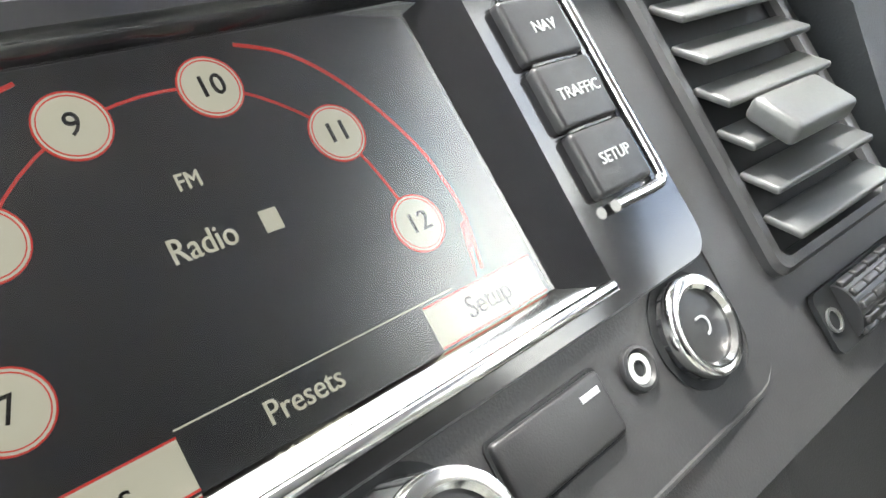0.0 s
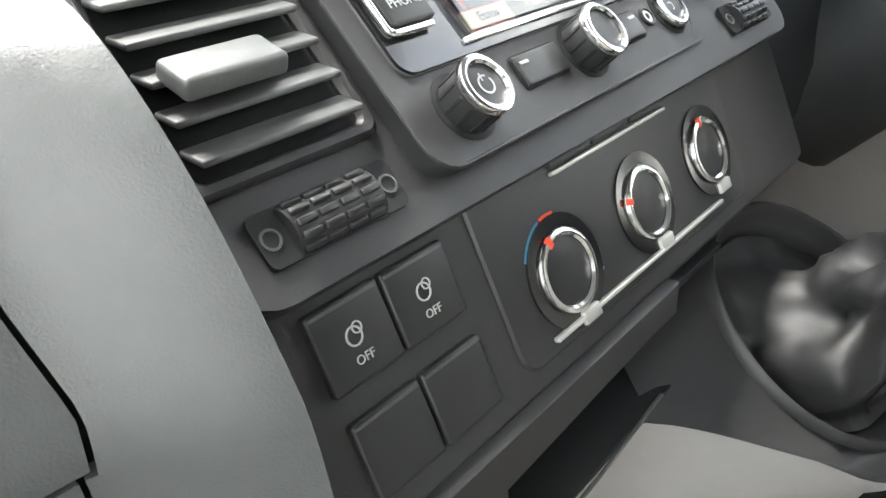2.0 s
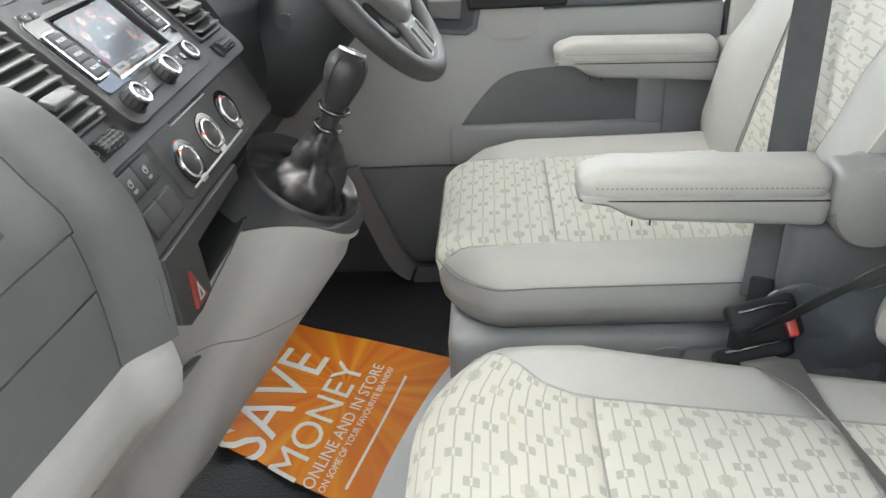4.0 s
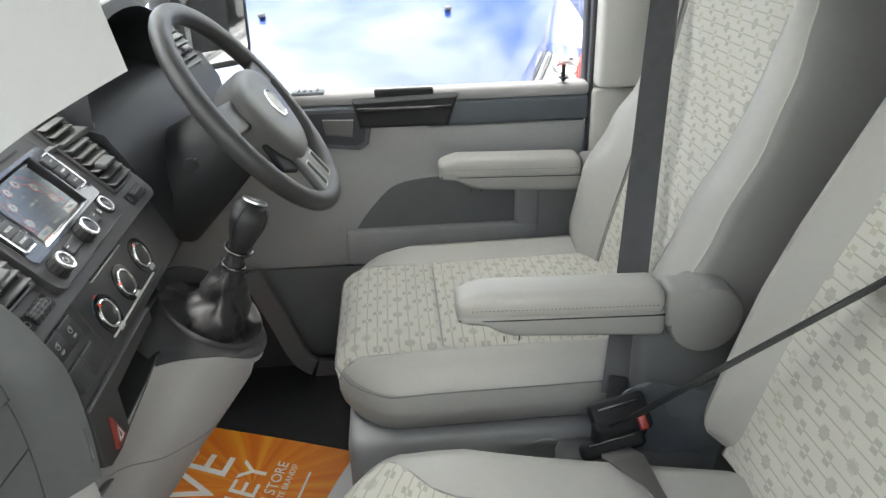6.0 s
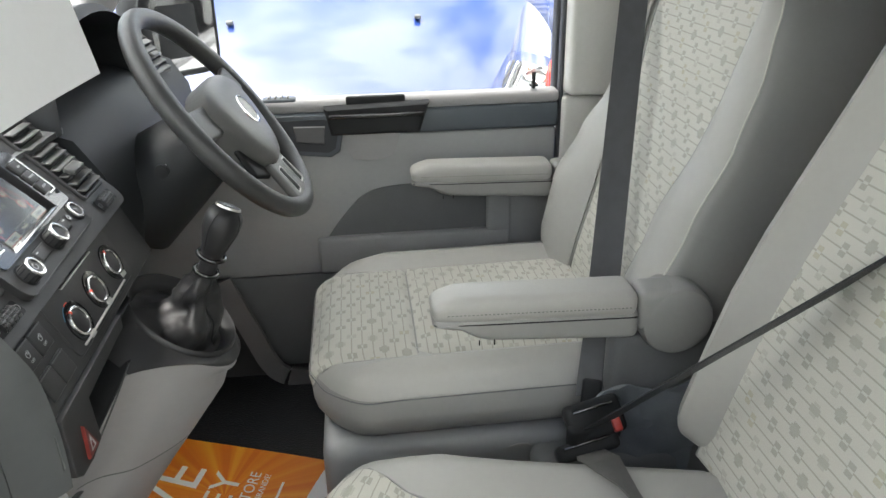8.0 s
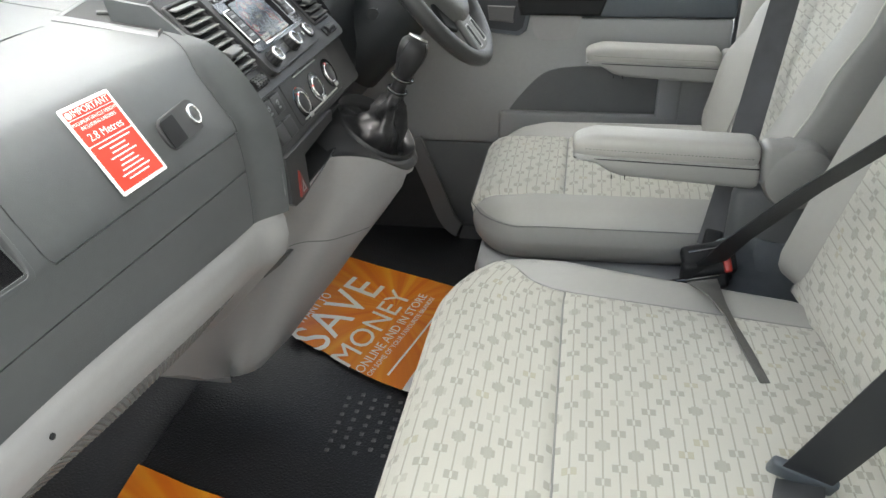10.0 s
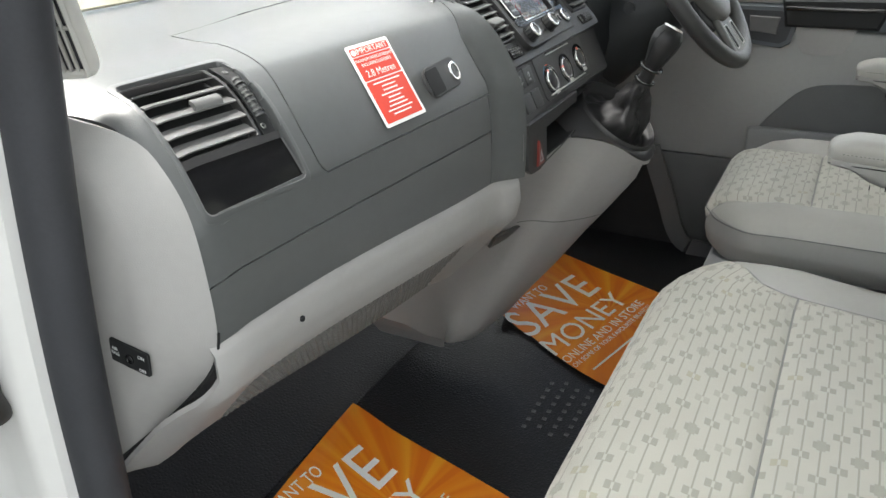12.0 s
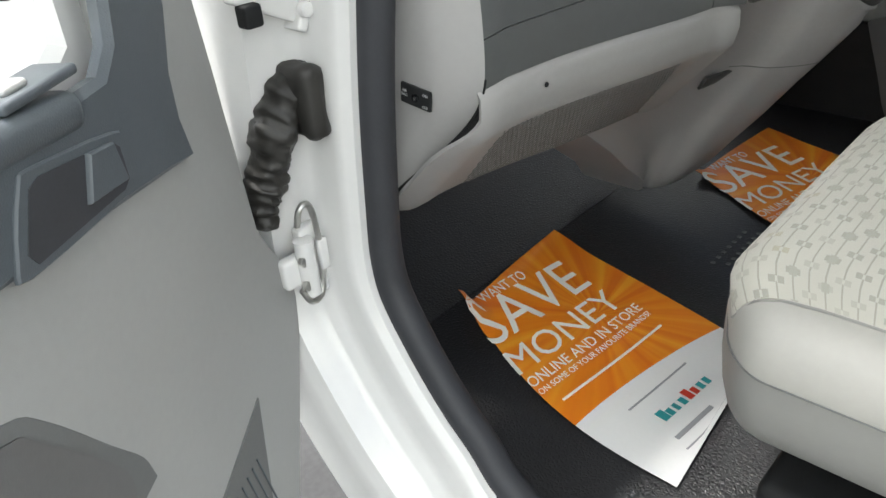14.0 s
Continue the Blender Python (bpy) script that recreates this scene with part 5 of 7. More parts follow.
# ---- seats ----
def pad(parent, w, d, h, fab_w, seam, m, narrow=0.0, crown=0.012, wing=0.020, roll=0.050, tail=0.0, uv0=(0, 0), near=0.0, far=0.0, flare=0.0, cut=0.66, taper=0.0):
    """A seat pad: x across, y from its front edge back, z up. Vinyl body, two pieces of cloth, welts along the seams."""
    def squeeze(x, y):
        x *= 1 - narrow * (1 - smooth(0.12, d * 0.80, y))
        return x - taper * min(x, 0.0) / (w / 2) * max(0.0, min(1.1, (y - 0.16) / 0.34))

    def corner(x, y):
        return 0.055 * smooth(0.55, 1.02, abs(x) / (w / 2)) ** 1.3 * smooth(0.30, 0.0, y)

    def top(x, y):
        k = abs(x) / (w / 2)
        edge = fab_w / w
        z = crown * math.cos(min(k / edge, 1) * math.pi / 2) * 0.6 + wing * smooth(edge - 0.02, edge + 0.10, k) * smooth(1.06, 0.86, k) * 2.0
        return h + z * smooth(0.0, 0.10, y)

    def warp(p):
        k = smooth(h * 0.35, h, p.z)
        z = p.z + (top(p.x, p.y) - h) * k
        bulge = 1 + 0.02 * math.sin(math.pi * max(0, min(1, p.z / h)))
        return Vector((squeeze(p.x * bulge, p.y), p.y + corner(p.x, p.y), z))

    body = soft_box((w, d, h), roll, (12, 8, 3), (0, d / 2, h / 2), warp)
    under = body.copy()
    zc = h * cut
    for bm_, way in ((body, 1), (under, -1)):
        bmesh.ops.bisect_plane(bm_, geom=list(bm_.verts) + list(bm_.edges) + list(bm_.faces), plane_co=(0, 0, zc), plane_no=(0, 0, -way), clear_outer=True)
    base = part("bolster", body, VINYL, parent, "pale grey vinyl bolster", m)
    part("side_panel", under, VINYL_SIDE, parent, "grey vinyl side panel", m)

    def cloth(a, b, y0, y1):
        """Cloth over the roll of the front edge, then back along the top."""
        s = y0 + (y1 - y0) * b
        lo = far - fab_w / 2 - flare * smooth(seam - roll, -roll * 0.4, s)
        x = lo + (fab_w / 2 + near - lo) * a
        arc_len = roll * math.pi / 2
        if s < 0:
            ang = max(s / roll, -math.pi / 2 * 0.98)
            y, z = roll + roll * math.sin(ang), h - roll + roll * math.cos(ang)
        else:
            y, z = roll + s, h
        z += (top(x, y) - h)
        puff = 0.007 * min(1, 45 * b * (1 - b)) ** 0.6 * min(1, 18 * a * (1 - a)) ** 0.5
        nrm = Vector((0, math.sin(s / roll), math.cos(s / roll))) if s < 0 else Vector((0, 0, 1))
        q = Vector((x, y, z)) + nrm * (0.0015 + puff)
        return Vector((squeeze(q.x, q.y), q.y + corner(q.x, q.y), q.z))

    pieces = [(-roll * 1.35, seam - roll), (seam - roll + 0.0025, d - roll - tail)]
    for i, (y0, y1) in enumerate(pieces):
        bm = sheet(lambda a, b: cloth(a, b, y0, y1), 22, 20, 0.002, (fab_w + near - far, y1 - y0))
        lay = bm.loops.layers.uv.active
        for f in bm.faces:
            for lp in f.loops:
                lp[lay].uv = (lp[lay].uv[0] + uv0[0], lp[lay].uv[1] + y0 + uv0[1])
        if sum((f.normal for f in bm.faces), Vector()).z < 0:
            bmesh.ops.reverse_faces(bm, faces=bm.faces)
        part("cloth_panel", bm, FABRIC, parent, "cream cloth with grey lines and small squares", m)
    for e in (-1, 1):
        line = [cloth(0.5 + 0.5 * e, k / 16, -roll * 1.3, d - roll - tail) + Vector((e * 0.002, 0, -0.001)) for k in range(17)]
        part("welt", tube(line, 0.0016, 6), VINYL_SIDE, parent, "", m)
    part("cross_welt", tube([cloth(k / 16, 1.0, -roll, seam - roll + 0.001) + Vector((0, 0, -0.0012)) for k in range(17)], 0.0015, 6), VINYL_SIDE, parent, "", m)
    ring = []
    loop_pts = rounded(-w / 2, 0, w / 2, d, roll, 8)
    loop_pts = [(p0[0] + (p1[0] - p0[0]) * k / 8, p0[1] + (p1[1] - p0[1]) * k / 8) for p0, p1 in zip(loop_pts, loop_pts[1:] + loop_pts[:1]) for k in range(8 if abs(p0[0] - p1[0]) + abs(p0[1] - p1[1]) > 0.1 else 1)]
    for x, y in loop_pts:
        p = warp(Vector((x, y, zc)))
        c = Vector((0, d / 2, p.z))
        ring.append(p + (p - c).normalized() * 0.0012)
    part("side_seam", tube(ring, 0.0010, 6, closed=True), POCKET, parent, "", m)
    return base


def armrest(parent, x, yf, yb, z):
    """A folding armrest: padded top with a stitched edge, tapering shell below, round pivot at its back end."""
    def pad_warp(p):
        t = (p.y - yb) / (yf - yb)
        return Vector((x + (p.x - x) * (1 - 0.10 * smooth(0.8, 1.0, t)), p.y, p.z + 0.008 * t - 0.010 * smooth(0.86, 1.0, t) * smooth(z - 0.030, z, p.z)))

    def shell_warp(p):
        t = (p.y - yb) / (yf - yb)
        low = smooth(z - 0.040, z - 0.075, p.z)
        return Vector((p.x, p.y - 0.012 * low * smooth(0.7, 1.0, t), p.z + 0.008 * t + (0.010 * t + 0.024 * smooth(0.72, 1.0, t)) * low))

    length = yf - yb
    part("arm_pad", soft_box((0.066, length, 0.040), 0.015, (2, 12, 2), (x, (yf + yb) / 2, z - 0.020), pad_warp), VINYL, parent, "pale grey padded armrest")
    part("arm_shell", soft_box((0.0625, length + 0.002, 0.046), 0.012, (2, 12, 2), (x, (yf + yb) / 2 - 0.002, z - 0.053), shell_warp), VINYL_SIDE, parent, "grey armrest shell")
    part("arm_joint", soft_box((0.0634, length - 0.004, 0.0018), 0.0006, (1, 8, 1), (x, (yf + yb) / 2 - 0.001, z - 0.0395), pad_warp), BLACK, parent)
    n = 46
    for e in (-1, 1):
        dots = [soft_box((0.0008, 0.0030, 0.0012), 0.0003, 1, (x + e * 0.0332, yf - 0.022 - (length - 0.03) * k / n, z - 0.0225 + 0.008 * (1 - (k + 2) / (n + 4)))) for k in range(n)]
        part("arm_stitch", joined(*dots), POCKET, parent, "row of stitches")
    part("arm_neck", soft_box((0.053, 0.074, 0.066), 0.014, 2, (x, yb - 0.038, z - 0.036)), VINYL_SIDE, parent)
    part("arm_hub", moved(disc(0.054, 0.058, 40, 0.012), Matrix.Translation((x + 0.029, yb - 0.062, z - 0.056)) @ Matrix.Rotation(radians(-90), 4, "Y")), VINYL_SIDE, parent, "round armrest pivot")
    for q in (-0.0105, 0.0105):
        part("arm_notch", soft_box((0.004, 0.0014, 0.007), 0.0005, 1, (x - 0.0300, yf - 0.075 + q, z - 0.062)), BLACK, parent)


def table(s, rows_):
    """A value read from a short table of (place, value), smoothed between its rows."""
    if s <= rows_[0][0]:
        return rows_[0][1]
    for (s0, v0), (s1, v1) in zip(rows_, rows_[1:]):
        if s <= s1:
            return v0 + (v1 - v0) * smooth(s0, s1, s)
    return rows_[-1][1]


def driver_back(parent, uv0):
    """The driver's backrest: cloth middle, two forward bolsters, grey sides; s runs down it from its top."""
    top, down, out = Vector((0, -1.083, 1.101)), Vector((0, 0.2517, -0.9678)), Vector((0, 0.9678, 0.2517))

    def section(s):
        n0 = table(s, [(0.0, 0.215), (0.12, 0.200), (0.20, 0.182), (0.27, 0.158), (0.35, 0.143), (0.46, 0.134), (0.90, 0.130)])
        f0 = table(s, [(0.0, 0.560), (0.12, 0.545), (0.20, 0.552), (0.27, 0.572), (0.35, 0.600), (0.46, 0.636), (0.56, 0.650), (0.90, 0.648)])
        bn = table(s, [(0.0, 0.0), (0.25, 0.004), (0.35, 0.003), (0.43, 0.010), (0.56, 0.030), (0.70, 0.050), (0.84, 0.046), (0.9, 0.02)])
        bf = table(s, [(0.0, 0.0), (0.35, 0.0), (0.46, 0.012), (0.55, 0.036), (0.65, 0.060), (0.76, 0.056), (0.84, 0.036), (0.9, 0.02)])
        cn = max(table(s, [(0.0, 0.228), (0.24, 0.204), (0.35, 0.213), (0.45, 0.223), (0.60, 0.246), (0.74, 0.262), (0.9, 0.270)]), n0 + 0.016)
        cf = min(table(s, [(0.0, 0.545), (0.30, 0.548), (0.42, 0.527), (0.60, 0.502), (0.76, 0.486), (0.9, 0.478)]), f0 - 0.016)
        dn = table(s, [(0.0, 0.0), (0.40, 0.002), (0.60, 0.022), (0.74, 0.028), (0.9, 0.020)])
        front = 0.135 - 0.05 * smooth(0.10, 0.0, s)
        pts = [(n0 + 0.035, -0.105), (n0 + 0.004, -0.075), (n0 - 0.006, front + bn - 0.055), (n0, front + bn - 0.006), (n0 + (cn - n0) * 0.45, front + bn + 0.012), (cn - 0.010, front + dn + 0.008), (cn, front + dn + 0.001),
               ((cn + cf) / 2, front + dn - 0.004), (cf, front + dn + 0.001), (cf + 0.010, front + dn + 0.008), (f0 - (f0 - cf) * 0.45, front + bf + 0.012), (f0, front + bf - 0.006), (f0 + 0.006, front + bf - 0.055), (f0 - 0.004, -0.075), (f0 - 0.035, -0.105)]
        return [top + down * s + out * d + Vector((x, 0, 0)) for x, d in pts]

    rows_ = [spline(section(0.885 * k / 44), 5) for k in range(45)]

    def piece(i0, i1, k0=0, k1=44, lift=0.0):
        def fn(a, b):
            f, g = i0 * 5 + (i1 - i0) * 5 * a, k0 + (k1 - k0) * b
            i, k = min(int(f), len(rows_[0]) - 2), min(int(g), 43)
            p = rows_[k][i].lerp(rows_[k][i + 1], f - i).lerp(rows_[k + 1][i].lerp(rows_[k + 1][i + 1], f - i), g - k)
            return p + out * lift * min(1, 12 * a * (1 - a))
        return fn
    for name, i0, i1, mat, label in (("side_panel", 0, 3, VINYL_SIDE, "grey vinyl side panel"), ("bolster", 3, 6, VINYL, "pale grey vinyl bolster"), ("bolster", 8, 11, VINYL, "pale grey vinyl bolster"), ("side_panel", 11, 14, VINYL_SIDE, "grey vinyl side panel")):
        way = {0: (-1, 0, 0), 3: (-0.2, 1, 0), 8: (0.2, 1, 0), 11: (1, 0, 0)}[i0]
        part(name, facing(sheet(piece(i0, i1), 5 * (i1 - i0), 44), way), mat, parent, label, sharp=70)
    for k0, k1 in ((0, 16), (16, 44)):
        bm = sheet(piece(6, 8, k0, k1, 0.003), 16, 2 * (k1 - k0))
        lay = bm.loops.layers.uv.active
        for f in bm.faces:
            for lp in f.loops:
                lp[lay].uv = (lp.vert.co.x + uv0[0], (lp.vert.co - top).dot(down) + uv0[1])
        part("cloth_panel", facing(bm, out), FABRIC, parent, "cream cloth with grey lines and small squares", sharp=70)
    part("back_shell", facing(loft([[r_[0] for r_ in rows_], [r_[-1] for r_ in rows_]], caps=False, wrap=False), (0, -1, 0)), VINYL_SIDE, parent)
    part("top_cap", from_lists([p for p in rows_[0]], [list(range(len(rows_[0])))]), VINYL, parent)
    for i, mat in ((15, PIPING), (30, VINYL_SIDE), (40, VINYL_SIDE), (55, PIPING)):
        part("welt", tube([r_[i] + out * 0.0006 for r_ in rows_], 0.0014, 6), mat, parent)


def seat(name, label, x0, x1, fab_w, back_w, back_fab, skirt, uv0):
    s = thing(name, label, "seat")
    cx, w = (x0 + x1) / 2, x1 - x0
    base_z, pad_h = (0.252, 0.105) if skirt else (0.192, 0.165)
    pad(s, w, 0.56, pad_h, fab_w, 0.175 if skirt else 0.186, basis((cx, -0.232, base_z), (-1, 0, 0), (0, -1, 0.012)), cut=0.80 if skirt else 0.66, uv0=uv0, wing=0.012 if skirt else 0.004, near=0.0 if skirt else 0.036, far=0.0 if skirt else 0.028, flare=0.0 if skirt else 0.075, taper=0.0 if skirt else 0.085)
    if skirt:
        part("seat_skirt", soft_box((w - 0.004, 0.55, 0.215), 0.028, (4, 6, 3), (cx, -0.520, 0.150)), SKIRT, s, "light grey plastic seat skirt")
        part("skirt_recess", slab([(q.x, q.y) for q in spline([(0.0, -0.012, 0), (0.10, -0.004, 0), (0.19, 0.014, 0), (0.215, 0.020, 0), (0.235, 0.012, 0), (0.25, -0.030, 0), (0.12, -0.045, 0), (0.02, -0.040, 0)], 4)][::-1], 0.003, 0.0, 0.001), VINYL_SIDE, s, "shallow recess in the skirt", basis((x0 + 0.002, -0.345, 0.215), (0, -1, 0), (0, 0, 1)) @ Matrix.Rotation(radians(180), 4, "Y") @ Matrix.Diagonal((-1, 1, 1, 1)))
        part("recliner_cover", soft_box((0.040, 0.22, 0.20), 0.05, 4, (x0 - 0.020, -0.790, 0.350)), POCKET, s, "dark grey recliner cover")
        part("recliner_foot", soft_box((0.060, 0.34, 0.16), 0.02, 3, (x0 - 0.035, -0.74, 0.17)), POCKET, s)
    part("seat_base", soft_box((w - 0.07, 0.42, 0.12), 0.015, 2, (cx, -0.54, 0.06)), BLACK, s, "black seat box")
    lean = Vector((0, 0.26, -1)).normalized()
    if skirt:
        driver_back(s, uv0)
        return s
    pad(s, back_w, 0.80, 0.135, back_fab, 0.30, basis((cx, -1.083, 1.101), (1, 0, 0), lean), narrow=0.26, crown=-0.010, wing=0.016 if skirt else 0.022, roll=0.045, uv0=uv0, cut=0.93 if skirt else 0.74)
    return s


driver = seat("captain_seat", "driver seat with patterned cream cloth, grey vinyl bolsters and two armrests", 0.148, 0.632, 0.315, 0.52, 0.425, True, (0.013, 0.007))
armrest(driver, 0.112, -0.417, -0.706, 0.534)
armrest(driver, 0.690, -0.434, -0.730, 0.530)
bench = seat("passenger_bench", "double passenger bench with patterned cream cloth and pale vinyl edges", -0.735, 0.022, 0.575, 0.74, 0.60, False, (0.041, 0.013))

# ---- belts and buckles ----
buckle = thing("belt_buckle", "black belt buckles with red release buttons between the seats", "seat belt buckle")
BUCKLE_UP = (0.62, -0.10, 0.78)
for at, size, red in (((0.072, -0.650, 0.334), (0.084, 0.056, 0.034), (0.026, -0.014, 0.016)), ((0.052, -0.636, 0.299), (0.096, 0.026, 0.034), None)):
    bm_ = basis(at, (0.05, -0.95, 0.22), BUCKLE_UP)
    b = part("buckle_body", soft_box(size, 0.009, 3), BLACK, buckle, "black buckle", bm_)
    part("buckle_slot", soft_box((size[0] * 0.72, 0.004, 0.006), 0.0015, 1, (0, size[1] * 0.28, size[2] / 2 - 0.001)), GLOSS, b)
    if red:
        part("release_button", soft_box((0.013, 0.026, 0.010), 0.003, 2, red), RED, b, "red release button")
part("side_flap", crumple(sheet(lambda a, b: Vector((0.082 + 0.014 * math.sin(3.3 * a + 1.0) + 0.016 * b, -0.655 - 0.150 * a - 0.01 * math.sin(2.6 * b), 0.352 + 0.045 * a + 0.012 * math.sin(7 * a) * (1 - b) - 0.20 * b)), 34, 30, 0.002), 11, 0.020), FLAP, driver, "wrinkled blue grey flap beside the seat")
pb = thing("middle_belt", "black belt fastened across the passenger bench", "seat belt")
part("shoulder_strap", ribbon([(0.056, -0.650, 0.335), (-0.015, -0.668, 0.420), (-0.100, -0.725, 0.543), (-0.300, -0.950, 0.885), (-0.500, -1.16, 1.21)], 0.046, 0.0018, (0.55, -0.45, -0.45)), BELT, pb)
part("tongue", soft_box((0.086, 0.024, 0.036), 0.008, 2), BLACK, pb, "belt tongue", Matrix.Translation((0.062, -0.648, 0.318)) @ Matrix.Rotation(-1.3, 4, "Z"))
part("lap_strap", ribbon(spline([(0.050, -0.640, 0.292), (0.006, -0.630, 0.322), (-0.065, -0.618, 0.375), (-0.125, -0.630, 0.381), (-0.175, -0.641, 0.381), (-0.230, -0.650, 0.380), (-0.300, -0.662, 0.378)], 1), [0.040, 0.046, 0.043, 0.035, 0.024, 0.016, 0.012], 0.0018, [(0.2, 0.7, -0.3), (0.2, 0.8, -0.3), (0, 0.95, -0.2), (0, 0.8, 0.5), (0, 0.7, 0.6), (0, 0.9, 0.3), (0, 1, 0.1)]), FADED, pb, "twisted grey lap strap")
ob2 = thing("outer_belt", "black outer belt hanging from the door pillar with its tongue", "seat belt")
part("shoulder_strap", ribbon([(-0.785, -0.77, 1.13), (-0.645, -0.717, 0.80), (-0.559, -0.691, 0.600), (-0.494, -0.671, 0.450), (-0.466, -0.664, 0.390)], 0.048, 0.0018, (0.22, 0.95, 0.2)), BELT, ob2)
tm = basis((-0.463, -0.664, 0.392), (0.22, 0.95, 0.2), (-0.4, -0.1, 0.9))
part("tongue", soft_box((0.066, 0.026, 0.012), 0.005, 2), DOOR_DARK, ob2, "dark belt tongue", tm)
part("lap_strap", ribbon(spline([(-0.464, -0.664, 0.384), (-0.500, -0.652, 0.392), (-0.570, -0.634, 0.391), (-0.640, -0.628, 0.389), (-0.700, -0.632, 0.384), (-0.742, -0.645, 0.330), (-0.752, -0.655, 0.20)], 5), 0.046, 0.0018, (0.1, -0.95, 0.1)), BELT_GREY, ob2, "grey lap strap")
db = thing("driver_belt", "dark belt fastened across the driver seat", "seat belt")
part("shoulder_strap", ribbon([(0.120, -0.660, 0.335), (0.176, -0.684, 0.400), (0.293, -0.730, 0.55), (0.409, -0.776, 0.70), (0.564, -0.838, 0.90), (0.740, -0.905, 1.12)], 0.048, 0.0018, (-0.34, -0.94, -0.03)), BELT_GREY, db, "grey black webbing")
part("tongue", soft_box((0.030, 0.062, 0.016), 0.006, 2), BLACK, db, "black belt tongue", basis((0.118, -0.659, 0.334), (-0.34, -0.94, -0.03), (0.55, -0.2, 0.8)))

# ---- floor and shell of the cab ----
floor = solo("floor", soft_box((1.66, 2.0, 0.03), 0.004, 1, (0, -0.60, -0.015)), MAT, "black grained rubber cab floor covering", kind="structure")
toe = solo("toe_board", sheet(lambda a, b: Vector((-0.80 + 1.60 * a, 0.30 + 0.33 * smooth(0, 0.7, b) , 0.002 + 0.50 * b * b)), 6, 12, 0.01), MAT, "black rubber toe board", kind="structure")
# worn studs in the floor covering
stud_mesh = mesh_from("stud", soft_box((0.008, 0.008, 0.0022), 0.0008, 1), MAT_DOT)
for i in range(7):
    for j in range(6):
        for cx, cy in ((-0.085, -0.035), (-0.52, -0.36)):
            o = new("stud", stud_mesh)
            o.parent = floor
            o.location = (cx + 0.024 * i + 0.012 * (j % 2) - 0.03, cy - 0.026 * j + 0.02, 0.001)
solo("wall_front", soft_box((1.62, 0.02, 0.62), 0.002, 1, (0, 0.66, 0.52)), DARK_FELT, "dark bulkhead behind the dashboard", kind="structure")
solo("wall_rear", soft_box((1.66, 0.02, 1.55), 0.002, 1, (0, -1.32, 0.75)), DARK_FELT, "dark partition behind the seats", kind="structure")
solo("ceiling", soft_box((1.60, 1.75, 0.03), 0.01, 1, (0, -0.62, 1.50)), LIGHT_GREY, "pale grey headlining", kind="structure")

# windscreen
ws = solo("windscreen", sheet(lambda a, b: Vector((-0.78 + 1.56 * a, 0.72 - 0.50 * b - 0.03 * (2 * a - 1) ** 2, 0.81 + 0.66 * b)), 8, 4, 0.005), GLASS, "clear sloping windscreen", kind="structure")
ws.visible_shadow = False

# ---- passenger side door frame ----
EDGE = [(-0.02, 1.30), (0.05, 1.0), (0.090, 0.80), (0.119, 0.655), (0.140, 0.52), (0.154, 0.38), (0.158, 0.31), (0.148, 0.25), (0.108, 0.178), (0.055, 0.105), (0.002, 0.050), (-0.040, 0.0), (-0.12, -0.028), (-0.35, -0.036), (-0.56, -0.03)]
EDGE = [(p.x, p.y) for p in spline([(y, z, 0) for y, z in EDGE], 5)]


def frame_strip(a, b):
    k = a * (len(EDGE) - 1)
    i = min(int(k), len(EDGE) - 2)
    y, z = (EDGE[i][c] + (EDGE[i + 1][c] - EDGE[i][c]) * (k - i) for c in (0, 1))
    d = Vector((EDGE[i + 1][0] - EDGE[i][0], EDGE[i + 1][1] - EDGE[i][1])).normalized()
    out = Vector((d.y * -1, d.x))
    steps_ = [(-0.800, 0.0), (-0.838, 0.0), (-0.850, 0.012), (-0.858, 0.055), (-0.875, 0.075), (-0.915, 0.085), (-0.925, 0.11), (-0.928, 0.20)]
    kk = b * (len(steps_) - 1)
    j = min(int(kk), len(steps_) - 2)
    f = kk - j
    x = steps_[j][0] + (steps_[j + 1][0] - steps_[j][0]) * f
    o = steps_[j][1] + (steps_[j + 1][1] - steps_[j][1]) * f
    return Vector((x, y + out.x * o, z + out.y * o))


solo("door_frame_left", sheet(frame_strip, 65, 28, 0.0), PAINT, "white painted door frame, pillar and sill", kind="structure")
solo("door_seal_left", tube([(-0.805, y - 0.004, z + 0.004) for y, z in EDGE], 0.024, 12, flat=1.0, up=(1, 0, 0)), RUBBER, "black rubber door seal", kind="structure")
solo("kick_panel", soft_box((0.02, 0.30, 0.62), 0.006, 1, (-0.80, 0.37, 0.33)), BLACK, "dark kick panel", kind="structure")

# ---- open passenger door ----
DD = Vector((-0.81, -0.586, 0)).normalized()
DOOR_M = basis((-0.93, 0.215, 0), -DD, (0, 0, 1))
pdoor = thing("passenger_door", "open passenger door with light grey trim and a dark blue grey upper band", "van door", m=DOOR_M)


def door_plate(pts, depth, z, bevel=0.006):
    return slab([(-a, b) for a, b in pts][::-1], depth, z, bevel)


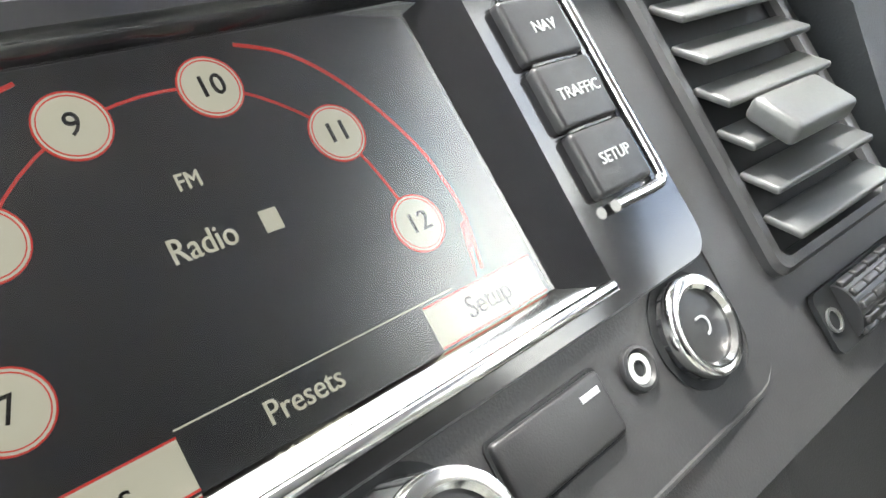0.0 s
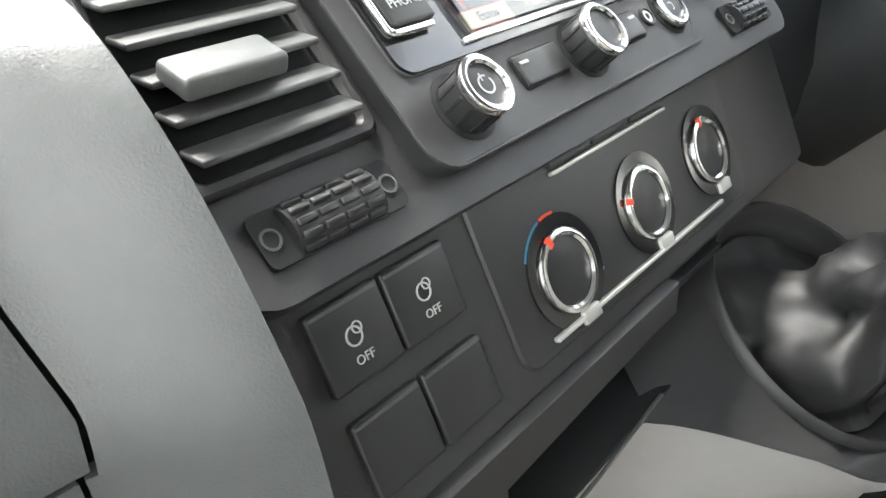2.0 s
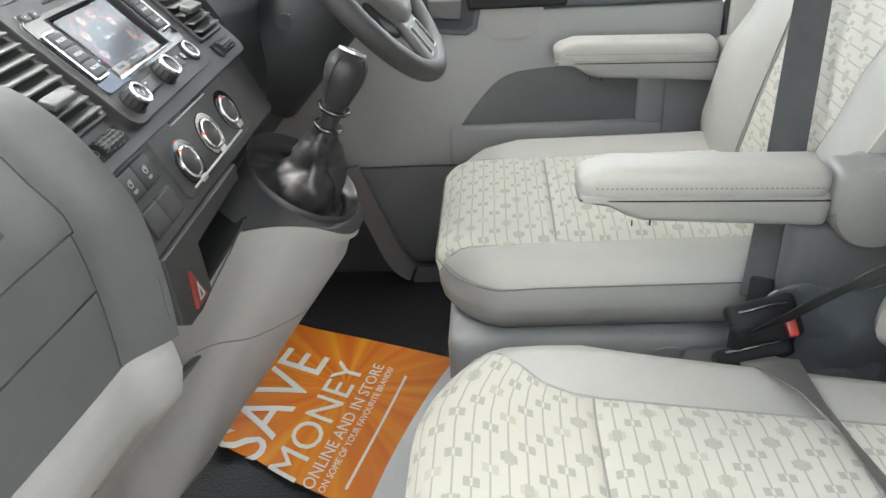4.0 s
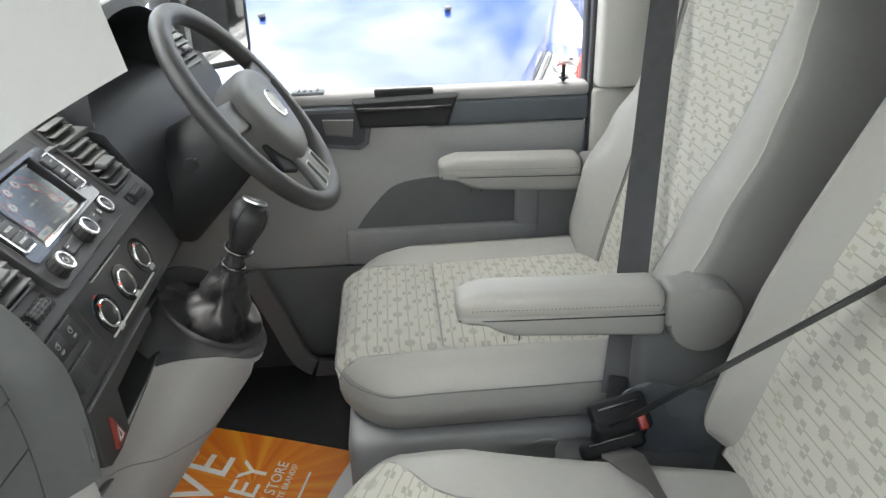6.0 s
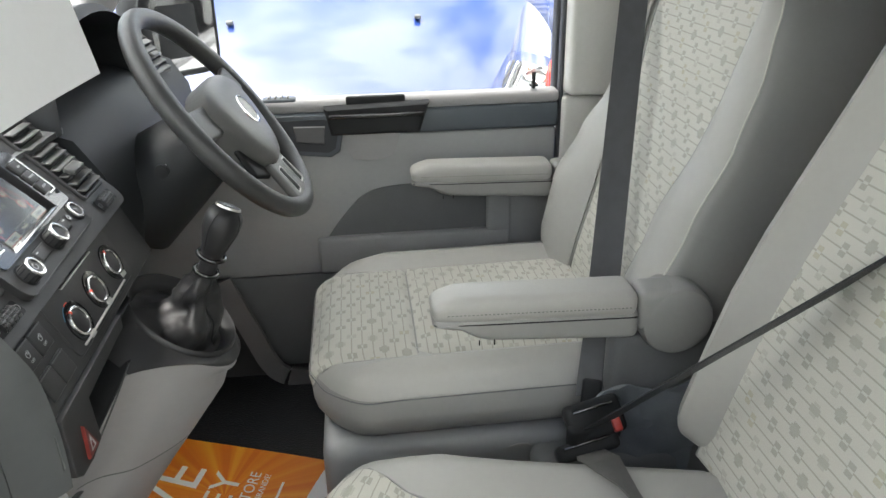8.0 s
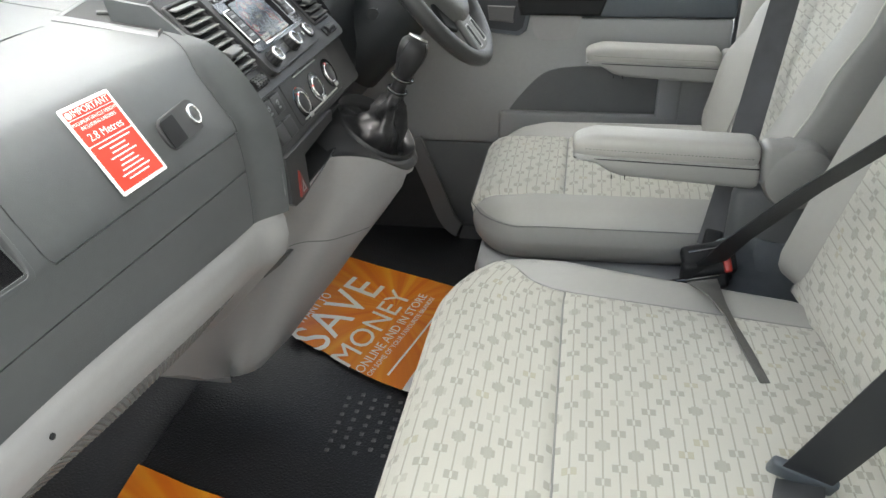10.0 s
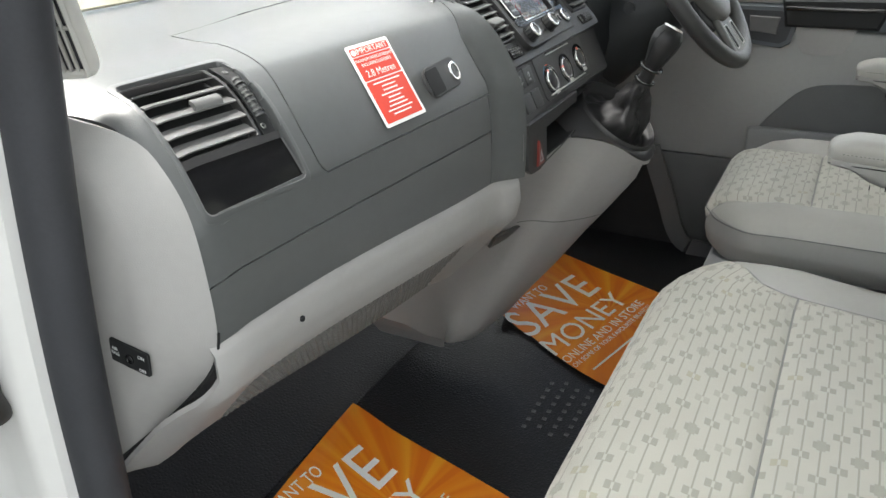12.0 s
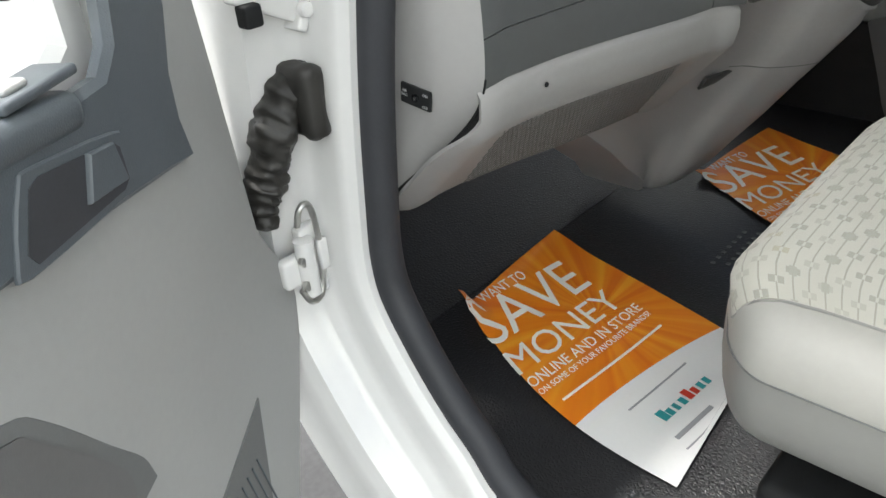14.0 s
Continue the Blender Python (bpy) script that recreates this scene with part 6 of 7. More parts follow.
part("door_shell", door_plate([(0.165, -0.10), (1.02, -0.10), (1.02, 0.66), (0.30, 0.66), (0.24, 0.69), (0.225, 1.25), (0.10, 1.25), (0.03, 0.95), (0.0, 0.70), (-0.035, 0.42), (-0.044, 0.30), (-0.036, 0.235), (0.022, 0.12), (0.09, 0.015)], 0.085, -0.115, 0.01), PAINT, pdoor, "white painted door shell")
PANEL = [(0.06, 1.20), (0.060, 0.85), (0.060, 0.68), (0.051, 0.60), (0.044, 0.51), (0.034, 0.41), (0.012, 0.375), (-0.020, 0.332), (-0.037, 0.300), (-0.038, 0.262), (-0.025, 0.212), (0.029, 0.12), (0.095, 0.015), (0.155, -0.08), (1.0, -0.08), (1.0, 0.60), (0.30, 0.60), (0.20, 0.62), (0.19, 1.20)]
part("trim_panel", door_plate(PANEL, 0.030, -0.030, 0.006), DOOR_GREY, pdoor, "light grey moulded door trim")
part("upper_band", door_plate([(p.x, p.y) for p in spline([(0.156, 0.558, 0), (0.42, 0.592, 0), (0.70, 0.62, 0), (1.0, 0.64, 0)], 4)] + [(1.0, 0.735), (0.60, 0.708), (0.40, 0.684), (0.305, 0.670), (0.262, 0.670), (0.240, 0.688), (0.231, 0.72), (0.215, 1.20), (0.112, 1.20), (0.128, 0.80), (0.140, 0.69), (0.160, 0.640), (0.163, 0.60)], 0.014, -0.003, 0.006), DOOR_DARK, pdoor, "dark blue grey upper band with armrest ledge")
rec = part("release_recess", door_plate([(p.x, p.y) for p in spline([(0.266, 0.592, 0), (0.265, 0.622, 0), (0.277, 0.633, 0), (0.370, 0.649, 0), (0.388, 0.645, 0), (0.414, 0.604, 0), (0.406, 0.588, 0), (0.282, 0.582, 0)], 3)][::-1], 0.004, 0.010, 0.0015), DOOR_DARK, pdoor, "dark door release recess")
part("release_well", door_plate([(0.275, 0.594), (0.285, 0.589), (0.398, 0.594), (0.404, 0.604), (0.382, 0.639), (0.370, 0.642), (0.283, 0.628), (0.275, 0.620)], 0.001, 0.0138, 0.0), RUBBER, rec)
part("release_lever", door_plate([(0.281, 0.596), (0.334, 0.602), (0.318, 0.634), (0.286, 0.629)], 0.005, 0.0142, 0.0018), DOOR_DARK, rec, "release lever")
part("band_ledge", soft_box((0.70, 0.030, 0.055), 0.012, 2), DOOR_DARK, pdoor, "dark upper ledge", Matrix.Translation((-0.645, 0.692, -0.012)) @ Matrix.Rotation(radians(-5.2), 4, "Z"))
swp = part("mirror_switch", soft_box((0.085, 0.008, 0.034), 0.003, 2, (-0.330, 0.686, -0.006)), DOOR_DARK, pdoor, "mirror adjuster switch")
part("switch_knob", soft_box((0.026, 0.006, 0.020), 0.003, 2, (-0.345, 0.692, -0.006)), DOOR_GREY, swp)
part("speaker_grille", door_plate([(0.143, 0.243), (0.172, 0.107), (0.200, -0.02), (0.40, -0.02), (0.36, 0.08), (0.297, 0.215)], 0.004, -0.002, 0.001), POCKET, pdoor, "ribbed speaker grille")
for k in range(11):
    x = 0.158 + 0.0155 * k
    part("grille_rib", soft_box((0.0022, 0.15, 0.002), 0.0006, 1), DOOR_DARK, pdoor, m=Matrix.Translation((-x - 0.012, 0.115 + 0.002 * k, 0.003)) @ Matrix.Rotation(radians(13), 4, "Z"))
# the scoop's shading is coloured in: a flat darker plate on the trim
part("pocket_scoop_shade", door_plate([(p.x, p.y) for p in spline([(0.350, 0.345, 0), (0.357, 0.375, 0), (0.385, 0.418, 0), (0.431, 0.489, 0), (0.463, 0.518, 0), (0.55, 0.540, 0), (0.95, 0.555, 0), (0.95, 0.30, 0)], 4)][::-1], 0.002, -0.001, 0.0008), POCKET, pdoor, "flat darker grey plate for the shading of the scooped door pocket")
# a second, darker flat plate stands for the deep shade inside the pocket
part("pocket_inner_shade", door_plate([(p.x, p.y) for p in spline([(0.385, 0.352, 0), (0.384, 0.391, 0), (0.442, 0.480, 0), (0.470, 0.507, 0), (0.56, 0.522, 0), (0.95, 0.535, 0), (0.95, 0.31, 0)], 4)][::-1], 0.001, 0.0014, 0.0), KICK, pdoor, "flat dark plate for the shade inside the door pocket")
part("pocket_lip", soft_box((0.60, 0.034, 0.030), 0.013, 3, (-0.690, 0.338, 0.012)), DOOR_GREY, pdoor)
pw = part("door_window", sheet(lambda a, b: Vector((-0.24 - 0.75 * a, 0.66 + 0.56 * b, -0.05)), 2, 2, 0.004), GLASS, pdoor, "clear door window")
pw.visible_shadow = False
for z in (0.665, 0.742):
    part("edge_hole", disc(0.006, 0.002, 14), BLACK, pdoor, m=Matrix.Translation((-0.022, z, -0.0295)))
pm = thing("door_mirror", "white cased door mirror on the open passenger door", "door mirror", m=DOOR_M @ Matrix.Translation((-0.20, 0.86, -0.22)) @ Matrix.Rotation(radians(180), 4, "Y"))
part("mirror_shell", soft_box((0.24, 0.28, 0.11), 0.05, 3), PAINT, pm, "white mirror shell")
part("mirror_arm", soft_box((0.10, 0.08, 0.16), 0.02, 2, (0.0, -0.10, -0.10)), BLACK, pm)

# gaiter, check strap and hinge at the pillar
gt = thing("cable_gaiter", "ribbed black rubber cable gaiter between pillar and door", "rubber gaiter")
path = spline([(-0.846, 0.200, 0.552), (-0.872, 0.208, 0.545), (-0.896, 0.212, 0.510), (-0.914, 0.218, 0.465), (-0.930, 0.220, 0.425), (-0.938, 0.220, 0.395)], 20)
folds = tube(path, lambda t: 0.039 - 0.020 * t + 0.0016 * math.sin(t * 2 * math.pi * 13 + 1.3 * math.sin(9 * t)) * (0.45 + 0.55 * math.sin(5 * t + 1) ** 2) + 0.0020 * math.sin(19 * t), 28, flat=0.86)
part("gaiter_tube", crumple(folds, 55, 0.0062), GAITER, gt, "crumpled ribbed tube")
part("gaiter_boot", crumple(soft_box((0.032, 0.058, 0.090), 0.014, 4, (-0.868, 0.186, 0.540)), 40, 0.005), GAITER, gt, "square end boot")
ck = thing("check_strap", "white painted door check bracket with a bolt", "hinge")
CK = Matrix.Translation((-0.890, 0.188, 0.662)) @ Matrix.Rotation(radians(26), 4, "Y")
part("bracket", soft_box((0.092, 0.020, 0.040), 0.004, 1), PAINT, ck, m=CK)
part("bracket_plate", soft_box((0.014, 0.050, 0.056), 0.004, 1, (0.040, 0.006, 0)), PAINT, ck, m=CK)
part("bracket_rib", soft_box((0.090, 0.008, 0.006), 0.002, 1, (0, -0.010, 0.018)), PAINT, ck, m=CK)
part("bracket_bolt", moved(disc(0.009, 0.008, 18, 0.003), CK @ Matrix.Translation((0.034, -0.020, -0.004)) @ Matrix.Rotation(radians(90), 4, "X")), PAINT, ck)
part("bump_stop", soft_box((0.022, 0.020, 0.024), 0.004, 1, (-0.924, 0.176, 0.650)), BLACK, ck)
solo("window_seal", joined(tube(spline([(-0.926, 0.150, 0.700), (-0.922, 0.112, 0.750), (-0.918, 0.075, 0.810), (-0.905, 0.02, 0.92), (-0.88, -0.04, 1.10)], 5), 0.017, 12, flat=0.6), soft_box((0.050, 0.024, 0.022), 0.006, 2, (-0.912, 0.135, 0.704))), RUBBER, "black rubber seal at the door window corner", kind="structure")
lh = thing("lower_hinge", "white painted lower door hinge with a zinc spring loop", "hinge")
part("hinge_leaf", soft_box((0.034, 0.020, 0.105), 0.005, 2, (-0.880, 0.216, 0.318)), PAINT, lh)
part("hinge_arm", soft_box((0.040, 0.020, 0.042), 0.006, 2, (-0.912, 0.212, 0.318)), PAINT, lh)
part("hinge_knuckle", tube([(-0.898, 0.200, 0.282), (-0.898, 0.200, 0.362)], 0.013, 16), PAINT, lh, "hinge knuckle")
part("spring_loop", tube(spline([(-0.905, 0.196, 0.385), (-0.900, 0.192, 0.408), (-0.889, 0.191, 0.412), (-0.881, 0.193, 0.395), (-0.876, 0.196, 0.340), (-0.881, 0.196, 0.292), (-0.892, 0.193, 0.274), (-0.908, 0.192, 0.276), (-0.916, 0.196, 0.296)], 5), 0.0042, 8), STEEL, lh, "zinc spring loop")
part("spring_plate", soft_box((0.014, 0.010, 0.046), 0.003, 1, (-0.874, 0.196, 0.332)), PAINT, lh)
for z in (0.300, 0.336):
    part("hinge_bolt", moved(disc(0.0085, 0.007, 6, 0.0015), basis((-0.906, 0.197, z), (1, 0, 0), (0, 0, 1))), STEEL, lh, "hexagon bolt")

# ---- driver's door ----
DRM = basis((0.790, 0, 0), (0, -1, 0), (0, 0, 1))
ddoor = thing("driver_door", "closed driver door with light grey trim, dark band and storage pocket", "van door", m=DRM)


def box(x0, y0, x1, y1, z0, z1, r, n=2):
    return soft_box((x1 - x0, y1 - y0, z1 - z0), r, n, ((x0 + x1) / 2, (y0 + y1) / 2, (z0 + z1) / 2))


part("door_shell", soft_box((1.10, 0.86, 0.07), 0.01, 1, (0.22, 0.20, -0.075)), PAINT, ddoor, "white door shell")
part("trim_panel", box(-0.22, 0.245, 0.768, 0.57, -0.035, -0.005, 0.008), DOOR_GREY, ddoor, "light grey door trim")
part("kick_trim", box(-0.22, -0.06, 0.768, 0.243, -0.038, -0.008, 0.006), POCKET, ddoor, "dark grey lower trim")
part("waist_rail", box(-0.22, 0.624, 0.772, 0.653, -0.045, 0.004, 0.012), LIGHT_GREY, ddoor, "pale waist rail")
part("dark_band", box(-0.22, 0.572, 0.770, 0.627, -0.03, 0.006, 0.008), DOOR_DARK, ddoor, "dark blue grey band")
pl = part("pull_handle", slab([(0.262, 0.640), (0.275, 0.580), (0.462, 0.580), (0.485, 0.645)], 0.030, 0.0, 0.008), BLACK, ddoor, "black pull handle")
part("pull_edge", soft_box((0.20, 0.010, 0.008), 0.003, 2, (0.372, 0.622, 0.032)), GLOSS, pl)
part("rail_slot", soft_box((0.125, 0.022, 0.012), 0.004, 2, (0.372, 0.646, 0.0)), BLACK, ddoor, "dark rail slot")
part("handle_cup", slab([(p.x, p.y) for p in spline([(0.300, 0.578, 0), (0.312, 0.535, 0), (0.330, 0.522, 0), (0.390, 0.524, 0), (0.405, 0.538, 0), (0.418, 0.578, 0)], 4)][::-1], 0.012, -0.006, 0.004), LIGHT_GREY, ddoor, "pale moulded cup under the handle")
rl = part("release_recess", slab([(0.150, 0.560), (0.158, 0.540), (0.270, 0.528), (0.290, 0.540), (0.300, 0.585), (0.285, 0.612), (0.265, 0.622), (0.150, 0.622)], 0.004, 0.004, 0.002), DOOR_DARK, ddoor, "dark door release")
part("release_well", slab([(0.160, 0.566), (0.166, 0.550), (0.266, 0.539), (0.281, 0.548), (0.288, 0.580), (0.276, 0.604), (0.262, 0.612), (0.160, 0.612)], 0.002, 0.0075), RUBBER, rl)
part("release_lever", slab([(0.196, 0.600), (0.200, 0.566), (0.258, 0.560), (0.262, 0.598)], 0.006, 0.009, 0.002), KICK, rl, "release lever")
# no hollow here: the pocket's shade is a darker plate on the trim
part("pocket_back_shade", slab([(p.x, p.y) for p in spline([(0.250, 0.338, 0), (0.285, 0.385, 0), (0.335, 0.435, 0), (0.40, 0.452, 0), (0.52, 0.455, 0), (0.615, 0.452, 0), (0.618, 0.338, 0)], 4)][::-1], 0.003, -0.006, 0.0015), POCKET, ddoor, "flat dark plate for the shade in the door pocket")
part("pocket_wall", box(0.225, 0.250, 0.668, 0.336, -0.03, 0.010, 0.008), DOOR_GREY, ddoor, "light grey pocket wall")
part("pocket_end", box(0.612, 0.32, 0.668, 0.46, -0.03, 0.008, 0.008), DOOR_GREY, ddoor)
part("lock_pin", tube([(0.715, 0.655, -0.010), (0.715, 0.690, -0.010)], 0.0045, 12), BLACK, ddoor, "black lock pin")
part("lock_collar", disc(0.010, 0.003, 18, 0.001), BLACK, ddoor, m=Matrix.Translation((0.715, 0.661, -0.010)) @ Matrix.Rotation(radians(-90), 4, "X"))
dv = part("demist_vent", box(0.135, 0.645, 0.205, 0.657, -0.03, 0.0, 0.005), DOOR_DARK, ddoor, "small demister vent")
for k in range(4):
    part("vent_fin", soft_box((0.004, 0.006, 0.024), 0.001, 1, (0.150 + 0.013 * k, 0.658, -0.015)), LIGHT_GREY, dv)
part("window_channel", box(0.766, 0.640, 0.786, 1.45, -0.07, -0.035, 0.006), RUBBER, ddoor, "black window channel")
wn_ = part("side_window", sheet(lambda a, b: Vector((-0.19 + 0.95 * a, 0.65 + 0.80 * b, -0.055 - 0.12 * b)), 2, 2, 0.004), GLASS, ddoor, "clear side window")
wn_.visible_shadow = False
solo("door_seal_right", soft_box((0.022, 0.010, 1.55), 0.004, 1, (0.800, -0.7745, 0.68)), RUBBER, "black door seal beside the driver door", kind="structure")
solo("footwell_side", sheet(lambda a, b: Vector((0.768, 0.60 - (0.60 - (-0.010 - 0.055 * smooth(0.25, 0.06, 0.25 * (1 - b)) - 0.09 * smooth(0.09, -0.02, 0.25 * (1 - b)))) * a, 0.250 * (1 - b))), 8, 16, 0.006), DARK_FELT, "dark carpeted footwell side", kind="structure")
solo("kick_strip", ribbon(spline([(0.724, -0.010, 0.275), (0.720, -0.034, 0.215), (0.718, -0.062, 0.145), (0.716, -0.092, 0.065), (0.716, -0.122, 0.028), (0.716, -0.170, 0.016), (0.716, -0.26, 0.014)], 6), 0.044, 0.014, (0, 0.85, 0.35)), KICK, "grey curved kick trim edge", kind="structure")
solo("pillar_trim_right", joined(soft_box((0.035, 0.40, 0.68), 0.01, 2, (0.800, -0.975, 0.30)), soft_box((0.06, 0.372, 0.80), 0.014, 2, (0.775, -0.964, 1.045))), PILLAR, "pale grey door pillar trim", kind="structure")
solo("pillar_front_right", tube([(0.80, 0.40, 0.66), (0.790, 0.205, 0.800), (0.785, 0.125, 0.905), (0.76, 0.015, 1.06), (0.70, -0.10, 1.40)], 0.046, 14, flat=0.8), LIGHT_GREY, "pale grey windscreen pillar trim", kind="structure")
solo("wall_right", soft_box((0.03, 0.62, 2.0), 0.004, 1, (0.86, -1.10, 0.55)), PAINT, "white body side", kind="structure")
solo("header_front", soft_box((1.56, 0.10, 0.06), 0.02, 2, (0, 0.19, 1.46)), LIGHT_GREY, "pale grey windscreen header", kind="structure")

mir = thing("door_mirror", "black door mirror outside the driver window", "door mirror", m=basis((0.955, 0.040, 0.778), (0.66, -0.75, 0), (-0.10, 0.08, 1)))
part("mirror_shell", soft_box((0.185, 0.205, 0.12), 0.050, 4, (-0.006, 0, -0.062)), COLUMN, mir, "black mirror shell")
part("mirror_glass", slab(rounded(-0.066, -0.084, 0.084, 0.084, 0.030), 0.003, -0.006), MIRROR, mir, "mirror glass")
part("mirror_rim", frame_ring(rounded(-0.088, -0.098, 0.092, 0.098, 0.040), rounded(-0.066, -0.084, 0.084, 0.084, 0.030), 0.010, -0.010), COLUMN, mir)
part("mirror_arm", soft_box((0.14, 0.06, 0.06), 0.02, 2, (-0.09, -0.085, -0.05)), COLUMN, mir)

# ---- pillars on the passenger side ----
solo("pillar_front_left", tube([(-0.800, 0.30, 0.74), (-0.800, 0.20, 0.82), (-0.795, 0.13, 0.92), (-0.77, 0.03, 1.12), (-0.73, -0.07, 1.42)], 0.036, 16, flat=0.9), PILLAR, "pale grey windscreen pillar trim", kind="structure")
gr = thing("pillar_grille", "pale grey slotted demister grille at the foot of the windscreen pillar", "air vent", m=basis((-0.764, 0.098, 0.820), (0.5, -0.85, 0), (0, -0.54, 0.84)) @ Matrix.Diagonal((0.46, 0.84, 1, 1)))
part("grille_frame", frame_ring(rounded(-0.030, -0.052, 0.024, 0.060, 0.005), rounded(-0.0255, -0.044, 0.0205, 0.052, 0.003), 0.006), PILLAR, gr)
part("grille_well", slab(rounded(-0.027, -0.047, 0.022, 0.055, 0.004), 0.001, 0.0), RUBBER, gr)
for k in range(3):
    part("grille_bar", soft_box((0.0040, 0.098, 0.005), 0.0015, 1, (-0.0140 + 0.0115 * k, 0.0040, 0.003)), PILLAR, gr)
part("grille_bar", soft_box((0.046, 0.0030, 0.004), 0.001, 1, (-0.0025, -0.002, 0.003)), PILLAR, gr)
part("grille_foot", soft_box((0.060, 0.22, 0.026), 0.012, 2, (-0.004, 0.050, -0.015)), PILLAR, gr)

REAR = [(-0.600, -0.03), (-0.606, 0.10), (-0.612, 0.26), (-0.611, 0.40), (-0.629, 0.507), (-0.648, 0.582), (-0.666, 0.643), (-0.690, 0.76), (-0.72, 0.92), (-0.76, 1.15), (-0.80, 1.42)]
REAR = [(p.x, p.y) for p in spline([(y, z, 0) for y, z in REAR], 4)]


def rear_strip(stations):
    def fn(a, b):
        k = a * (len(REAR) - 1)
        i = min(int(k), len(REAR) - 2)
        y, z = (REAR[i][c] + (REAR[i + 1][c] - REAR[i][c]) * (k - i) for c in (0, 1))
        kk = b * (len(stations) - 1)
        j = min(int(kk), len(stations) - 2)
        f = kk - j
        return Vector((stations[j][0] + (stations[j + 1][0] - stations[j][0]) * f, y + stations[j][1] + (stations[j + 1][1] - stations[j][1]) * f, z))
    return fn


solo("pillar_trim_left", sheet(rear_strip([(-0.735, -0.14), (-0.742, -0.05), (-0.752, -0.008), (-0.762, 0.0), (-0.782, -0.006), (-0.800, -0.018), (-0.808, -0.032)]), 32, 12, 0.0), PILLAR, "pale grey door pillar trim", kind="structure")
solo("pillar_joint", tube([(-0.757, -0.668, 0.650), (-0.782, -0.674, 0.652), (-0.802, -0.688, 0.654)], 0.0022, 6), POCKET, "dark joint line in the pillar trim", kind="structure")
solo("pillar_seal_left", tube([(-0.827, y - 0.034, z) for y, z in REAR], 0.021, 12, flat=1.0, up=(1, 0, 0)), RUBBER, "black rubber door seal", kind="structure")
solo("pillar_body_left", sheet(rear_strip([(-0.826, -0.050), (-0.846, -0.048), (-0.862, -0.058), (-0.870, -0.085), (-0.880, -0.130), (-0.898, -0.170), (-0.924, -0.19), (-0.932, -0.68)]), 32, 24, 0.0), PAINT, "white painted door pillar", kind="structure")
stk = thing("door_striker", "zinc plated door latch striker on the white pillar", "latch striker", m=basis((-0.876, -0.726, 0.480), (-0.45, -0.9, 0), (0.1, 0, 1)) @ Matrix.Scale(0.72, 4))
part("striker_plate", slab(rounded(-0.018, -0.036, 0.018, 0.036, 0.016), 0.004, 0, 0.001), STEEL, stk)
part("striker_loop", tube(spline([(0.0, 0.022, 0), (-0.004, 0.022, 0.030), (-0.004, 0.018, 0.038), (-0.004, -0.018, 0.038), (-0.004, -0.022, 0.030), (0, -0.022, 0)], 5), 0.0052, 10), STEEL, stk)
for e in (-1, 1):
    part("striker_bolt", disc(0.006, 0.004, 14, 0.001), STEEL, stk, m=Matrix.Translation((0.008, e * 0.022, 0.004)))

# ---- sheet hanging behind the windscreen ----
hs = thing("hanging_sheet", "white paper notice hanging in front of the windscreen", "paper notice")
def sheet_at(a, b):
    return Vector((-0.530 + 0.43 * a, -0.165 + 0.05 * a + 0.05 * math.sin(math.pi * a) * (1 - 0.5 * b) + 0.10 * b, 0.893 + 0.50 * b - 0.012 * math.sin(math.pi * a) * (1 - b)))


part("sheet", sheet(sheet_at, 20, 12, 0.0006), PAPER, hs)

for k, (a0, a1, b0, b1) in enumerate(((0.52, 0.80, 0.30, 0.345), (0.55, 0.83, 0.40, 0.43), (0.50, 0.72, 0.50, 0.54))):
    part("faint_print", sheet(lambda a, b: sheet_at(a0 + (a1 - a0) * a, b0 + (b1 - b0) * b) + Vector((0, -0.0012, 0)), 8, 2), FAINT, hs, "faint grey printed line")

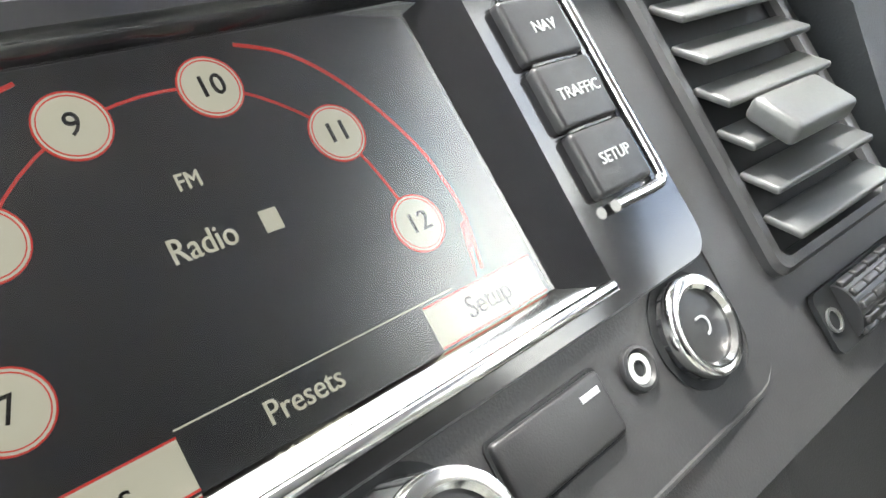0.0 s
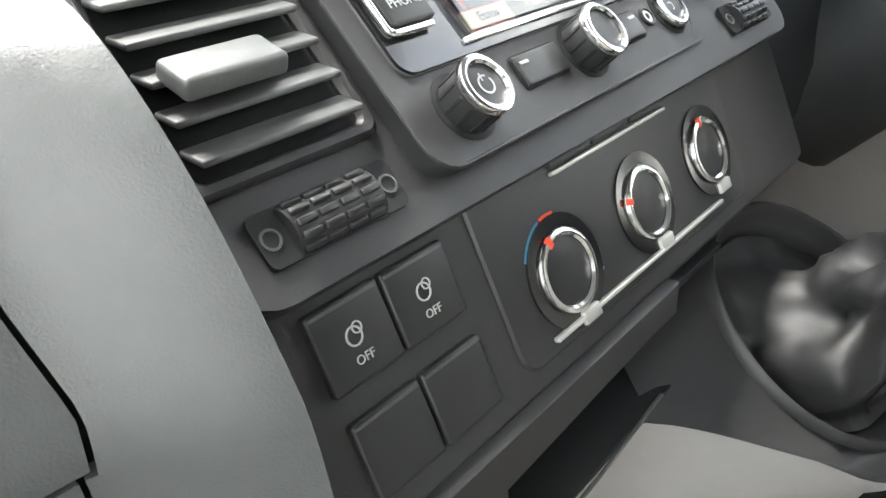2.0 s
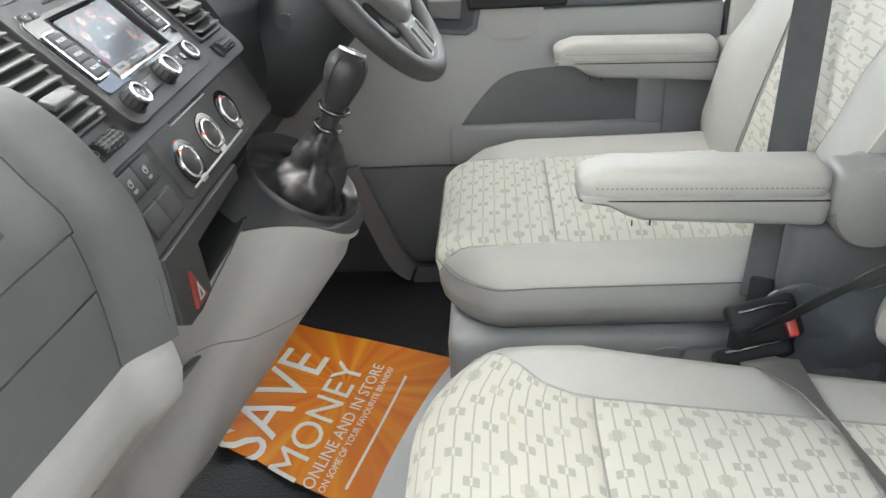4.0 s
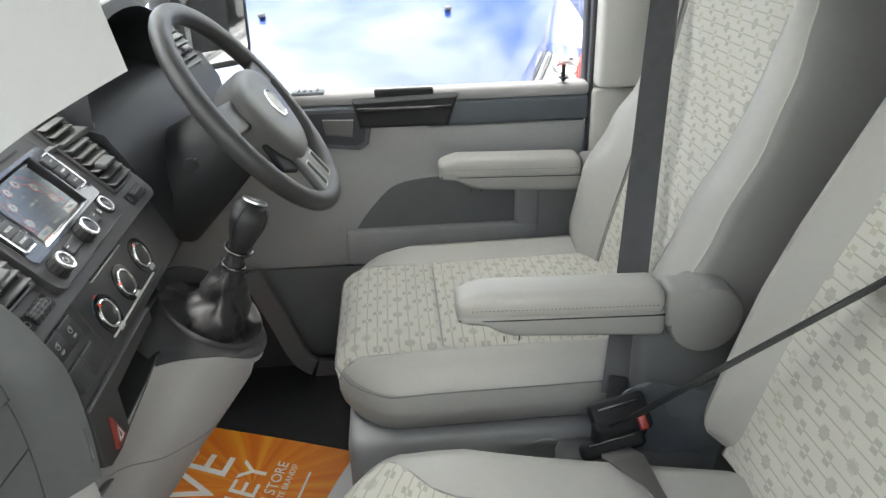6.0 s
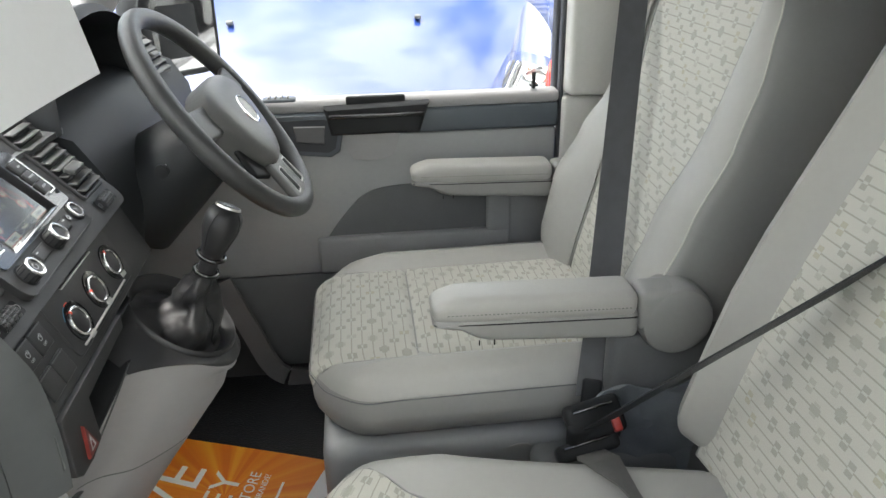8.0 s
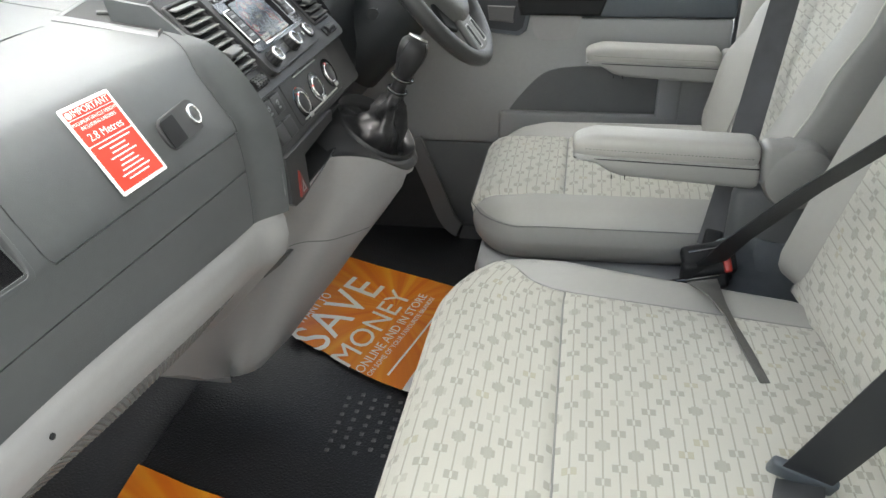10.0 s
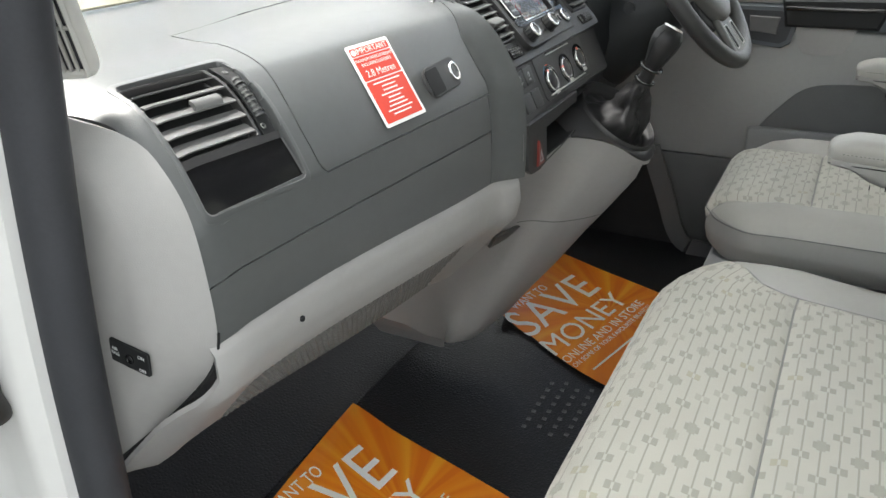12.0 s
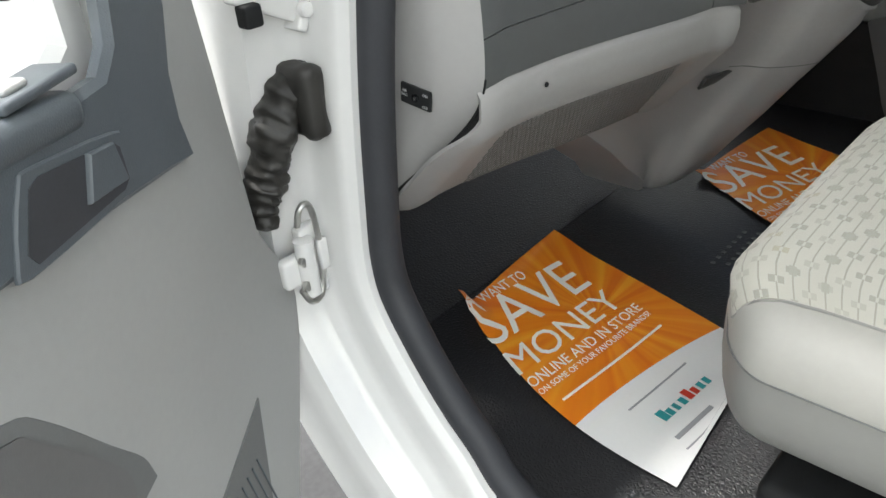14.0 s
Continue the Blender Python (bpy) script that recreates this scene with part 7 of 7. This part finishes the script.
# ---- paper floor mats ----
def floor_paper(name, label, tl, tr, bl, curl):
    """A printed sheet with its top edge from tl to tr and its left edge down to bl; the top corner curls up."""
    tl, tr, bl = (Vector((*p, 0)) for p in (tl, tr, bl))
    w, d = (tr - tl).length, (tl - bl).length
    m = Matrix.Translation((tr + bl) / 2)
    ex, ey = (tr - tl), (tl - bl)
    p = thing(name, label, "paper mat", "paper mats", m)

    def surf(a, b, lift=0.0):
        q = ex * (a - 0.5) + ey * (b - 0.5)
        z = 0.003 + curl * (0.050 * smooth(0.13, 0.0, a) * smooth(0.84, 1.0, b) + 0.012 * smooth(0.75, 1.0, b)) + 0.003 * (1 + math.sin(5 * a + 2) * math.sin(4 * b))
        q = q - ex * (0.09 * math.sin(math.pi * min(b / 0.8, 1.0)) * max(0.0, 1 - a) ** 1.5)
        return Vector((q.x, q.y, z + lift))

    def split(a):
        return 0.352 - 0.09 * a - 0.11 * a * a

    def tilted(a, b, lift):
        return surf(a, b - 0.14 * (a - 0.5), lift)

    part("white_field", sheet(lambda a, b: surf(a, b * split(a)), 20, 14, 0.0005), PAPER, p, "white lower field")
    part("orange_field", sheet(lambda a, b: surf(a, split(a) + (1 - split(a)) * b), 24, 28, 0.0005), ORANGE, p, "orange rayed print")
    for words, x, y, wide, high in (("WANT TO", 0.330, 0.930, 0.360, 0.052), ("SAVE", 0.385, 0.808, 0.800, 0.196), ("MONEY", 0.392, 0.608, 0.800, 0.116),
                                    ("ONLINE AND IN STORE", 0.412, 0.503, 0.830, 0.046), ("ON SOME OF YOUR FAVOURITE BRANDS?", 0.415, 0.452, 0.820, 0.025)):
        t = lettering(words, 1.0, 0.0002)
        bmesh.ops.subdivide_edges(t, edges=[e for e in t.edges if e.calc_length() > 0.2], cuts=2)
        xs, ys = [v.co.x for v in t.verts], [v.co.y for v in t.verts]
        sx, sy = wide / (max(xs) - min(xs)), high / (max(ys) - min(ys))
        mx, my = (max(xs) + min(xs)) / 2, (max(ys) + min(ys)) / 2
        for v in t.verts:
            v.co = tilted(x + (v.co.x - mx) * sx, y + (v.co.y - my) * sy, 0.0009 + v.co.z)
        part("print_text", t, INK, p)
    for x, y, l, h, mat in ((0.426, 0.378, 0.73, 0.010, INK), (0.44, 0.205, 0.43, 0.007, GREY_INK), (0.36, 0.034, 0.27, 0.016, GREY_INK), (0.45, -0.012, 0.50, 0.006, GREY_INK)):
        part("print_bar", sheet(lambda a, b: tilted(x + (a - 0.5) * l, max(y + (b - 0.5) * h, 0.012 + 0.14 * (x + (a - 0.5) * l - 0.5)), 0.0012), 8, 1, 0.0003), mat, p)
    for k in range(8):
        x, w0 = 0.280 + 0.047 * k, (0.042, 0.03, 0.024, 0.03, 0.036, 0.03, 0.03, 0.03)[k]
        part("logo_block", sheet(lambda a, b: tilted(x + a * w0, 0.096 + b * (0.030 if k % 4 else 0.044), 0.0012), 2, 1, 0.0003), TEAL if k < 4 else RED_PRINT if k < 6 else TEAL, p)
    return p


floor_paper("paper_mat", "orange and white advertising paper mat on the passenger floor", (-0.553, 0.265), (-0.211, 0.296), (-0.667, -0.225), 1.0)
floor_paper("paper_mat", "orange and white advertising paper mat between the footwells", (0.200, 0.180), (0.565, 0.155), (0.030, -0.280), 0.3)

# ---- height sticker on the glovebox ----
c0, c1, c2 = dash_at(-0.462, run_at(z=0.743)), dash_at(-0.394, run_at(z=0.743)), dash_at(-0.458, run_at(z=0.664))
sm = basis((c1 + c2) / 2 + Vector((0, -0.004, 0.004)), c1 - c0, c0 - c2)
st = thing("height_sticker", "red and white vehicle height warning sticker on the glovebox lid", "sticker", m=sm)
SW, SH = 0.074, 0.098
part("white_sheet", slab(rounded(-SW / 2, -SH / 2, SW / 2, SH / 2, 0.003), 0.0006), PAPER, st)
for y0, y1 in ((0.0355, 0.0450), (0.0065, 0.0345), (-0.0450, 0.0050)):
    part("red_field", slab(rounded(-SW / 2 + 0.004, y0, SW / 2 - 0.004, y1, 0.0015), 0.0004, 0.0006), RED_PRINT, st)
for words, size, y in (("IMPORTANT", 0.0098, 0.0402), ("MAXIMUM VEHICLE HEIGHT", 0.0052, 0.0300), ("INCLUDING LADDERS", 0.0052, 0.0243), ("2.8 Metres", 0.0118, 0.0135)):
    part("sticker_text", lettering(words, size, 0.0001), INK, st, m=Matrix.Translation((0.003 if y > 0.035 else 0, y, 0.0012)))
part("warning_dot", disc(0.0036, 0.0003, 20), INK, st, m=Matrix.Translation((-0.0285, 0.0402, 0.001)))
for k, l in enumerate((0.048, 0.024, 0.026, 0.040, 0.022, 0.028, 0.034, 0.044, 0.032)):
    part("small_print", soft_box((l, 0.0016, 0.0003), 0.0001, 1), INK, st, m=Matrix.Translation((0, 0.0012 - 0.0048 * k, 0.0011)))

# ---- board on the dashboard, read from outside ----
bd = thing("sign_board", "cream sign board with blue DIESEL lettering leaning inside the windscreen", "sign", m=basis((-0.165, 0.305, 0.794), (-1, 0.0, 0.0), (0, 0.5, 0.85)))
part("board", soft_box((0.86, 0.22, 0.006), 0.001, 1, (0.0, 0.11, 0)), CREAM_BOARD, bd)
part("board_text", lettering("DIESEL", 0.235, 0.0005, shear=0.3), BLUE_INK, bd, m=Matrix.Translation((0.040, 0.078, -0.004)))

# ---- outside ----
solo("ground", sheet(lambda a, b: Vector((-300 + 600 * a, -300 + 600 * b, -0.55)), 8, 8), ASPHALT, "grey asphalt car park", kind="structure")


def parked_van(name, label, m, paint):
    """A parked van, nose towards local -y, with its bonnet, screen, lamps, wipers and body."""
    v = thing(name, label, "van", m=m)

    def bonnet(a, b):
        k = abs(2 * a - 1)
        x = (a - 0.5) * (1.02 + 0.42 * b)
        y = 0.03 + 0.60 * b + 0.05 * k * k * (1 - b)
        z = 1.02 + 0.335 * b ** 0.72 - 0.035 * k ** 4 - 0.02 * k * k
        return Vector((x, y, z))

    part("bonnet", sheet(bonnet, 32, 26, 0.01), paint, v, "glossy bonnet reflecting the sky")
    part("nose", soft_box((1.50, 0.30, 0.50), 0.09, 4, (0, 0.26, 0.74)), paint, v)
    part("bumper", soft_box((1.84, 0.26, 0.30), 0.08, 4, (0, 0.20, 0.38)), BLACK, v)
    part("body", soft_box((1.88, 3.6, 1.00), 0.10, 4, (0, 2.60, 0.80)), paint, v)
    part("roof", soft_box((1.70, 2.7, 0.85), 0.18, 4, (0, 3.05, 1.62)), paint, v)
    part("windscreen", sheet(lambda a, b: Vector(((a - 0.5) * (1.55 - 0.15 * b), 0.66 + 1.05 * b + 0.10 * (2 * a - 1) ** 2, 1.34 + 0.66 * b)), 8, 6, 0.01), GLOSS, v, "dark glossy windscreen")
    for e in (-1, 1):
        part("wing", sheet(lambda a, b: Vector((e * (0.512 + 0.205 * b + (0.30 - 0.12 * b) * a + 0.004), 0.085 + 0.60 * b + 0.25 * a * a * (1 - 0.6 * b), 0.960 + 0.335 * b ** 0.72 - 0.20 * a ** 1.6 - 0.02 * a)), 14, 16, 0.008), paint, v, "glossy front wing")
    for e in (-1, 1):
        lamp = part("headlamp", soft_box((0.26, 0.34, 0.12), 0.05, 4), GLASS, v, "clear headlamp", Matrix.Translation((e * 0.655, 0.205, 1.055)) @ Matrix.Rotation(radians(24), 4, "X") @ Matrix.Rotation(radians(-e * 24), 4, "Z"))
        part("housing", soft_box((0.245, 0.32, 0.060), 0.028, 3, (0, 0.0, -0.020)), LAMP_GLASS, lamp, "pale reflector housing")
        for y, r in ((-0.07, 0.062), (0.065, 0.048)):
            part("reflector", disc(r, 0.022, 30, 0.006, at=(0, y, 0.012), inner=r * 0.72), CHROME, lamp, "chrome reflector ring")
            part("bulb_bowl", disc(r * 0.70, 0.004, 24, 0.001, at=(0, y, 0.012)), STEEL, lamp)
        for q in range(5):
            part("lens_rib", soft_box((0.008, 0.26, 0.010), 0.003, 1, (-e * 0.104 + e * 0.012 * q, 0.0, 0.016)), POCKET if q % 2 else SILVER, lamp)
        part("indicator", soft_box((0.06, 0.10, 0.08), 0.02, 2, (e * 0.06, 0.08, 0.040)), RED_MARK, lamp, "orange indicator")
        part("nozzle", soft_box((0.022, 0.030, 0.014), 0.006, 2, (e * 0.31, 0.44, 1.278)), POCKET, v, "washer nozzle")
        part("wiper", tube([(e * 0.30 - 0.33, 0.665, 1.385), (e * 0.30, 0.66, 1.40), (e * 0.30 + 0.33, 0.68, 1.405)], 0.011, 8), BLACK, v, "black wiper")
        for y in (0.95, 3.55):
            w = part("wheel", moved(disc(0.33, 0.20, 32, 0.03), Matrix.Translation((e * 0.93 - 0.10, y, 0.33)) @ Matrix.Rotation(radians(90), 4, "Y")), RUBBER, v, "black tyre")
    return v


parked_van("parked_van", "glossy blue parked van beside the driver door", Matrix.Translation((1.38, -0.24, -0.60)) @ Matrix.Rotation(radians(-90), 4, "Z"), BLUE_PAINT)
parked_van("parked_van", "white parked van in front of the cab", Matrix.Translation((-1.6, 3.4, -0.55)) @ Matrix.Rotation(radians(8), 4, "Z"), PAINT)
